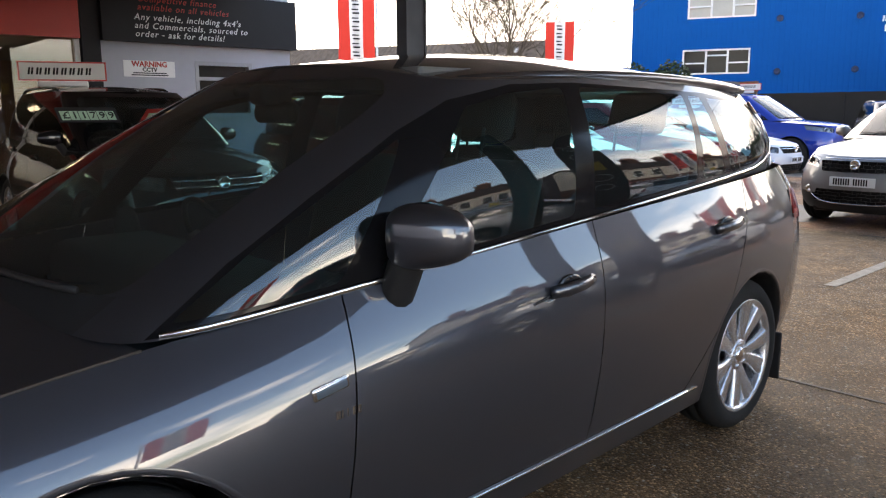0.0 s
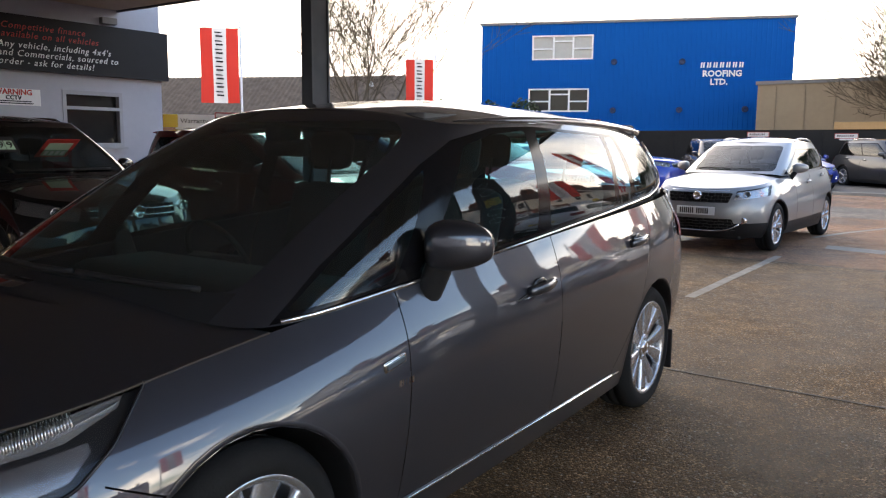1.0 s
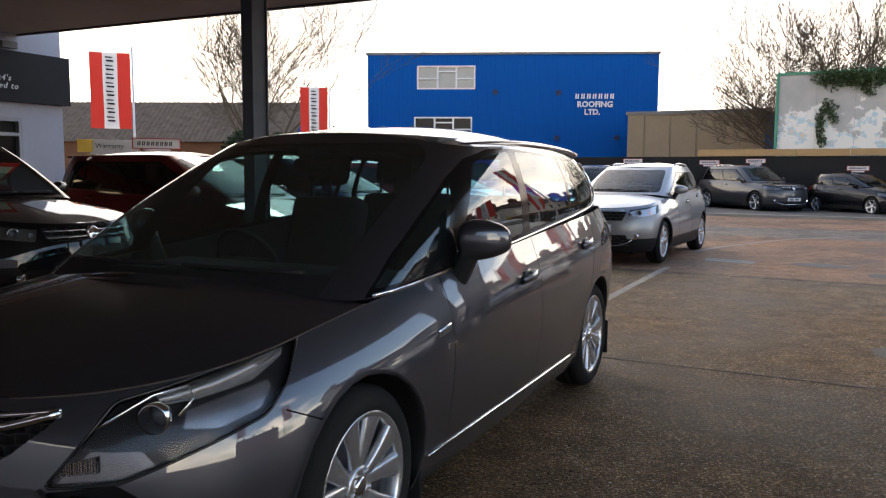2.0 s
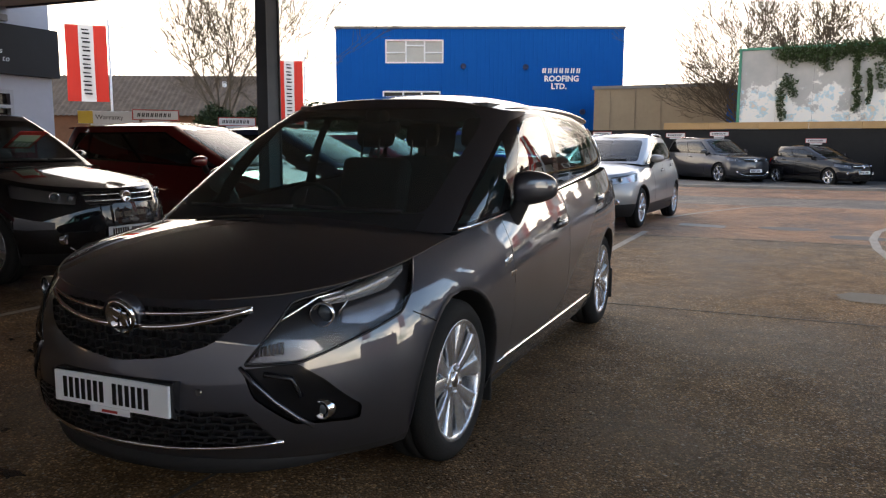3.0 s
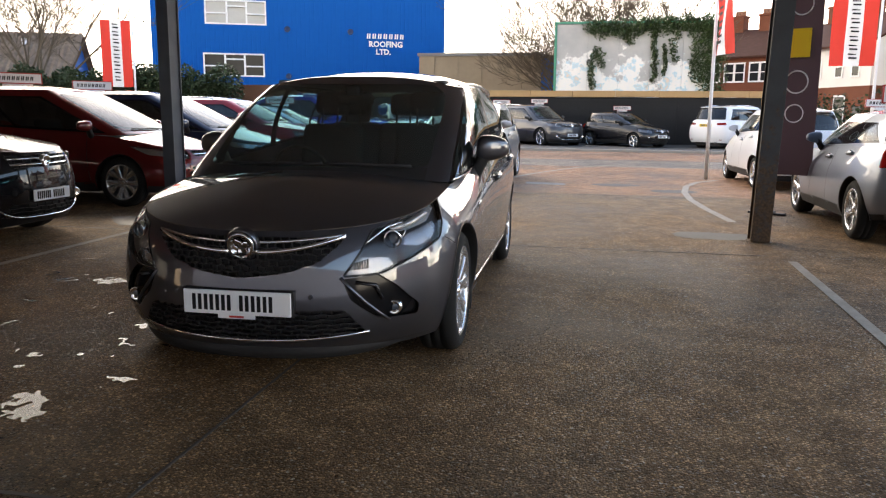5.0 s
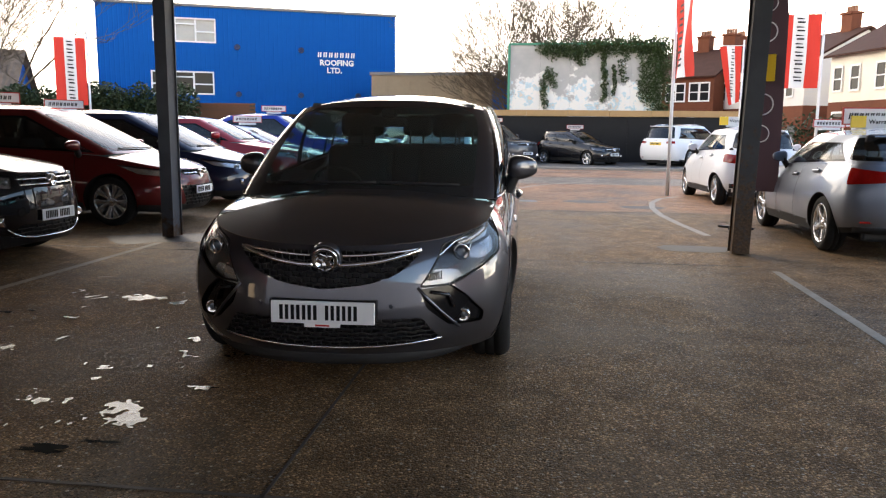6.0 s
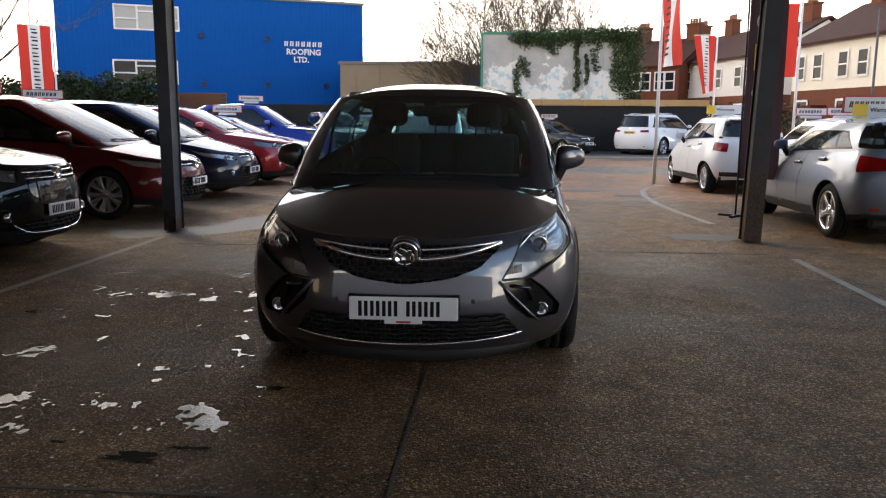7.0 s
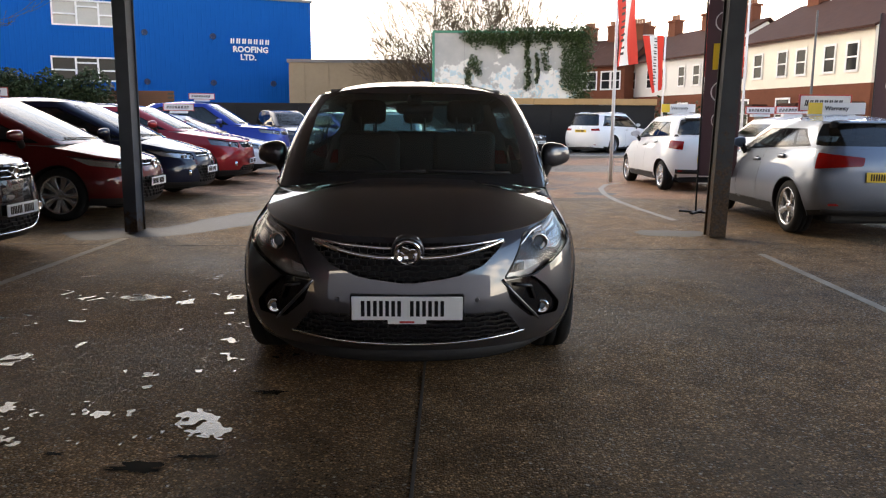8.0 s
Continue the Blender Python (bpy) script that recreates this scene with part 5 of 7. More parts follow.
    part("headlining", bm, HEADLINING, car)
    return car


hero_car()
SPEC = dict(
    suv=gen(4.43, 1.69, 0.905, 2.60, 0.88, 0.35, 0.88, 1.10, 1.06, 1.14, 0.22, 1.12, 3.25),
    mpv=gen(4.72, 1.66, 0.93, 2.82, 0.95, 0.34, 0.76, 1.00, 0.98, 1.10, -0.08, 1.16, 3.45, spokes=5, twin=True),
    coupe_suv=gen(4.36, 1.62, 0.95, 2.66, 0.87, 0.36, 0.88, 1.10, 1.10, 1.24, 0.28, 1.22, 3.15),
    hatch=gen(4.25, 1.46, 0.89, 2.63, 0.86, 0.32, 0.73, 0.97, 0.95, 1.03, 0.30, 1.30, 3.05, third=False),
    crossover=gen(4.16, 1.56, 0.87, 2.54, 0.83, 0.33, 0.84, 1.05, 1.00, 1.10, 0.22, 1.18, 2.95, spokes=5, twin=True),
    big_suv=gen(5.08, 1.74, 0.98, 3.0, 0.95, 0.38, 0.93, 1.10, 1.08, 1.14, 0.32, 1.32, 3.75),
    supermini=gen(3.97, 1.46, 0.84, 2.47, 0.80, 0.31, 0.74, 0.98, 0.95, 1.02, 0.26, 1.20, 2.85, third=False),
    city=gen(3.67, 1.50, 0.83, 2.39, 0.72, 0.29, 0.76, 1.0, 0.96, 1.05, 0.18, 1.05, 2.65, third=False),
    premium=gen(3.97, 1.42, 0.87, 2.47, 0.80, 0.32, 0.74, 0.96, 0.94, 1.03, 0.30, 1.20, 2.78, spokes=5),
    pickup=gen(5.2, 1.82, 0.95, 3.2, 0.92, 0.39, 1.02, 1.18, 1.15, 1.2, 0.25, 1.15, 2.9),
)
P_BLACK, P_RED, P_NAVY = paint("black_paint", (0.006, 0.006, 0.008), 0.0), paint("red_paint", (0.10, 0.006, 0.007), 0.2), paint("navy_paint", (0.006, 0.010, 0.028), 0.3)
P_WHITE, P_BLUE, P_SILVER = paint("white_car_paint", (0.75, 0.76, 0.78), 0.0), paint("blue_paint", (0.008, 0.03, 0.26), 0.4), paint("silver_paint", (0.18, 0.205, 0.25), 0.7)
P_DARK, P_PALE = paint("dark_grey_paint", (0.06, 0.06, 0.065), 0.6), paint("pale_silver_paint", (0.27, 0.27, 0.275), 0.6)
P_CRIMSON = paint("crimson_paint", (0.30, 0.015, 0.02), 0.3)
LEFT, RIGHT, FAR = "cars in the near row", "cars backed into the forecourt edge", "cars along the black wall"
FLEET = (
    ("suv", -4.69, 2.71, 90, P_BLACK, "glossy black compact SUV with chrome grille bars", LEFT, {}),
    ("mpv", -4.80, 6.25, 90, P_RED, "dark red people carrier with a sloping windscreen", LEFT, {}),
    ("mpv", -4.87, 8.95, 90, P_NAVY, "navy blue people carrier with a long bonnet", LEFT, {}),
    ("coupe_suv", -4.8, 11.8, 90, P_CRIMSON, "crimson SUV with a white roof", LEFT, {"roof_mat": P_WHITE}),
    ("hatch", -4.9, 14.5, 90, P_WHITE, "white hatchback with a black grille", LEFT, {}),
    ("pickup", -5.4, 18.2, 90, P_BLUE, "bright blue pickup with a tall bonnet", LEFT, {}),
    ("crossover", -1.10, 10.1, -3, P_PALE, "silver crossover with a black grille on the tarmac", "", {}),
    ("suv", -5.6, 25.6, 32, P_NAVY, "dark blue small off-roader by the black wall", FAR, {}),
    ("mpv", -3.4, 26.8, 38, P_BLUE, "blue people carrier by the black wall", FAR, {}),
    ("big_suv", -0.18, 28.85, 42, P_DARK, "dark grey large SUV by the black wall", FAR, {}),
    ("supermini", 3.4, 28.4, 45, P_BLACK, "black small hatchback by the black wall", FAR, {}),
    ("big_suv", 8.2, 31.0, 140, P_WHITE, "white large SUV with its tail to the forecourt", FAR, {"tail_lamp": [(-2.55, 0.96), (-2.22, 0.96), (-2.24, 1.06), (-2.55, 1.04)]}),
    ("city", 5.0, 13.35, 183, P_WHITE, "white small city car with yellow rear plate", RIGHT, {}),
    ("hatch", 7.6, 14.8, 180, P_WHITE, "white hatchback with grey glass", RIGHT, {}),
    ("premium", 5.12, 7.43, 180, P_SILVER, "silver small hatchback with red tail lights", RIGHT, {}),
    ("crossover", 8.3, 9.3, 180, P_DARK, "dark grey crossover with a roof sign", RIGHT, {}),
    ("supermini", 8.1, 7.0, 180, P_BLACK, "black small hatchback with red tail lights", RIGHT, {}),
)


def dress(car, tree, ttop, c, kind_, mat):
    """Bright bars, badges, fog lamps, rails and tail fittings of an ordinary car."""
    W, fo, tail = c["half"], c["front"], c["wheelbase"] + c["rear"]
    zf = c["z_top"][0][1]
    bars, badge_z, low = {"suv": ((0.03, 0.085), 0.06, 0.30), "mpv": ((0.03,), 0.05, 0.0), "crossover": ((0.0,), 0.07, 0.33), "big_suv": ((0.02,), 0.05, 0.34), "coupe_suv": ((0.03,), 0.06, 0.0)}.get(kind_, ((0.03,), 0.05, 0.0))
    for dz in bars:
        ribbon("grille_bar", [on_front(tree, x * W * 0.05, zf - 0.015 - dz) + Vector((0, 0.004, 0)) for x in range(-9, 10)], CHROME, car, "chrome grille bar", [(a * 0.8, b * 1.1) for a, b in circle(0.008, 6)])
    p = on_front(tree, 0, zf - 0.01 - badge_z)
    bm = bmesh.new()
    lathe_bm(bm, [(0.001, 0.0), (0.040, -0.002), (0.044, -0.010), (0.055, -0.012), (0.060, 0.0), (0.06, 0.03)], 24)
    bmesh.ops.transform(bm, matrix=Matrix.Translation(p + Vector((0, -0.012, 0))) @ pose(0, 0, 0, 0, 0, 90), verts=bm.verts)
    part("badge", bm, CHROME, car, "round chrome badge", smooth=True)
    if low:
        ribbon("bumper_strip", [on_front(tree, x * W * 0.062, low - 0.035 + 0.10 * abs(x / 10) ** 5) + Vector((0, -0.004, 0)) for x in range(-10, 11)], CHROME, car, "bright bumper strip", circle(0.008, 6))
    for s in (1, -1):
        p = on_front(tree, 0.66 * W * s, 0.44)
        bm = bmesh.new()
        lathe_bm(bm, [(0.001, -0.010), (0.034, -0.012), (0.042, -0.014), (0.048, 0.0), (0.048, 0.03)], 20)
        bmesh.ops.transform(bm, matrix=Matrix.Translation(p) @ pose(0, 0, 0, 0, 0, 90 - 14 * s), verts=bm.verts)
        part("fog_light", bm, CHROME, car, "round fog light", smooth=True)
        px = on_front(tree, 0.55 * W * s, zf - 0.07) + Vector((0, 0.03, 0))
        bm = bmesh.new()
        bmesh.ops.create_uvsphere(bm, u_segments=14, v_segments=8, radius=0.03)
        bmesh.ops.transform(bm, matrix=Matrix.Translation(px), verts=bm.verts)
        part("inner_lens", bm, LENS, car, smooth=True)
        if kind_ in ("suv", "crossover", "big_suv", "coupe_suv"):
            y0, y1 = c["ring_high"][5][1], c["ring_high"][9][1]
            pts = []
            for i in range(15):
                y = y0 + (y1 - y0) * i / 14
                h = ttop.ray_cast(Vector((0.655 * W * s, y, 4)), Vector((0, 0, -1)))[0]
                z = c["ring_high"][7][2] + 0.005 + 0.045 * math.sin(math.pi * i / 14) ** 0.4
                pts.append(Vector((0.625 * W * s, y, z)))
            ribbon("roof_rail", pts, ALLOY if mat is not P_BLACK else GLOSS_BLACK, car, "roof rail", circle(0.016, 8))
        r = on_rear(tree, 0.60 * W * s, 0.40)
        box("rear_reflector", r.x - 0.09, r.x + 0.09, r.y - 0.02, r.y + 0.004, 0.385, 0.41, RED_LAMP, car, "", 0.003)
    # exhaust, rear wiper, boot badge and roof lip
    r = on_rear(tree, -0.45 * W, 0.33)
    bm = bmesh.new()
    lathe_bm(bm, [(0.030, -0.10), (0.030, 0.02), (0.036, 0.02), (0.036, -0.10)], 16)
    bmesh.ops.transform(bm, matrix=pose(r.x, r.y - 0.02, 0.285, 0, 0, -90) @ pose(0, 0, 0), verts=bm.verts)
    part("exhaust", bm, ALLOY, car, smooth=True)
    r = on_rear(tree, 0, c["rear_plate_z"] + 0.13)
    bm = bmesh.new()
    lathe_bm(bm, [(0.001, 0.0), (0.038, -0.004), (0.046, -0.002), (0.048, 0.02)], 20)
    bmesh.ops.transform(bm, matrix=Matrix.Translation(r + Vector((0, 0.004, 0))) @ pose(0, 0, 0, 0, 0, -90), verts=bm.verts)
    part("boot_badge", bm, CHROME, car, "chrome boot badge", smooth=True)
    if kind_ in ("city", "premium"):
        z = 0.40 if kind_ == "city" else 0.33
        ribbon("bumper_band", [on_rear(tree, x * 0.075 * W, z) + Vector((0, -0.004, 0)) for x in range(-10, 11)], BLACK_PLASTIC, car, "black band across the rear bumper", [(-0.012, -0.055), (0.012, -0.05), (0.012, 0.05), (-0.012, 0.055)])
    e = c["ring_high"][-1]
    bm = bmesh.new()
    rows = []
    for i in range(13):
        x = (-0.5 + i / 12) * 1.0 * W
        k = 1 - (2 * abs(x) / W) ** 4 * 0.4
        rows.append([bm.verts.new((x, e[1] + dy * k, e[2] + dz)) for dy, dz in ((-0.12, 0.012), (0.05, 0.004), (0.055, -0.012), (-0.10, -0.02))])
    for q0, q1 in zip(rows, rows[1:]):
        for j in range(4):
            bm.faces.new((q0[j], q0[(j + 1) % 4], q1[(j + 1) % 4], q1[j]))
    part("roof_lip", bm, mat, car, smooth=True)
    for x0, x1 in ((-0.52, 0.05), (0.50, 0.08)):
        pts = []
        for i in range(7):
            x, z = W * (x0 + (x1 - x0) * i / 6), c["bonnet_z"][-1][1] + 0.045
            h = ttop.ray_cast(Vector((x, -3, z)), Vector((0, 1, 0)))[0]
            if h is not None:
                pts.append(h + Vector((0, -0.012, 0.01)))
        if len(pts) > 3:
            ribbon("wiper", pts, BLACK_PLASTIC, car, "", circle(0.009, 5))


SPEC["crossover"].update(
    lamp_back=LAMP_SILVER, skirt=0.40, plate_z=0.56,
    lamp=[((0.50 * 0.87 - 0.83 + 0.15) / 1.41421, 0.71), ((0.88 * 0.87 - 0.83 + 0.62) / 1.41421, 0.77), ((0.88 * 0.87 - 0.83 + 0.74) / 1.41421, 0.90), ((0.56 * 0.87 - 0.83 + 0.18) / 1.41421, 0.825)],
    grilles=(([(-0.40, 0.67), (0.40, 0.67), (0.44, 0.80), (-0.44, 0.80)], FRONT, 0.05, ""), ([(-0.50, 0.30), (0.50, 0.30), (0.46, 0.46), (-0.46, 0.46)], FRONT, 0.05, "")))
SPEC["mpv"].update(
    lamp_back=LAMP_SILVER,
    lamp=[((0.50 * 0.93 - 0.95 + 0.17) / 1.41421, 0.65), ((0.86 * 0.93 - 0.95 + 0.60) / 1.41421, 0.72), ((0.90 * 0.93 - 0.95 + 0.86) / 1.41421, 0.84), ((0.50 * 0.93 - 0.95 + 0.19) / 1.41421, 0.755)],
    grilles=(([(-0.40, 0.69), (0.40, 0.69), (0.43, 0.765), (-0.43, 0.765)], FRONT, 0.05, ""), ([(-0.40, 0.27), (0.40, 0.27), (0.50, 0.55), (-0.50, 0.55)], FRONT, 0.05, "")))
SPEC["premium"].update(rear_screen=[(-0.66, 1.06), (0.66, 1.06), (0.55, 1.315), (-0.55, 1.315)], tail_lamp=[((0.30 * 0.87 - 3.17 + 0.05) / 1.41421, 0.84), ((0.86 * 0.87 - 3.17 + 0.22) / 1.41421, 0.80), ((0.86 * 0.87 - 3.17 + 0.22) / 1.41421, 0.985), ((0.30 * 0.87 - 3.17 + 0.05) / 1.41421, 0.935)], rear_plate_z=0.72)
SPEC["city"].update(tail_lamp=[((0.62 * 0.83 - 2.95 + 0.08) / 1.41421, 0.80), ((0.87 * 0.83 - 2.95 + 0.30) / 1.41421, 0.83), ((0.87 * 0.83 - 2.95 + 0.30) / 1.41421, 0.98), ((0.62 * 0.83 - 2.95 + 0.08) / 1.41421, 0.96)], rear_plate_z=0.62)
for kind_, x, y, rz, mat, label, group, more in FLEET:
    spec = dict(SPEC[kind_], **more)
    if kind_ in ("crossover", "suv", "coupe_suv") and "arch_mat" not in spec:
        spec["arch_mat"] = BLACK_PLASTIC
    car, tree, ttop, _, _ = build_car(spec, pose(x, y, 0, 0, 0, rz), mat, label, group)
    dress(car, tree, ttop, spec, kind_, mat)

# ---- setting ----
def structure(ob, label, category):
    return tagged(ob, label, category, kind="structure")


def sheet(name, pts, z, mat, parent=None, label=""):
    """A flat shape lying at height z."""
    return tagged(mesh_from(name, [(x, y, z) for x, y in pts], [list(range(len(pts)))], mat, parent), label)


def blob(cx, cy, rx, ry, seed, n=28, rough=0.45):
    out = []
    for i in range(n):
        a = 2 * math.pi * i / n
        k = 1 + rough * (noise.noise(Vector((math.cos(a) * 1.6 + seed * 7.1, math.sin(a) * 1.6, seed))) * 1.6) + rough * 0.5 * noise.noise(Vector((math.cos(a) * 5 + seed, math.sin(a) * 5, seed * 3)))
        out.append((cx + rx * k * math.cos(a), cy + ry * k * math.sin(a)))
    return out


def lettering(words, size, mat, m, parent, label="", bold=0.0, slant=0.0, align="LEFT", name="lettering", gap=1.0):
    cu = bpy.data.curves.new("lettering", "FONT")
    cu.body, cu.size, cu.extrude, cu.offset, cu.shear, cu.align_x = words, size, 0.004, bold, slant, align
    cu.resolution_u, cu.space_character = 2, gap
    tmp = bpy.data.objects.new("tmp", cu)
    me = bpy.data.meshes.new_from_object(tmp)
    bpy.data.objects.remove(tmp)
    bpy.data.curves.remove(cu)
    me.materials.clear()
    me.materials.append(mat)
    ob = new(name, me)
    ob.parent = parent
    ob.matrix_local = m
    return tagged(ob, label)


def bar_marks(n, w, h, mat, m, parent, slant=0.18, upright=False):
    """A brand word as a row (or column) of plain slanted bars."""
    for i in range(n):
        if upright:
            z1 = h / 2 - h * i / n
            hh = h / n
            shapes = ([(-w * 0.5, z1), (w * 0.4, z1 - 0.02), (w * 0.4, z1 - hh * 0.20), (-w * 0.5, z1 - hh * 0.18)],
                      [(-w * 0.4, z1 - hh * 0.42), (w * 0.5, z1 - hh * 0.46), (w * 0.5, z1 - hh * 0.66), (-w * 0.4, z1 - hh * 0.62)])
        else:
            x0 = -w / 2 + w * i / n
            bw = w / n * 0.25
            k = w / n * 0.38
            shapes = [[(x0 + d, -h / 2), (x0 + d + bw, -h / 2), (x0 + d + bw + slant * h, h / 2), (x0 + d + slant * h, h / 2)] for d in (0, k)]
        for vs in shapes:
            bm = bmesh.new()
            lo = [bm.verts.new((x, 0.0, z)) for x, z in vs]
            hi = [bm.verts.new((x, -0.004, z)) for x, z in vs]
            bm.faces.new(hi)
            for k_ in range(4):
                bm.faces.new((lo[k_], lo[(k_ + 1) % 4], hi[(k_ + 1) % 4], hi[k_]))
            p = part("bar", bm, mat, parent)
            p.matrix_local = m


# ground: one sheet to the horizon, with a raised strip along the far wall
ground = structure(mesh_from("ground", [(-600, -600, 0), (600, -600, 0), (600, 900, 0), (-600, 900, 0)], [(0, 1, 2, 3)], GROUND), "wet brown concrete and patched tarmac forecourt", "ground")
bm = bmesh.new()
box_bm(bm, -9, 40, 24.6, 24.85, -0.05, 0.09, 0.015)
structure(part("kerb", bm, KERB), "pale worn concrete kerb at the forecourt edge", "kerb")
structure(box("pavement", -9, 40, 24.853, 31.4, -0.05, 0.06, TARMAC_DARK), "dark tarmac strip raised behind the kerb", "pavement")
# expansion joints
for x0, x1, y0, y1 in ((-7, 3.2, 3.55, 3.57), (0.06, 0.075, -9, 3.55), (-7, 3.2, -2.02, -2.0)):
    structure(box("joint", x0, x1, y0, y1, 0.001, 0.004, JOINT), "dark filled joint between concrete slabs", "joint")
structure(box("trim", -0.9, 3.0, 8.92, 8.95, 0.001, 0.004, JOINT), "dark seam where concrete meets red tarmac", "joint")


def line_mark(pts, w, label="worn white painted ground line", mat=None):
    left, right = [], []
    for i, p in enumerate(pts):
        a, b = Vector(pts[max(0, i - 1)]), Vector(pts[min(len(pts) - 1, i + 1)])
        d = (b - a).normalized()
        n = Vector((-d.y, d.x)) * w / 2
        left.append((p[0] + n.x, p[1] + n.y))
        right.append((p[0] - n.x, p[1] - n.y))
    vs = [(x, y, 0.005) for x, y in left] + [(x, y, 0.005) for x, y in right]
    k = len(pts)
    structure(mesh_from("road_marking", vs, [(i, i + 1, k + i + 1, k + i) for i in range(k - 1)], mat or LINE_PAINT), label, "ground marking")


line_mark([(-3.40, -3.0 + 0.5 * i) for i in range(15)], 0.085, mat=FADED)
line_mark([(3.36 - 0.01 * i, 3.3 - 0.5 * i) for i in range(18)], 0.08, mat=FADED)
line_mark([(-0.07 - 0.003 * i, 6.0 + 0.35 * i) for i in range(11)], 0.10)
line_mark([(-0.2, 12.04), (0.1, 13.2), (0.6, 14.6), (1.13, 15.88), (2.2, 17.2)], 0.10)
line_mark([(3.95, 12.6), (3.5, 12.0), (3.2, 11.0), (3.05, 9.8), (3.02, 8.6), (3.1, 7.4), (3.25, 6.0)], 0.11, "worn white painted arc on the ground")
line_mark([(-3.0, 23.4), (2, 23.2), (9, 22.9)], 0.10)
structure(sheet("patch", [(0.18, 11.15), (0.95, 11.0), (0.98, 10.55), (0.22, 10.7)], 0.004, LINE_PAINT), "pale square patch in the tarmac", "ground patch")
structure(sheet("patch", blob(2.85, 4.75, 0.45, 0.25, 3, rough=0.25), 0.004, PAD), "pale concrete pad round the post", "ground patch")
structure(sheet("manhole", blob(1.9, 10.9, 0.45, 0.28, 5, rough=0.1), 0.004, JOINT), "dark patched cover in the tarmac", "ground patch")
structure(sheet("manhole", blob(2.9, 9.9, 0.4, 0.3, 6, rough=0.2), 0.004, JOINT), "dark patched repair in the tarmac", "ground patch")
# puddles
PUDDLES = ((-2.42, 1.12, 0.50, 0.10), (-2.75, 0.52, 0.10, 0.07), (-2.2, 0.40, 0.12, 0.07), (-2.12, -0.46, 0.13, 0.09), (-1.27, -0.60, 0.09, 0.06), (-1.78, -0.93, 0.07, 0.05),
           (-1.93, -1.22, 0.13, 0.07), (-1.53, -1.20, 0.17, 0.045), (-0.80, -1.38, 0.22, 0.14), (-0.93, -1.18, 0.10, 0.06), (-1.55, -1.52, 0.16, 0.07), (-0.70, -0.30, 0.12, 0.06), (-1.6, 2.3, 0.16, 0.10),
           (-1.75, 1.95, 0.12, 0.08), (-1.6, 2.75, 0.2, 0.07), (-1.45, 1.2, 0.16, 0.04), (-0.98, -0.40, 0.10, 0.05), (-1.75, 0.95, 0.08, 0.04), (-1.15, 0.0, 0.06, 0.04))


def standing_water(x0, x1, y0, y1, step, level, spots, z, mat, label):
    """Pools where a rough height field lies below the water: a fine net with cut edges."""
    nx, ny = int((x1 - x0) / step), int((y1 - y0) / step)
    gx, gy = np.meshgrid(x0 + step * np.arange(nx + 1), y0 + step * np.arange(ny + 1), indexing="ij")
    f = np.minimum.reduce([np.ones_like(gx), (gx - x0) / 0.4, (x1 - gx) / 0.4, (gy - y0) / 0.4, (y1 - gy) / 0.4]) - 1 - level
    for px, py, rx, ry, a_ in spots:
        f += a_ * np.exp(-((gx - px) / rx) ** 2 - ((gy - py) / ry) ** 2)
    for i in range(nx + 1):
        for j in range(ny + 1):
            x, y = x0 + i * step, y0 + j * step
            f[i, j] += 0.55 * noise.noise((x * 5.0, y * 4.0, 3.0)) + 0.45 * noise.noise((x * 15, y * 13, 8.0)) + 0.42 * noise.noise((x * 40, y * 36, 1.0))
    f = f.tolist()
    vs, fs, key = [], [], {}

    def vert(k, x, y):
        if k not in key:
            key[k] = len(vs)
            vs.append((x, y, z))
        return key[k]

    for i in range(nx):
        for j in range(ny):
            c4 = ((i, j), (i + 1, j), (i + 1, j + 1), (i, j + 1))
            v4 = [f[q[0]][q[1]] for q in c4]
            if max(v4) <= 0:
                continue
            poly = []
            for k in range(4):
                a_, b_ = c4[k], c4[(k + 1) % 4]
                va, vb = v4[k], v4[(k + 1) % 4]
                if va > 0:
                    poly.append(vert(a_, x0 + a_[0] * step, y0 + a_[1] * step))
                if (va > 0) != (vb > 0):
                    t = va / (va - vb)
                    poly.append(vert(tuple(sorted((a_, b_))), x0 + (a_[0] + (b_[0] - a_[0]) * t) * step, y0 + (a_[1] + (b_[1] - a_[1]) * t) * step))
            if len(poly) > 2:
                fs.append(poly)
    ob = mesh_from("puddle", vs, fs, mat)
    return tagged(ob, label, "puddle", kind="stuff")


standing_water(-3.3, -0.25, -2.4, 3.0, 0.016, 0.50, [(x, y, rx * 1.5, ry * 1.7, 0.40) for x, y, rx, ry in PUDDLES], 0.004, WATER, "scattered shallow puddles and wet flecks on concrete")
for i, pts in enumerate((((-3.9, 3.75), (-3.0, 4.15), (-2.3, 5.2), (-1.75, 6.8), (-1.5, 8.6), (-2.0, 8.8), (-2.5, 7.2), (-3.0, 5.9), (-3.3, 4.9), (-4.3, 4.5)),
                         ((-2.9, 9.6), (-1.9, 9.3), (-1.6, 10.6), (-2.2, 11.6), (-2.9, 11.0)))):
    edge = []
    for k, p in enumerate(pts):
        q = pts[(k + 1) % len(pts)]
        for j in range(12):
            x, y = p[0] + (q[0] - p[0]) * j / 12, p[1] + (q[1] - p[1]) * j / 12
            edge.append((x + 0.16 * noise.noise((x * 3, y * 2.2, i)) + 0.07 * noise.noise((x * 11, y * 9, i + 4)), y + 0.2 * noise.noise((x * 3, y * 2.2, i + 9))))
    structure(sheet("puddle", edge, 0.0016 + 0.0007 * i, WET), "thin film of rain water on concrete", "puddle")

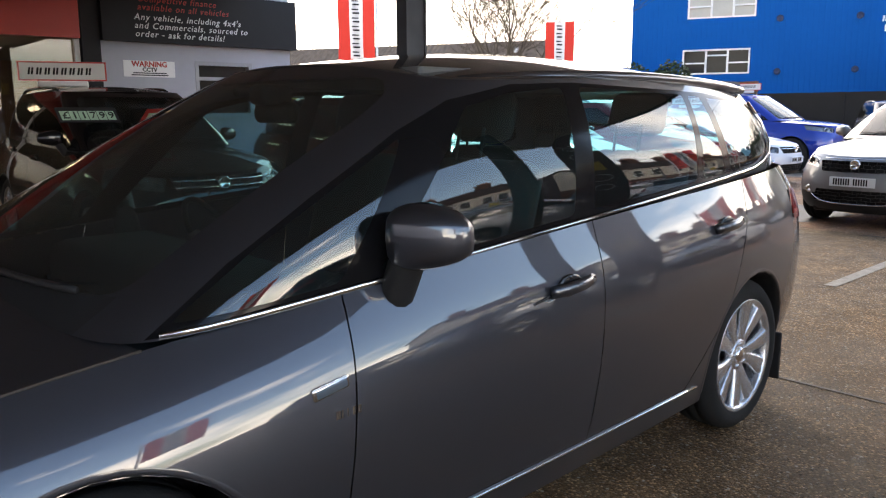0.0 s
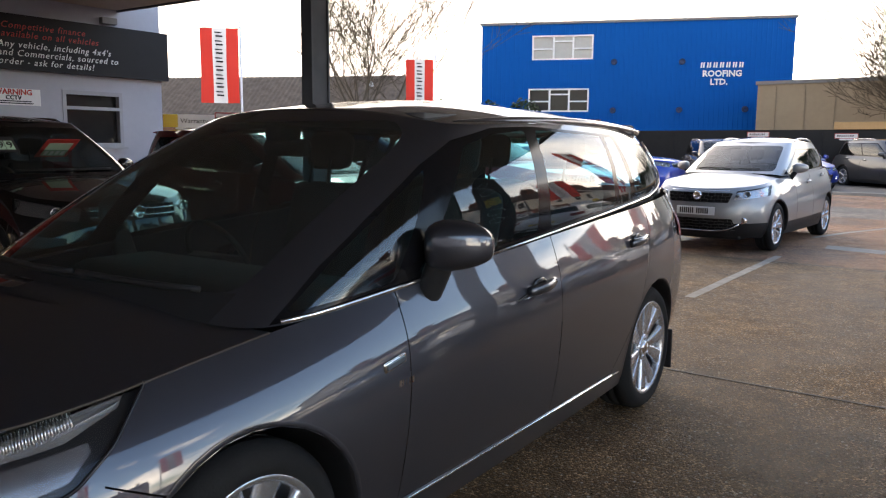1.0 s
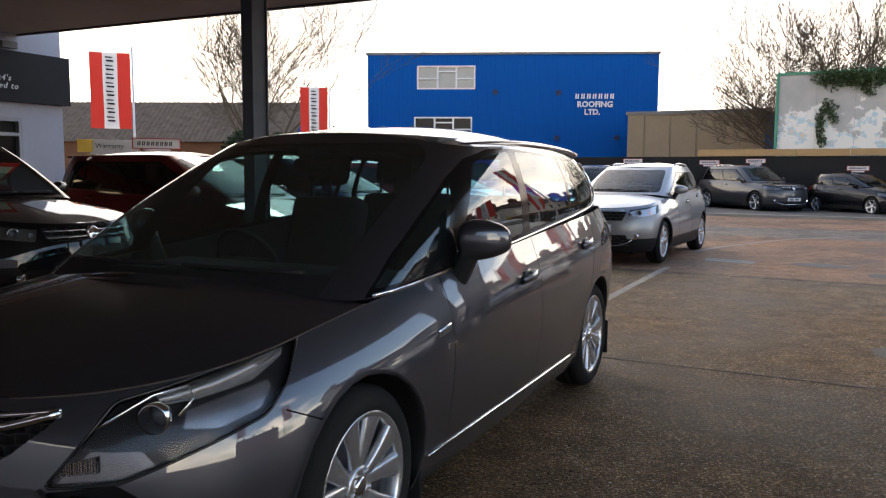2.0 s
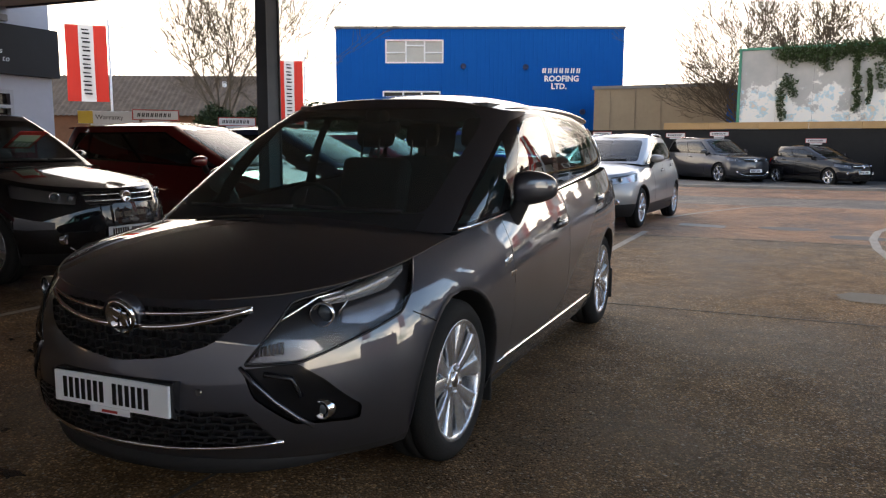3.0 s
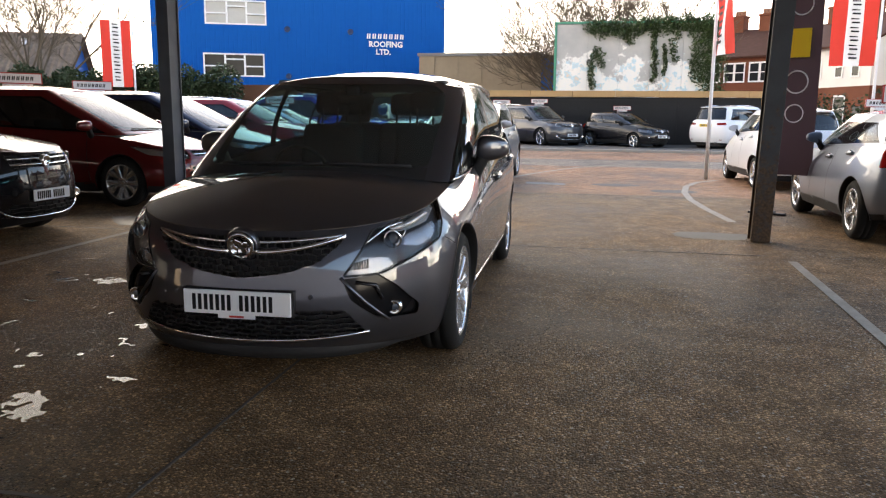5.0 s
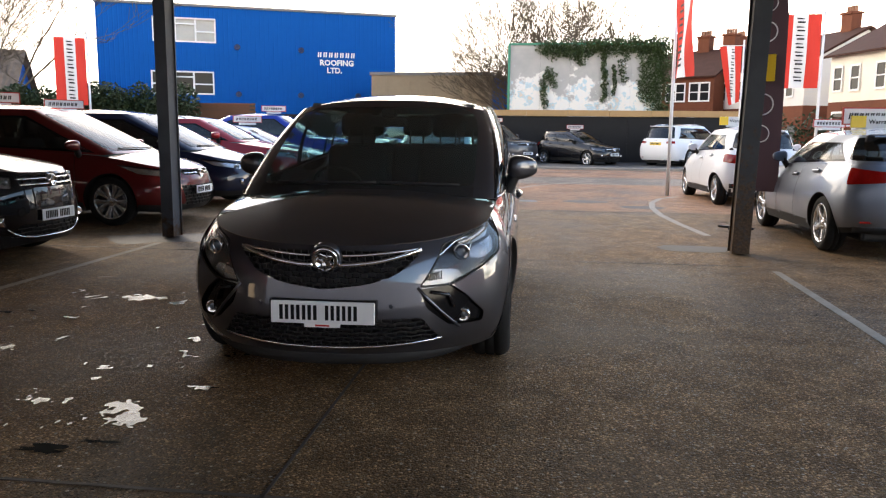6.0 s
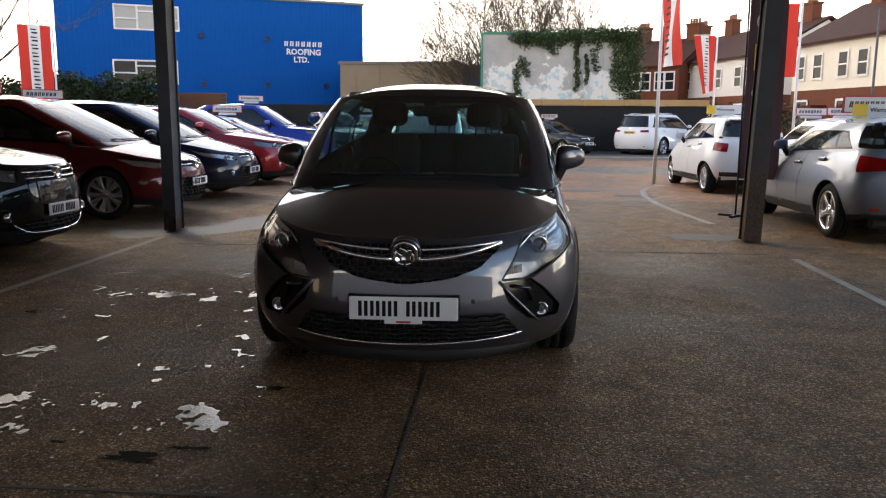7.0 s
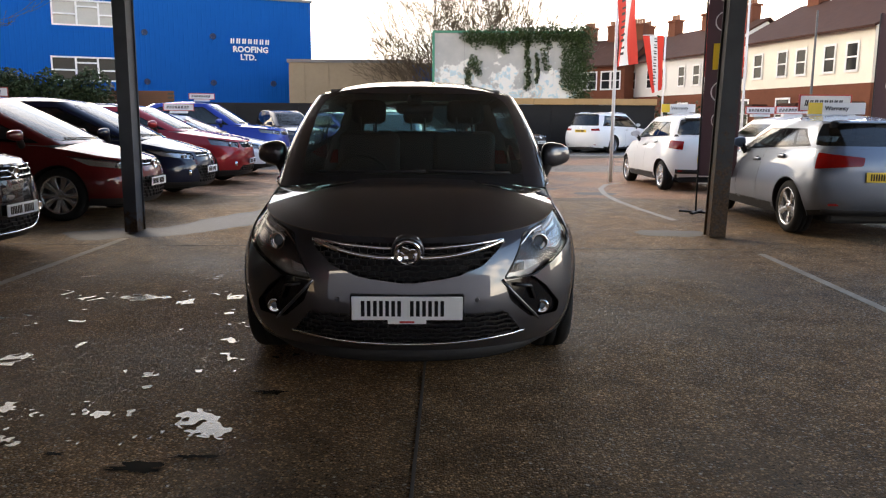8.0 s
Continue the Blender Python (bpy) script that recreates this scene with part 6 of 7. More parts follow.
for i, (x, y, rx, ry) in enumerate(((-0.98, -1.74, 0.10, 0.036), (-0.82, -1.63, 0.07, 0.018), (-1.36, -1.62, 0.04, 0.012))):
    structure(sheet("puddle", blob(x, y, rx, ry, 60 + i, 48, 0.7), 0.0045, OIL), "small dark oily puddle on the concrete", "puddle")

# canopy over the forecourt
FALL = pose(-11.54, 0, 3.86, 0, 0.7, 0)
# its reach behind the camera is unseen, set to shape light and reflections
canopy = structure(box("ceiling", 0, 16.24, -11.5, 7.25, 0, 0.24, CANOPY, None, "", 0.01, FALL), "dark boarded soffit of the forecourt canopy", "canopy")
structure(box("trim", 0, 16.27, 7.253, 7.30, -0.03, 0.34, STEEL, None, "", 0, FALL), "dark metal edge strip of the canopy", "trim")
for x, y, wide, deep, lean_, post_mat, post_label in ((-3.505, 4.54, 0.15, 0.25, 0.0, STEEL_RUST, "blue-grey steel canopy post with rust at its foot"),
                                                       (3.28, 4.48, 0.19, 0.21, 1.5, STEEL_RUSTY, "dark steel canopy post leaning slightly, with rust creeping up")):
    post = empty("post", pose(x, y, 0, 0, lean_, 0), post_label, "post", "canopy posts")
    z_top = 3.858 - 0.0122 * (x + 11.54) - 0.006
    bm = bmesh.new()
    for e in (-1, 1):
        box_bm(bm, -wide / 2, wide / 2, e * (deep / 2 - 0.010) - 0.010, e * (deep / 2 - 0.010) + 0.010, 0.012, z_top, 0.003)
    box_bm(bm, -wide / 2 + 0.02, wide / 2 - 0.02, -deep / 2 + 0.021, deep / 2 - 0.021, 0.012, z_top)
    part("column", bm, post_mat, post)

# blue clad works
BW, BH = 19.95, 9.45
blue = empty("building", pose(-28.0, 44.2, 0, 0, 0, math.degrees(math.atan2(8.0, 18.25))), "blue metal-clad works with white window frames", "building")
wins = ((3.45, 7.50, 7.11, 8.72), (3.25, 7.30, 3.67, 5.22))
bands = ((0, 3.67), (3.67, 5.22), (5.22, 7.11), (7.11, 8.72), (8.72, BH))
for k, (z0, z1) in enumerate(bands):
    spans = [(0, BW)] if k in (0, 2, 4) else [(0, wins[1 if k == 1 else 0][0]), (wins[1 if k == 1 else 0][1], BW)]
    for x0, x1 in spans:
        box("wall_panel", x0, x1, 0, 0.25, z0, z1, BLUE_CLAD, blue)
# side and back walls in the shaded copy of the cladding blue
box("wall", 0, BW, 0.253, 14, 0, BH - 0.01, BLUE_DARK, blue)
nr = 66
for i in range(nr):
    x = 0.15 + (BW - 0.3) * i / (nr - 1)
    segs = [(0.3, BH - 0.05)]
    for w0, w1, z0, z1 in wins:
        if w0 - 0.05 < x < w1 + 0.05:
            segs = [q for a, b in segs for q in ((a, min(b, z0 - 0.05)), (max(a, z1 + 0.05), b)) if q[1] - q[0] > 0.05]
    for a, b in segs:
        bm = bmesh.new()
        vs = [bm.verts.new(v) for v in ((x - 0.05, 0, a), (x - 0.025, -0.012, a), (x + 0.025, -0.012, a), (x + 0.05, 0, a), (x - 0.05, 0, b), (x - 0.025, -0.012, b), (x + 0.025, -0.012, b), (x + 0.05, 0, b))]
        for q in ((0, 1, 5, 4), (1, 2, 6, 5), (2, 3, 7, 6)):
            bm.faces.new([vs[j] for j in q])
        part("rib", bm, BLUE_CLAD, blue)
box("parapet_cap", -0.1, BW + 0.1, -0.12, 0.3, BH, BH + 0.16, CAP_GREY, blue)
for w0, w1, z0, z1 in wins:
    win = new("window")
    win.parent = blue
    win.matrix_local = pose(w0, 0.02, z0)
    W_, H_ = w1 - w0, z1 - z0
    box("pane", 0.05, W_ - 0.05, 0.10, 0.12, 0.05, H_ - 0.05, BLIND if z0 > 6 else PANE, win)
    for x0, x1, a, b in ((0, W_, 0, 0.10), (0, W_, H_ - 0.10, H_), (0, 0.10, 0.1, H_ - 0.1), (W_ - 0.10, W_, 0.1, H_ - 0.1), (W_ * 0.34, W_ * 0.34 + 0.12, 0.1, H_ - 0.1), (W_ * 0.66, W_ * 0.66 + 0.12, 0.1, H_ - 0.1),
                         (0.1, W_ * 0.34, H_ * 0.42, H_ * 0.42 + 0.09), (W_ * 0.34 + 0.12, W_ * 0.66, H_ * 0.72, H_ * 0.72 + 0.09), (W_ * 0.66 + 0.12, W_ - 0.1, H_ * 0.42, H_ * 0.42 + 0.09)):
        box("window_frame", x0, x1, -0.05, 0.08, a, b, WHITE, win)
for u, z in ((13.2, 6.86), (8.88, 6.91), (13.14, 3.78), (17.2, 3.81), (8.9, 3.75)):
    bm = bmesh.new()
    lathe_bm(bm, [(0.20, 0.0), (0.20, -0.12), (0.15, -0.13), (0.13, -0.05), (0.001, -0.05)], 20)
    bmesh.ops.transform(bm, matrix=pose(u, -0.02, z) @ pose(0, 0, 0, 0, 0, 90), verts=bm.verts)
    part("vent", bm, BLUE_DARK, blue)
bar_marks(7, 2.75, 0.34, WHITE, pose(15.72, -0.04, 6.62), blue, 0.08)
lettering("ROOFING", 0.54, WHITE, pose(14.48, -0.045, 5.90, 90, 0, 0), blue, "white painted letters", 0.02)
lettering("LTD.", 0.52, WHITE, pose(14.98, -0.045, 5.38, 90, 0, 0), blue, "white painted letters", 0.02)

# low brown block and blue hut behind the wall
block = empty("building", pose(0, 0, 0), "low brown rendered building with a flat roof", "building")
box("wall", -9.9, -2.2, 45, 52, 0, 4.85, CONCRETE_BROWN, block)
box("roof", -10.0, -2.1, 44.9, 52.1, 4.85, 5.05, CAP_GREY, block)
for i in range(5):
    box("pilaster", -9.0 + 1.5 * i, -8.9 + 1.5 * i, 44.95, 44.998, 0, 4.84, CONCRETE_BROWN, block)
hut = empty("shed", pose(0, 0, 0), "small blue metal shed behind the wall", "shed")
box("wall", -2.15, 0.6, 44.5, 50, 0, 4.7, BLUE_CLAD, hut)
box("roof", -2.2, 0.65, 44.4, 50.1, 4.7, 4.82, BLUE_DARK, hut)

# black boundary wall with a timber rail
structure(box("wall_north", -30, 9.5, 31.5, 31.7, 0, 2.08, BLACK_WALL), "black painted boundary wall behind parked cars", "wall")
for i in range(7):
    structure(box("rail", -3.45 + 1.86 * i, -3.45 + 1.86 * (i + 1) - 0.012, 31.40, 31.78, 2.085 + 0.01 * (i % 2), 2.36, TIMBER, None, "", 0.01), "new timber rail on the black wall", "timber rail")
for i in range(14):
    structure(box("trim", -30 + 2.9 * i, -29.93 + 2.9 * i, 31.47, 31.498, 0.06, 2.07, BLACK_WALL), "black panel joint on the boundary wall", "trim")

# derelict hoarding overgrown with ivy
board = empty("billboard", pose(0, 0, 0), "derelict pale hoarding with peeling paper under ivy", "billboard")
for i in range(5):
    box("panel", -0.55 + 1.38 * i, -0.55 + 1.38 * (i + 1) - 0.008, 32.45 + 0.004 * (i % 2), 32.55, 2.0, 5.32, PEELING, board)
box("backing", -0.54, 6.33, 32.552, 32.59, 2.0, 5.31, CAP_GREY, board)
box("frame", -0.66, -0.555, 32.38, 32.6, 0, 5.42, GREEN_TRIM, board)
box("frame", -0.553, 6.35, 32.38, 32.6, 5.33, 5.42, GREEN_TRIM, board)
for x in (0.9, 3.6, 6.1):
    box("prop", x, x + 0.14, 32.6, 32.8, 0, 5.2, TIMBER, board)


def leaf_mass(name, centres, mat, parent, size, seed, label=""):
    """Many small leaves scattered round centres (x, y, z, rx, ry, rz, count)."""
    rnd = random.Random(seed)
    vs, fs = [], []
    for cx, cy, cz, rx, ry, rz, cnt in centres:
        for _ in range(cnt):
            while True:
                a, b, c = rnd.uniform(-1, 1), rnd.uniform(-1, 1), rnd.uniform(-1, 1)
                if a * a + b * b + c * c < 1:
                    break
            p = Vector((cx + a * rx, cy + b * ry, cz + c * rz))
            s = size * rnd.uniform(0.6, 1.3)
            m = Euler((rnd.uniform(-1, 1.4), rnd.uniform(-0.9, 0.9), rnd.uniform(0, 6.28))).to_matrix()
            k = len(vs)
            for q in ((0, -s, 0), (s * 0.62, -s * 0.1, s * 0.12), (0, s, 0), (-s * 0.62, -s * 0.1, s * 0.12)):
                vs.append(p + m @ Vector(q))
            fs.append((k, k + 1, k + 2, k + 3))
    ob = mesh_from(name, vs, fs, mat, parent)
    return tagged(ob, label, kind="stuff")


rr = random.Random(4)
ivy = []
for i in range(34):
    x = 0.9 + 5.6 * i / 33
    ivy.append((x, 32.35, 5.25 - rr.uniform(0, 0.25) + (0.15 if x > 3 else 0), 0.38, 0.28, 0.28 + 0.26 * rr.random(), 190))
for x, z0, z1, w, n in ((1.05, 2.6, 4.0, 0.18, 9), (1.35, 3.5, 4.2, 0.22, 4), (3.75, 2.9, 5.0, 0.14, 12), (2.6, 4.5, 5.1, 0.2, 5), (4.6, 3.8, 5.0, 0.2, 6), (5.8, 2.9, 5.2, 0.40, 18), (6.1, 2.1, 5.2, 0.42, 30), (6.4, 2.1, 5.2, 0.36, 30), (5.4, 3.4, 5.1, 0.25, 7), (4.2, 3.2, 4.3, 0.1, 6)):
    for k in range(n):
        ivy.append((x + rr.uniform(-w, w) * 0.6, 32.37, z0 + (z1 - z0) * k / max(1, n - 1), w, 0.12, 0.18, 58))
leaf_mass("ivy", ivy, IVY, board, 0.055, 5, "dark green ivy leaves")


def tube(vs, fs, p, q, r0, r1, n=5):
    d = (q - p)
    if d.length < 1e-5:
        return
    d.normalize()
    a = d.orthogonal().normalized()
    b = d.cross(a)
    k = len(vs)
    for c, r in ((p, r0), (q, r1)):
        for i in range(n):
            t = 2 * math.pi * i / n
            vs.append(c + (a * math.cos(t) + b * math.sin(t)) * r)
    for i in range(n):
        fs.append((k + i, k + (i + 1) % n, k + n + (i + 1) % n, k + n + i))


def bare_tree(x, y, height, seed, spread=0.5, label="bare winter tree with many thin twigs", trunks=3, mat=None, lean=0.30):
    rnd = random.Random(seed)
    tree = empty("tree", pose(x, y, 0), label, "tree")
    tv, tf, cv, cf = [], [], [], []

    def grow(p, d, length, r, depth):
        segs = 4
        for i in range(segs):
            d2 = (d + Vector((rnd.uniform(-1, 1), rnd.uniform(-1, 1), rnd.uniform(-0.3, 0.5))) * 0.14).normalized()
            q = p + d2 * length / segs
            r2 = max(r * (0.90 if i < segs - 1 else 0.8), 0.009)
            if depth < 2:
                tube(tv, tf, p, q, r, r2, 7)
            else:
                tube(cv, cf, p, q, r, r2, 4 if depth < 4 else 3)
            p, d, r = q, d2, r2
            if 0 < depth < 5 and rnd.random() < (0.9 if depth < 3 else 0.62):
                side = (d + Vector((rnd.uniform(-1, 1), rnd.uniform(-1, 1), rnd.uniform(-0.35, 0.6))) * (0.65 + spread)).normalized()
                grow(p, side, length * rnd.uniform(0.45, 0.72), max(r * 0.45, 0.009), depth + 1 if depth < 3 else depth + 2)
        if depth < 5:
            for _ in range(2):
                nd = (d + Vector((rnd.uniform(-1, 1), rnd.uniform(-1, 1), rnd.uniform(0, 0.6))) * spread).normalized()
                grow(p, nd, length * (1.5 if depth == 0 else 1) * rnd.uniform(0.62, 0.85), max(r * 0.66, 0.009), depth + 1)

    for k in range(trunks):
        a = 2 * math.pi * k / trunks + rnd.random()
        grow(Vector((0.15 * math.cos(a), 0.15 * math.sin(a), -0.05)), Vector((lean * math.cos(a), lean * math.sin(a), 1)).normalized(), height * 0.21, height * 0.011, 0)
    mesh_from("trunk", tv, tf, mat or BARK, tree, smooth=True)
    tagged(mesh_from("crown", cv, cf, mat or BARK, tree), "leafless twigs", kind="stuff")
    return tree


bare_tree(-22.2, 25.95, 12.6, 11, 0.66, "bare winter tree with pale bark beside the shed", 5, lean=0.24)
bare_tree(1.2, 40.0, 12.5, 23, 0.62, "bare winter tree with fine twigs behind the hoarding", 13, lean=0.80)
bare_tree(5.6, 47.0, 14.0, 37, 0.5, "tall bare tree behind the hoarding", 2, lean=0.15)
bare_tree(-5.5, 62.0, 9.0, 41, 0.5, "distant bare tree behind the brown building", 1, lean=0.0)

# evergreen hedge and brick garden wall
hedge = empty("hedge", pose(0, 0, 0), "dark green evergreen hedge above parked cars", "hedge")
rr = random.Random(9)
leaf_mass("foliage", [(-22.8 + 0.60 * i, 25.2 + rr.uniform(-0.4, 0.4), 1.95 + rr.uniform(-0.25, 0.35), 0.8, 0.7, 1.05, 1500) for i in range(17)], HEDGE, hedge, 0.082, 6, "small dark green leaves")
gw = structure(empty("wall_garden", pose(0, 0, 0), "low red-brown brick garden wall", "wall"), "low red-brown brick garden wall", "wall")
for r in range(32):
    for i in range(8):
        x = -14.4 + 0.45 * i + (0.225 if r % 2 else 0)
        box("brick", x, x + 0.438, 26.2, 26.3, 0.075 * r + 0.004, 0.075 * r + 0.071, BRICK_BROWN, gw)
box("backing", -14.4, -10.6, 26.21, 26.29, 0, 2.39, JOINT, gw)

# long shed with a ribbed brown roof and blue gable
shed = empty("building", pose(0, 0, 0), "long low shed with a weathered brown roof", "building")
ax, ay = Vector((17.6, 8.5, 0)).normalized(), Vector((-8.5, 17.6, 0)).normalized()
E0 = Vector((-29.5, 37.4, 0))


def shed_pt(u, v, z):
    p = E0 + ax * u + ay * v
    return (p.x, p.y, z)


mesh_from("wall", [shed_pt(-60, 0, 0), shed_pt(0, 0, 0), shed_pt(0, 0, 3.4), shed_pt(-60, 0, 3.4), shed_pt(0, 8, 0), shed_pt(0, 8, 3.4), shed_pt(-60, 8, 0), shed_pt(-60, 8, 3.4)],
          [(0, 1, 2, 3), (4, 6, 7, 5)], BRICK_BROWN, shed)
mesh_from("gable", [shed_pt(0.02, 0, 0), shed_pt(0.02, 8, 0), shed_pt(0.02, 8, 3.4), shed_pt(0.02, 4, 6.0), shed_pt(0.02, 0, 3.4)], [(0, 1, 2, 3, 4)], BLUE_CLAD, shed)
vs, fs = [], []
n = 360
for i in range(n + 1):
    u = -60 + 60.4 * i / n
    for v, z in ((-0.4, 3.2), (4.0, 6.0 + 0.05), (8.4, 3.2)):
        vs.append(shed_pt(u, v, z + (0.06 if i % 2 else 0)))
for i in range(n):
    for j in range(2):
        k = 3 * i + j
        fs.append((k, k + 3, k + 4, k + 1))
mesh_from("roof", vs, fs, ROOF_BROWN, shed)
box("vent_pipe", -33.3, -33.1, 38.6, 38.8, 4.6, 5.6, WHITE, shed)

# office of the dealer
office = structure(empty("wall_office", pose(0, 0, 0), "pale grey rendered office front with a dark sign fascia", "office"), "pale grey rendered office front with a dark sign fascia", "office")
X = -11.55
for y0, y1, z0, z1 in ((4.45, 6.13, 0, 6.2), (6.13, 7.29, 0, 1.33), (6.13, 7.29, 2.34, 6.2), (7.29, 8.15, 0, 6.2)):
    box("wall", X - 0.3, X, y0, y1, z0, z1, OFFICE, office)
box("wall", X - 9, X - 0.303, 8.003, 8.15, 0, 6.2, OFFICE, office)
box("wall", X - 9, X - 8.8, -12, 8, 0, 6.2, TIMBER, office)
box("wall", X - 0.3, X, -12, 4.2, 2.75, 6.2, OFFICE, office)
box("pillar", X - 0.25, X + 0.06, 4.15, 4.45, 0, 3.6, SIGN_DARK, office)
box("room_floor", X - 8.8, X - 0.31, -12, 8, 0.0, 0.05, KERB, office)
box("room_ceiling", X - 8.8, X - 0.31, -12, 8, 2.76, 2.85, PALE_BOARD, office)
sign = new("fascia")
sign.parent = office
box("fascia_board", X + 0.003, X + 0.16, 4.46, 8.22, 2.62, 3.53, SIGN_DARK, sign)
for words, y, z, mat in (("Competitive finance", 5.05, 3.31, SIGN_RED), ("available on all vehicles", 5.05, 3.17, SIGN_RED), ("Any vehicle, including 4x4's", 4.98, 3.00, WHITE), ("and Commercials, sourced to", 4.98, 2.86, WHITE), ("order - ask for details!", 4.98, 2.72, WHITE)):
    lettering(words, 0.152, mat, pose(X + 0.165, y + 0.02, z - 0.015, 90, 0, 90), sign, "", 0.0, 0.25, gap=1.16)
tagged(sign, "dark sign fascia with red and white lettering")
ww = new("window")
ww.parent = office
box("pane", X - 0.12, X - 0.10, 6.16, 7.26, 1.36, 2.31, PANE, ww)
for y0, y1, z0, z1 in ((6.13, 7.29, 1.33, 1.40), (6.13, 7.29, 2.27, 2.34), (6.13, 6.20, 1.4, 2.27), (7.22, 7.29, 1.4, 2.27), (6.2, 7.22, 2.00, 2.06)):
    box("window_frame", X - 0.14, X + 0.01, y0, y1, z0, z1, GREY_FRAME, ww)
box("window_sill", X - 0.02, X + 0.06, 6.08, 7.34, 1.29, 1.328, GREY_FRAME, ww)
warn = tagged(box("warning_sign", X + 0.003, X + 0.015, 4.82, 5.74, 2.03, 2.31, WHITE, None, "", 0.004), "white warning sign with red and black lettering", "sign")
lettering("WARNING", 0.13, SIGN_RED, pose(X + 0.018, 5.28, 2.21, 90, 0, 90), warn, "", 0.004, 0, "CENTER")
lettering("CCTV", 0.10, SIGN_DARK, pose(X + 0.018, 5.28, 2.125, 90, 0, 90), warn, "", 0.003, 0, "CENTER")
for k in range(2):
    p = box("bar", X + 0.015, X + 0.018, 4.98 - 0.03 * k, 5.58 + 0.03 * k, 2.09 - 0.035 * k, 2.108 - 0.035 * k, SIGN_DARK, warn)
cam_box = tagged(box("wall_box", X + 0.003, X + 0.12, 6.9, 7.2, 3.58, 3.70, CAP_GREY, None, "", 0.01), "small grey box on the office wall", "box")
# showroom front
show = structure(empty("window_showroom", pose(0, 0, 0), "showroom glazing under a red fascia", "window"), "showroom glazing under a red fascia", "window")
box("pane", X - 0.10, X - 0.08, -11.9, 4.1, 0.1, 2.7, SHOP_GLASS, show)
for i in range(11):
    box("window_frame", X - 0.16, X + 0.0, -11.95 + 1.6 * i, -11.87 + 1.6 * i, 0.05, 2.74, WHITE, show)
box("fascia_board", X + 0.003, X + 0.16, -12, 4.1, 2.62, 3.6, SIGN_RED, show)
for i in range(3):
    lamp = tagged(box("ceiling_light", X - 2.3, X - 1.1, -1.5 + 2.2 * i, -1.25 + 2.2 * i, 2.70, 2.755, TUBE_LIGHT), "lit fluorescent ceiling light in the showroom", "lamp")
    
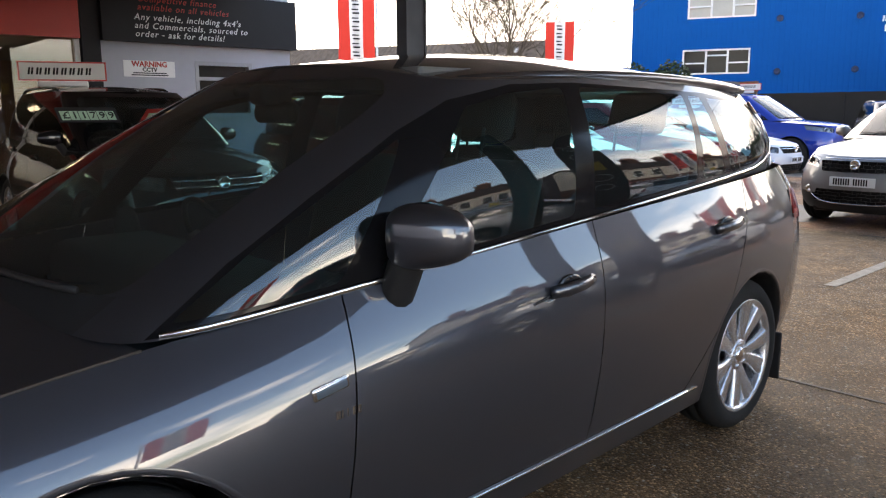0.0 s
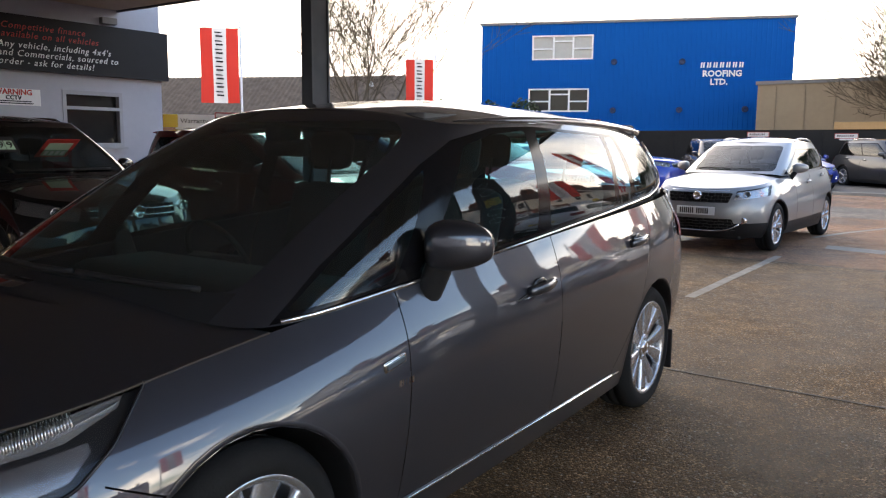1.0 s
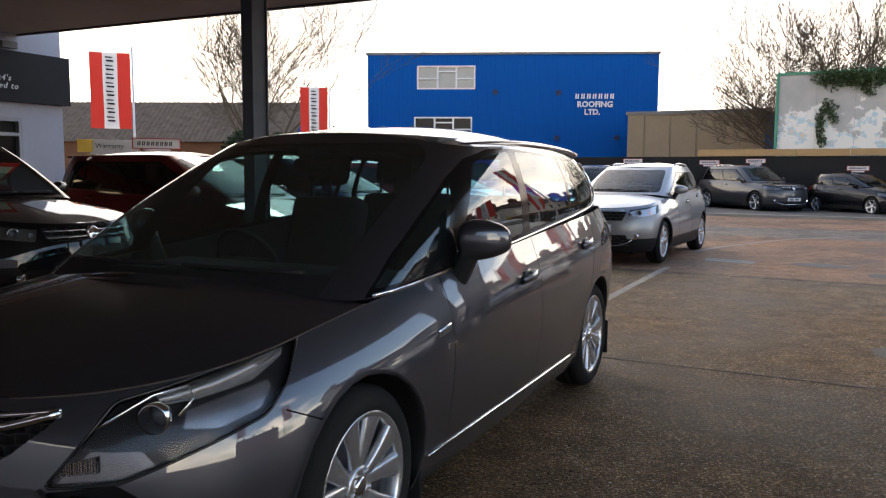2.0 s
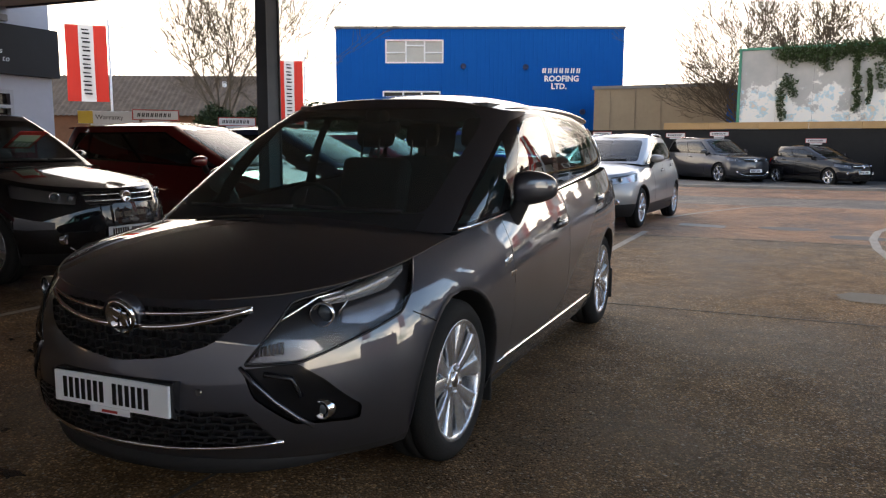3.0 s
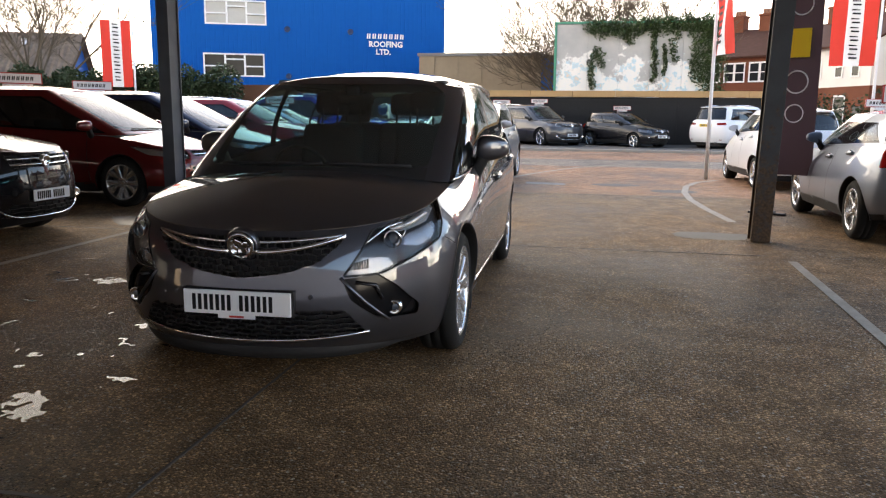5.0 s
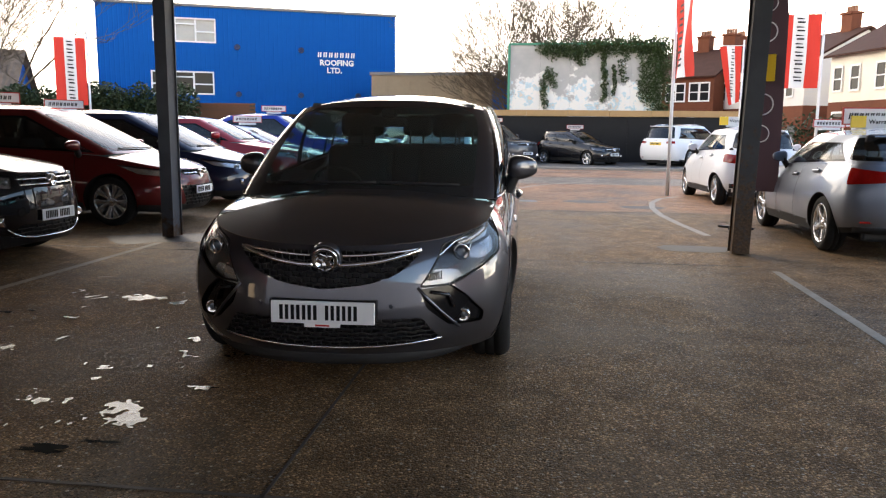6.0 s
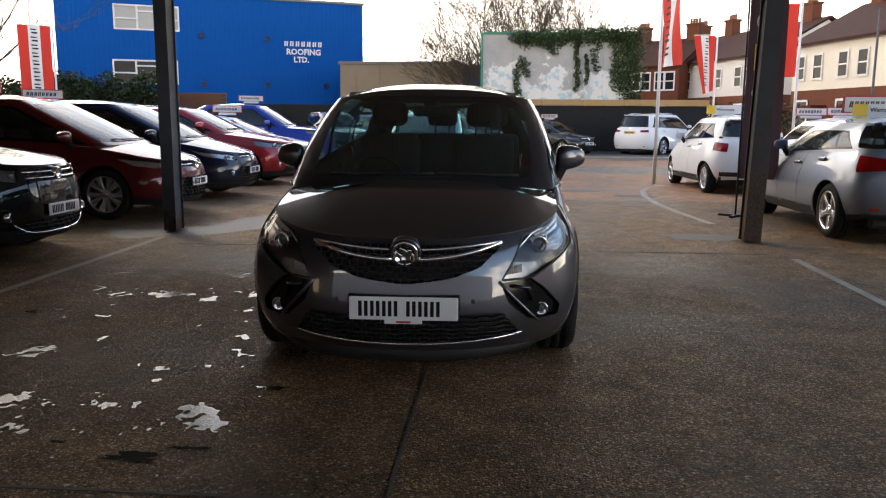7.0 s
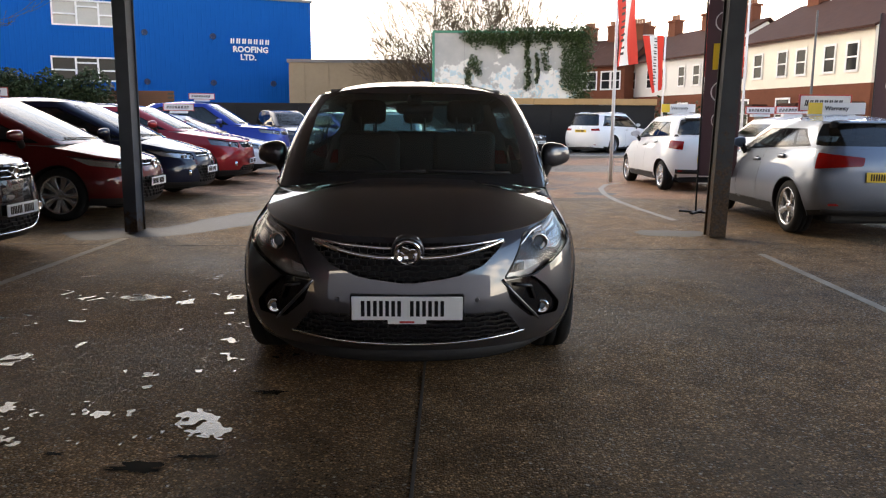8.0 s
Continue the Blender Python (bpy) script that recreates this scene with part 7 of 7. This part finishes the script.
# terraced houses
def house_row(name, e0, e1, depth, eave, ridge, wall_mats, n_house, label, chim, roof_mat, lower=None):
    row = empty(name, pose(0, 0, 0), label, "house")
    a, b = Vector((*e0, 0)), Vector((*e1, 0))
    d = (b - a)
    L = d.length
    d.normalize()
    inw = Vector((-d.y, d.x, 0))
    if inw.y < 0 and abs(inw.y) > abs(inw.x) or inw.x < 0 and abs(inw.x) > abs(inw.y):
        inw = -inw
    M = Matrix((( d.x, inw.x, 0, a.x), (d.y, inw.y, 0, a.y), (0, 0, 1, 0), (0, 0, 0, 1)))

    def b3(nm, x0, x1, y0, y1, z0, z1, mat, parent=row):
        bm = bmesh.new()
        box_bm(bm, x0, x1, y0, y1, z0, z1, 0, M)
        bmesh.ops.recalc_face_normals(bm, faces=bm.faces)
        return part(nm, bm, mat, parent)

    up, low = wall_mats
    b3("wall", 0, L, 0, depth, 3.4, eave, up)
    b3("wall", 0, L, 0.0, depth, 0, 3.395, low)
    for x in (0, L):
        mesh_from("gable", [M @ Vector(v) for v in ((x, 0, eave), (x, depth, eave), (x, depth / 2, ridge))], [(0, 1, 2)], up, row)
    vs = [M @ Vector(v) for v in ((-0.3, -0.35, eave - 0.1), (L + 0.3, -0.35, eave - 0.1), (L + 0.3, depth / 2, ridge + 0.12), (-0.3, depth / 2, ridge + 0.12), (-0.3, depth + 0.35, eave - 0.1), (L + 0.3, depth + 0.35, eave - 0.1))]
    vs += [v + Vector((0, 0, 0.14)) for v in vs]
    mesh_from("roof", vs, [(0, 1, 2, 3), (3, 2, 5, 4), (6, 7, 8, 9), (9, 8, 11, 10), (0, 1, 7, 6), (4, 5, 11, 10), (0, 3, 9, 6), (3, 4, 10, 9), (1, 2, 8, 7), (2, 5, 11, 8)], roof_mat, row)
    w = L / n_house
    for k in range(n_house):
        for x, z0, hh, ww_ in ((0.22, 4.05, 1.45, 0.85), (0.64, 4.05, 1.45, 0.85), (0.3, 1.0, 1.75, 1.25)):
            cx = (k + x) * w
            wi = b3("window", cx - ww_ / 2, cx + ww_ / 2, -0.03, 0.02, z0, z0 + hh, PANE)
            for x0, x1, q0, q1 in ((-ww_ / 2 - 0.06, ww_ / 2 + 0.06, -0.06, 0.06), (-ww_ / 2 - 0.06, ww_ / 2 + 0.06, hh - 0.05, hh + 0.07), (-ww_ / 2 - 0.06, -ww_ / 2 + 0.05, 0.06, hh - 0.05), (ww_ / 2 - 0.05, ww_ / 2 + 0.06, 0.06, hh - 0.05), (-ww_ / 2 + 0.05, ww_ / 2 - 0.05, hh * 0.5 - 0.04, hh * 0.5 + 0.04)):
                b3("window_frame", cx + x0, cx + x1, -0.07, -0.035, z0 + q0, z0 + q1, WHITE, wi)
        dx = (k + 0.75) * w
        b3("door", dx - 0.45, dx + 0.45, -0.04, 0.02, 0, 2.05, DOOR_DARK)
        if lower:
            b3("porch", dx - 0.75, dx + 0.75, -1.1, -0.045, 2.3, 2.45, roof_mat)
    for x in chim:
        st = b3("chimney", x * L - 0.55, x * L + 0.55, depth / 2 - 0.4, depth / 2 + 0.4, ridge - 0.5, ridge + 1.25, BRICK_RED)
        b3("chimney_cap", x * L - 0.65, x * L + 0.65, depth / 2 - 0.5, depth / 2 + 0.5, ridge + 1.253, ridge + 1.42, BRICK_RED, st)
        for j in range(4):
            b3("chimney_pot", x * L - 0.45 + 0.26 * j, x * L - 0.31 + 0.26 * j, depth / 2 - 0.1, depth / 2 + 0.1, ridge + 1.423, ridge + 1.85, POT, st)
    return row


house_row("house_row", (18.75, 47.7), (21.5, 35.9), 9.5, 6.2, 8.7, (CREAM, BRICK_RED), 3, "cream rendered terrace over a brick ground floor", (0.12, 0.42, 0.78), ROOF_RED, True)
house_row("house_row", (13.5, 70), (18.75, 52.5), 9.0, 6.2, 8.6, (WHITE_RENDER, BRICK_RED), 4, "white rendered terrace houses with a red tiled roof", (0.1, 0.35, 0.62, 0.9), ROOF_RED)
house_row("house_row", (9.6, 66), (14.6, 61.5), 8.0, 6.0, 8.3, (BRICK_RED, BRICK_RED), 3, "red brick terrace houses with tall chimneys", (0.12, 0.5, 0.85), ROOF_RED)
house_row("house_row", (24.5, 33), (26.5, 24), 9.5, 6.2, 8.7, (CREAM, BRICK_RED), 3, "cream rendered house beside the road", (0.2, 0.8), ROOF_RED, True)
house_row("house_row", (58, 12), (58, -16), 9.0, 6.0, 8.5, (BRICK_RED, BRICK_RED), 6, "red brick terrace across the road", (0.1, 0.35, 0.6, 0.85), ROOF_RED)
# unseen wall, added to shape the light and reflections on the car's nose
structure(box("wall_south_added", -24, 18, -17.2, -17, 0, 5.0, OFFICE), "added pale grey wall out of view that blocks low sky", "wall")
low_wall = structure(box("wall_east", 15.5, 15.8, 8, 31, 0, 1.3, BRICK_RED), "low red brick boundary wall by the road", "wall")
bushes = empty("bush", pose(0, 0, 0), "dark evergreen bushes beside the boundary wall", "bush")
leaf_mass("foliage", [(10.0 + 0.55 * i, 33.2 + rr.uniform(-0.4, 0.4), 1.15 + rr.uniform(-0.1, 0.25), 0.7, 0.6, 1.2, 230) for i in range(8)], HEDGE, bushes, 0.09, 8, "small dark leaves")


# flags and banners
def flag(x, y, top, w, h, turn, label, sag=0.0, pole=True):
    f = empty("flag", pose(x, y, 0, 0, 0, turn), label, "flag", "dealer flags")
    n, k = 12, 16
    for nm, x0, x1, mat in (("stripe", 0.0, 0.32, FLAG_RED), ("field", 0.32, 0.68, FLAG_WHITE), ("stripe", 0.68, 1.0, FLAG_RED)):
        vs, fs = [], []
        for i in range(n // 3 + 1):
            u = x0 + (x1 - x0) * i / (n // 3)
            for j in range(k + 1):
                v = j / k
                vs.append((-0.06 - u * w * (1 - sag * v), 0.05 * math.sin(5 * u + 6 * v) * (0.3 + v), top - 0.06 - v * h - sag * 0.25 * u * v))
        for i in range(n // 3):
            for j in range(k):
                a = i * (k + 1) + j
                fs.append((a, a + 1, a + k + 2, a + k + 1))
        mesh_from(nm, vs, fs, mat, f, smooth=True)
    bar_marks(8, w * 0.2 * (1 - sag * 0.5), h * 0.9, SIGN_DARK, pose(-0.06 - w * 0.5 * (1 - sag * 0.4), -0.075, top - 0.06 - h / 2), f, 0, True)
    bar_marks(8, w * 0.2 * (1 - sag * 0.5), h * 0.9, SIGN_DARK, pose(-0.06 - w * 0.5 * (1 - sag * 0.4), 0.080, top - 0.06 - h / 2), f, 0, True)
    bm = bmesh.new()
    bmesh.ops.create_cone(bm, cap_ends=True, segments=12, radius1=0.042, radius2=0.028, depth=top + 0.15, matrix=pose(0, 0, (top + 0.15) / 2))
    part("pole", bm, WHITE, f, "white flagpole", smooth=True)
    bm = bmesh.new()
    bmesh.ops.create_cone(bm, cap_ends=True, segments=8, radius1=0.014, radius2=0.014, depth=w + 0.1, matrix=pose(-w / 2, 0, top - 0.04, 0, 90, 0))
    part("arm", bm, WHITE, f)
    return f


flag(-17.2, 14.75, 4.95, 1.15, 2.25, 42, "red and white dealer flag on a tall white pole")
flag(-14.9, 21.6, 4.5, 1.0, 2.3, 30, "red and white dealer flag above parked cars")
flag(3.78, 12.9, 4.95, 1.1, 2.4, 98, "red and white dealer flag on a leaning white pole")
flag(8.05, 16.8, 4.45, 1.0, 1.85, -8, "red and white dealer flag beside the road")
flag(7.9, 24.3, 4.45, 0.75, 1.9, -5, "limp red and white dealer flag on a pole", 0.55)
flag(12.5, 3.0, 4.8, 1.1, 2.4, -70, "red and white dealer flag near the roadside")
flag(11.0, -3.0, 4.8, 1.1, 2.4, -60, "red and white dealer flag by the entrance")


def feather(x, y, z0, z1, w, turn, label, spots):
    f = empty("feather_banner", pose(x, y, 0, 0, 0, turn), label, "banner", "feather banners")
    vs, fs = [], []
    n = 20
    for i in range(n + 1):
        t = i / n
        z = z0 + (z1 - z0) * t
        wt = w * (1 if t < 0.72 else math.sqrt(max(0.0, 1 - ((t - 0.72) / 0.28) ** 2)) * 0.98 + 0.02)
        for u in (0, 0.5, 1):
            vs.append((u * wt, 0.03 * math.sin(3 * t + 2 * u), z))
    for i in range(n):
        for j in range(2):
            a = 3 * i + j
            fs.append((a, a + 1, a + 4, a + 3))
    mesh_from("sail", vs, fs, BANNER, f, smooth=True)
    ribbon("pole", [(-0.01, 0, 0.03 + (z1 - 0.05) * i / 8) for i in range(9)], BLACK_PLASTIC, f, "", circle(0.014, 8))
    bm = bmesh.new()
    box_bm(bm, -0.25, 0.25, -0.03, 0.03, 0, 0.03, 0.004)
    box_bm(bm, -0.03, 0.03, -0.25, 0.25, 0, 0.03, 0.004)
    part("foot", bm, BLACK_PLASTIC, f)
    for z, r, mat in spots:
        for sy in (-0.045, 0.045):
            bm = bmesh.new()
            lathe_bm(bm, [(r * 0.88, 0), (r, 0), (r, 0.004), (r * 0.88, 0.004)], 24, closed=True)
            bmesh.ops.transform(bm, matrix=pose(w * 0.5, sy, z, 0, 0, 90), verts=bm.verts)
            part("emblem", bm, mat, f)
    return f


ff = feather(3.84, 6.95, 0.55, 3.75, 0.52, -32, "dark feather banner with pale round emblems", ((2.72, 0.14, FLAG_WHITE), (1.75, 0.15, FLAG_WHITE), (1.35, 0.12, FLAG_WHITE), (3.1, 0.12, FLAG_WHITE)))
for sy in (-0.05, 0.05):
    box("emblem_panel", 0.12, 0.40, sy - 0.003, sy + 0.003, 2.06, 2.42, PLATE_YELLOW, ff)
feather(10.15, 14.2, 0.6, 3.85, 0.75, -15, "dark red feather banner with white emblems", ((3.1, 0.16, FLAG_WHITE), (2.65, 0.17, FLAG_WHITE), (2.2, 0.16, FLAG_WHITE)))


# roof signs on the cars
def roof_sign(x, y, z, turn, label, w=0.72, h=0.17):
    s = empty("roof_sign", pose(x, y, z, 0, 0, turn), label, "sign", "roof signs")
    box("board", -w / 2, w / 2, -0.012, 0.012, 0.06, 0.06 + h, FLAG_WHITE, s, "", 0.005)
    for x0, x1, z0, z1 in ((-w / 2, w / 2, 0.06, 0.075), (-w / 2, w / 2, 0.045 + h, 0.06 + h), (-w / 2, -w / 2 + 0.016, 0.075, 0.045 + h), (w / 2 - 0.016, w / 2, 0.075, 0.045 + h)):
        box("border", x0, x1, -0.016, 0.016, z0, z1, SIGN_RED, s)
    bar_marks(8, w * 0.74, h * 0.36, SIGN_DARK, pose(-0.02, -0.0135, 0.06 + h / 2), s)
    bar_marks(8, w * 0.74, h * 0.36, SIGN_DARK, pose(-0.02, 0.0165, 0.06 + h / 2), s)
    box("base", -w * 0.28, w * 0.28, -0.09, 0.09, 0.0, 0.058, FLAG_WHITE, s, "", 0.012)
    return s


SL = "white roof sign with a red border and dark bars"
for x, y, z, turn in ((-7.4, 6.7, 1.645, 55), (-8.0, 9.4, 1.63, 50), (-6.4, 14.6, 1.455, 30), (-6.9, 18.0, 1.815, 30), (-5.0, 26.9, 1.69, 0), (-2.5, 28.3, 1.655, 0), (-1.1, 30.3, 1.735, 5), (2.4, 29.5, 1.455, 5),
                      (7.7, 12.9, 1.455, 0), (8.35, 7.7, 1.555, 0), (7.2, 13.4, 1.455, 10)):
    roof_sign(x, y, z, turn, SL)
roof_sign(-6.6, 2.32, 1.68, 70, "white roof sign with a red border over the black car", 0.85, 0.20)
roof_sign(5.22, 6.15, 1.415, 0, "white roof sign with a red border behind a warranty board", 0.70, 0.22)


def warranty(x, y, z, turn, w, h):
    b = empty("warranty_board", pose(x, y, z, 0, 0, turn), "white warranty roof board with a yellow end panel", "sign", "warranty boards")
    box("board", -w / 2, w / 2, -0.01, 0.01, 0.03, 0.03 + h, FLAG_WHITE, b, "", 0.004)
    box("yellow_panel", -w / 2, -w * 0.26, -0.013, 0.013, 0.032, 0.028 + h, PLATE_YELLOW, b, "yellow end panel")
    box("base", -w * 0.3, w * 0.3, -0.06, 0.06, 0, 0.028, FLAG_WHITE, b, "", 0.006)
    lettering("Warranty", h * 0.52, SIGN_DARK, pose(-w * 0.22, -0.016, 0.03 + h * 0.34, 90, 0, 0), b)
    return b


warranty(5.24, 5.85, 1.405, 0, 0.74, 0.15)
warranty(4.95, 12.0, 1.495, 0, 0.7, 0.17)
warranty(-8.05, 6.35, 1.62, 50, 0.9, 0.2)
# price card in the black car's side window
card = tagged(box("price_card", -0.27, 0.27, -0.006, 0.006, -0.10, 0.10, SIGN_DARK, None, "", 0.003), "price card in the black car's window", "price card")
card.matrix_world = pose(-5.33, 2.12, 1.385, -48, 0, 90)
for i, ch in enumerate("£11799"):
    lettering(ch, 0.12, SIGN_DARK, pose(-0.235 + 0.082 * i, -0.012, -0.055, 90, 0, 0), card)
    box("tile", -0.245 + 0.082 * i, -0.170 + 0.082 * i, -0.0085, -0.006, -0.075, 0.045, CARD_GREEN, card)
slope = empty("price_card", Matrix.Translation((-5.30, 2.77, 1.350)) @ pose(0, 0, 0, 0, 60, 0), "red-edged card with a pale green panel on the black car's windscreen", "price card")
box("board", -0.006, 0.0, -0.16, 0.16, -0.17, 0.17, SIGN_RED, slope, "", 0.002)
box("panel", 0.0005, 0.003, -0.12, 0.12, -0.14, 0.10, CARD_GREEN, slope, "pale green panel")
for i in range(4):
    box("bar", 0.0035, 0.005, -0.10 + 0.055 * i, -0.065 + 0.055 * i, -0.12, -0.05, WHITE, slope)
# street lamp column beyond the wall
sl = empty("street_lamp", pose(17.2, 33.0, 0), "thin dark street lamp column beside the road", "street lamp")
bm = bmesh.new()
bmesh.ops.create_cone(bm, cap_ends=True, segments=10, radius1=0.07, radius2=0.045, depth=6.5, matrix=pose(0, 0, 3.25))
part("column", bm, STEEL, sl)
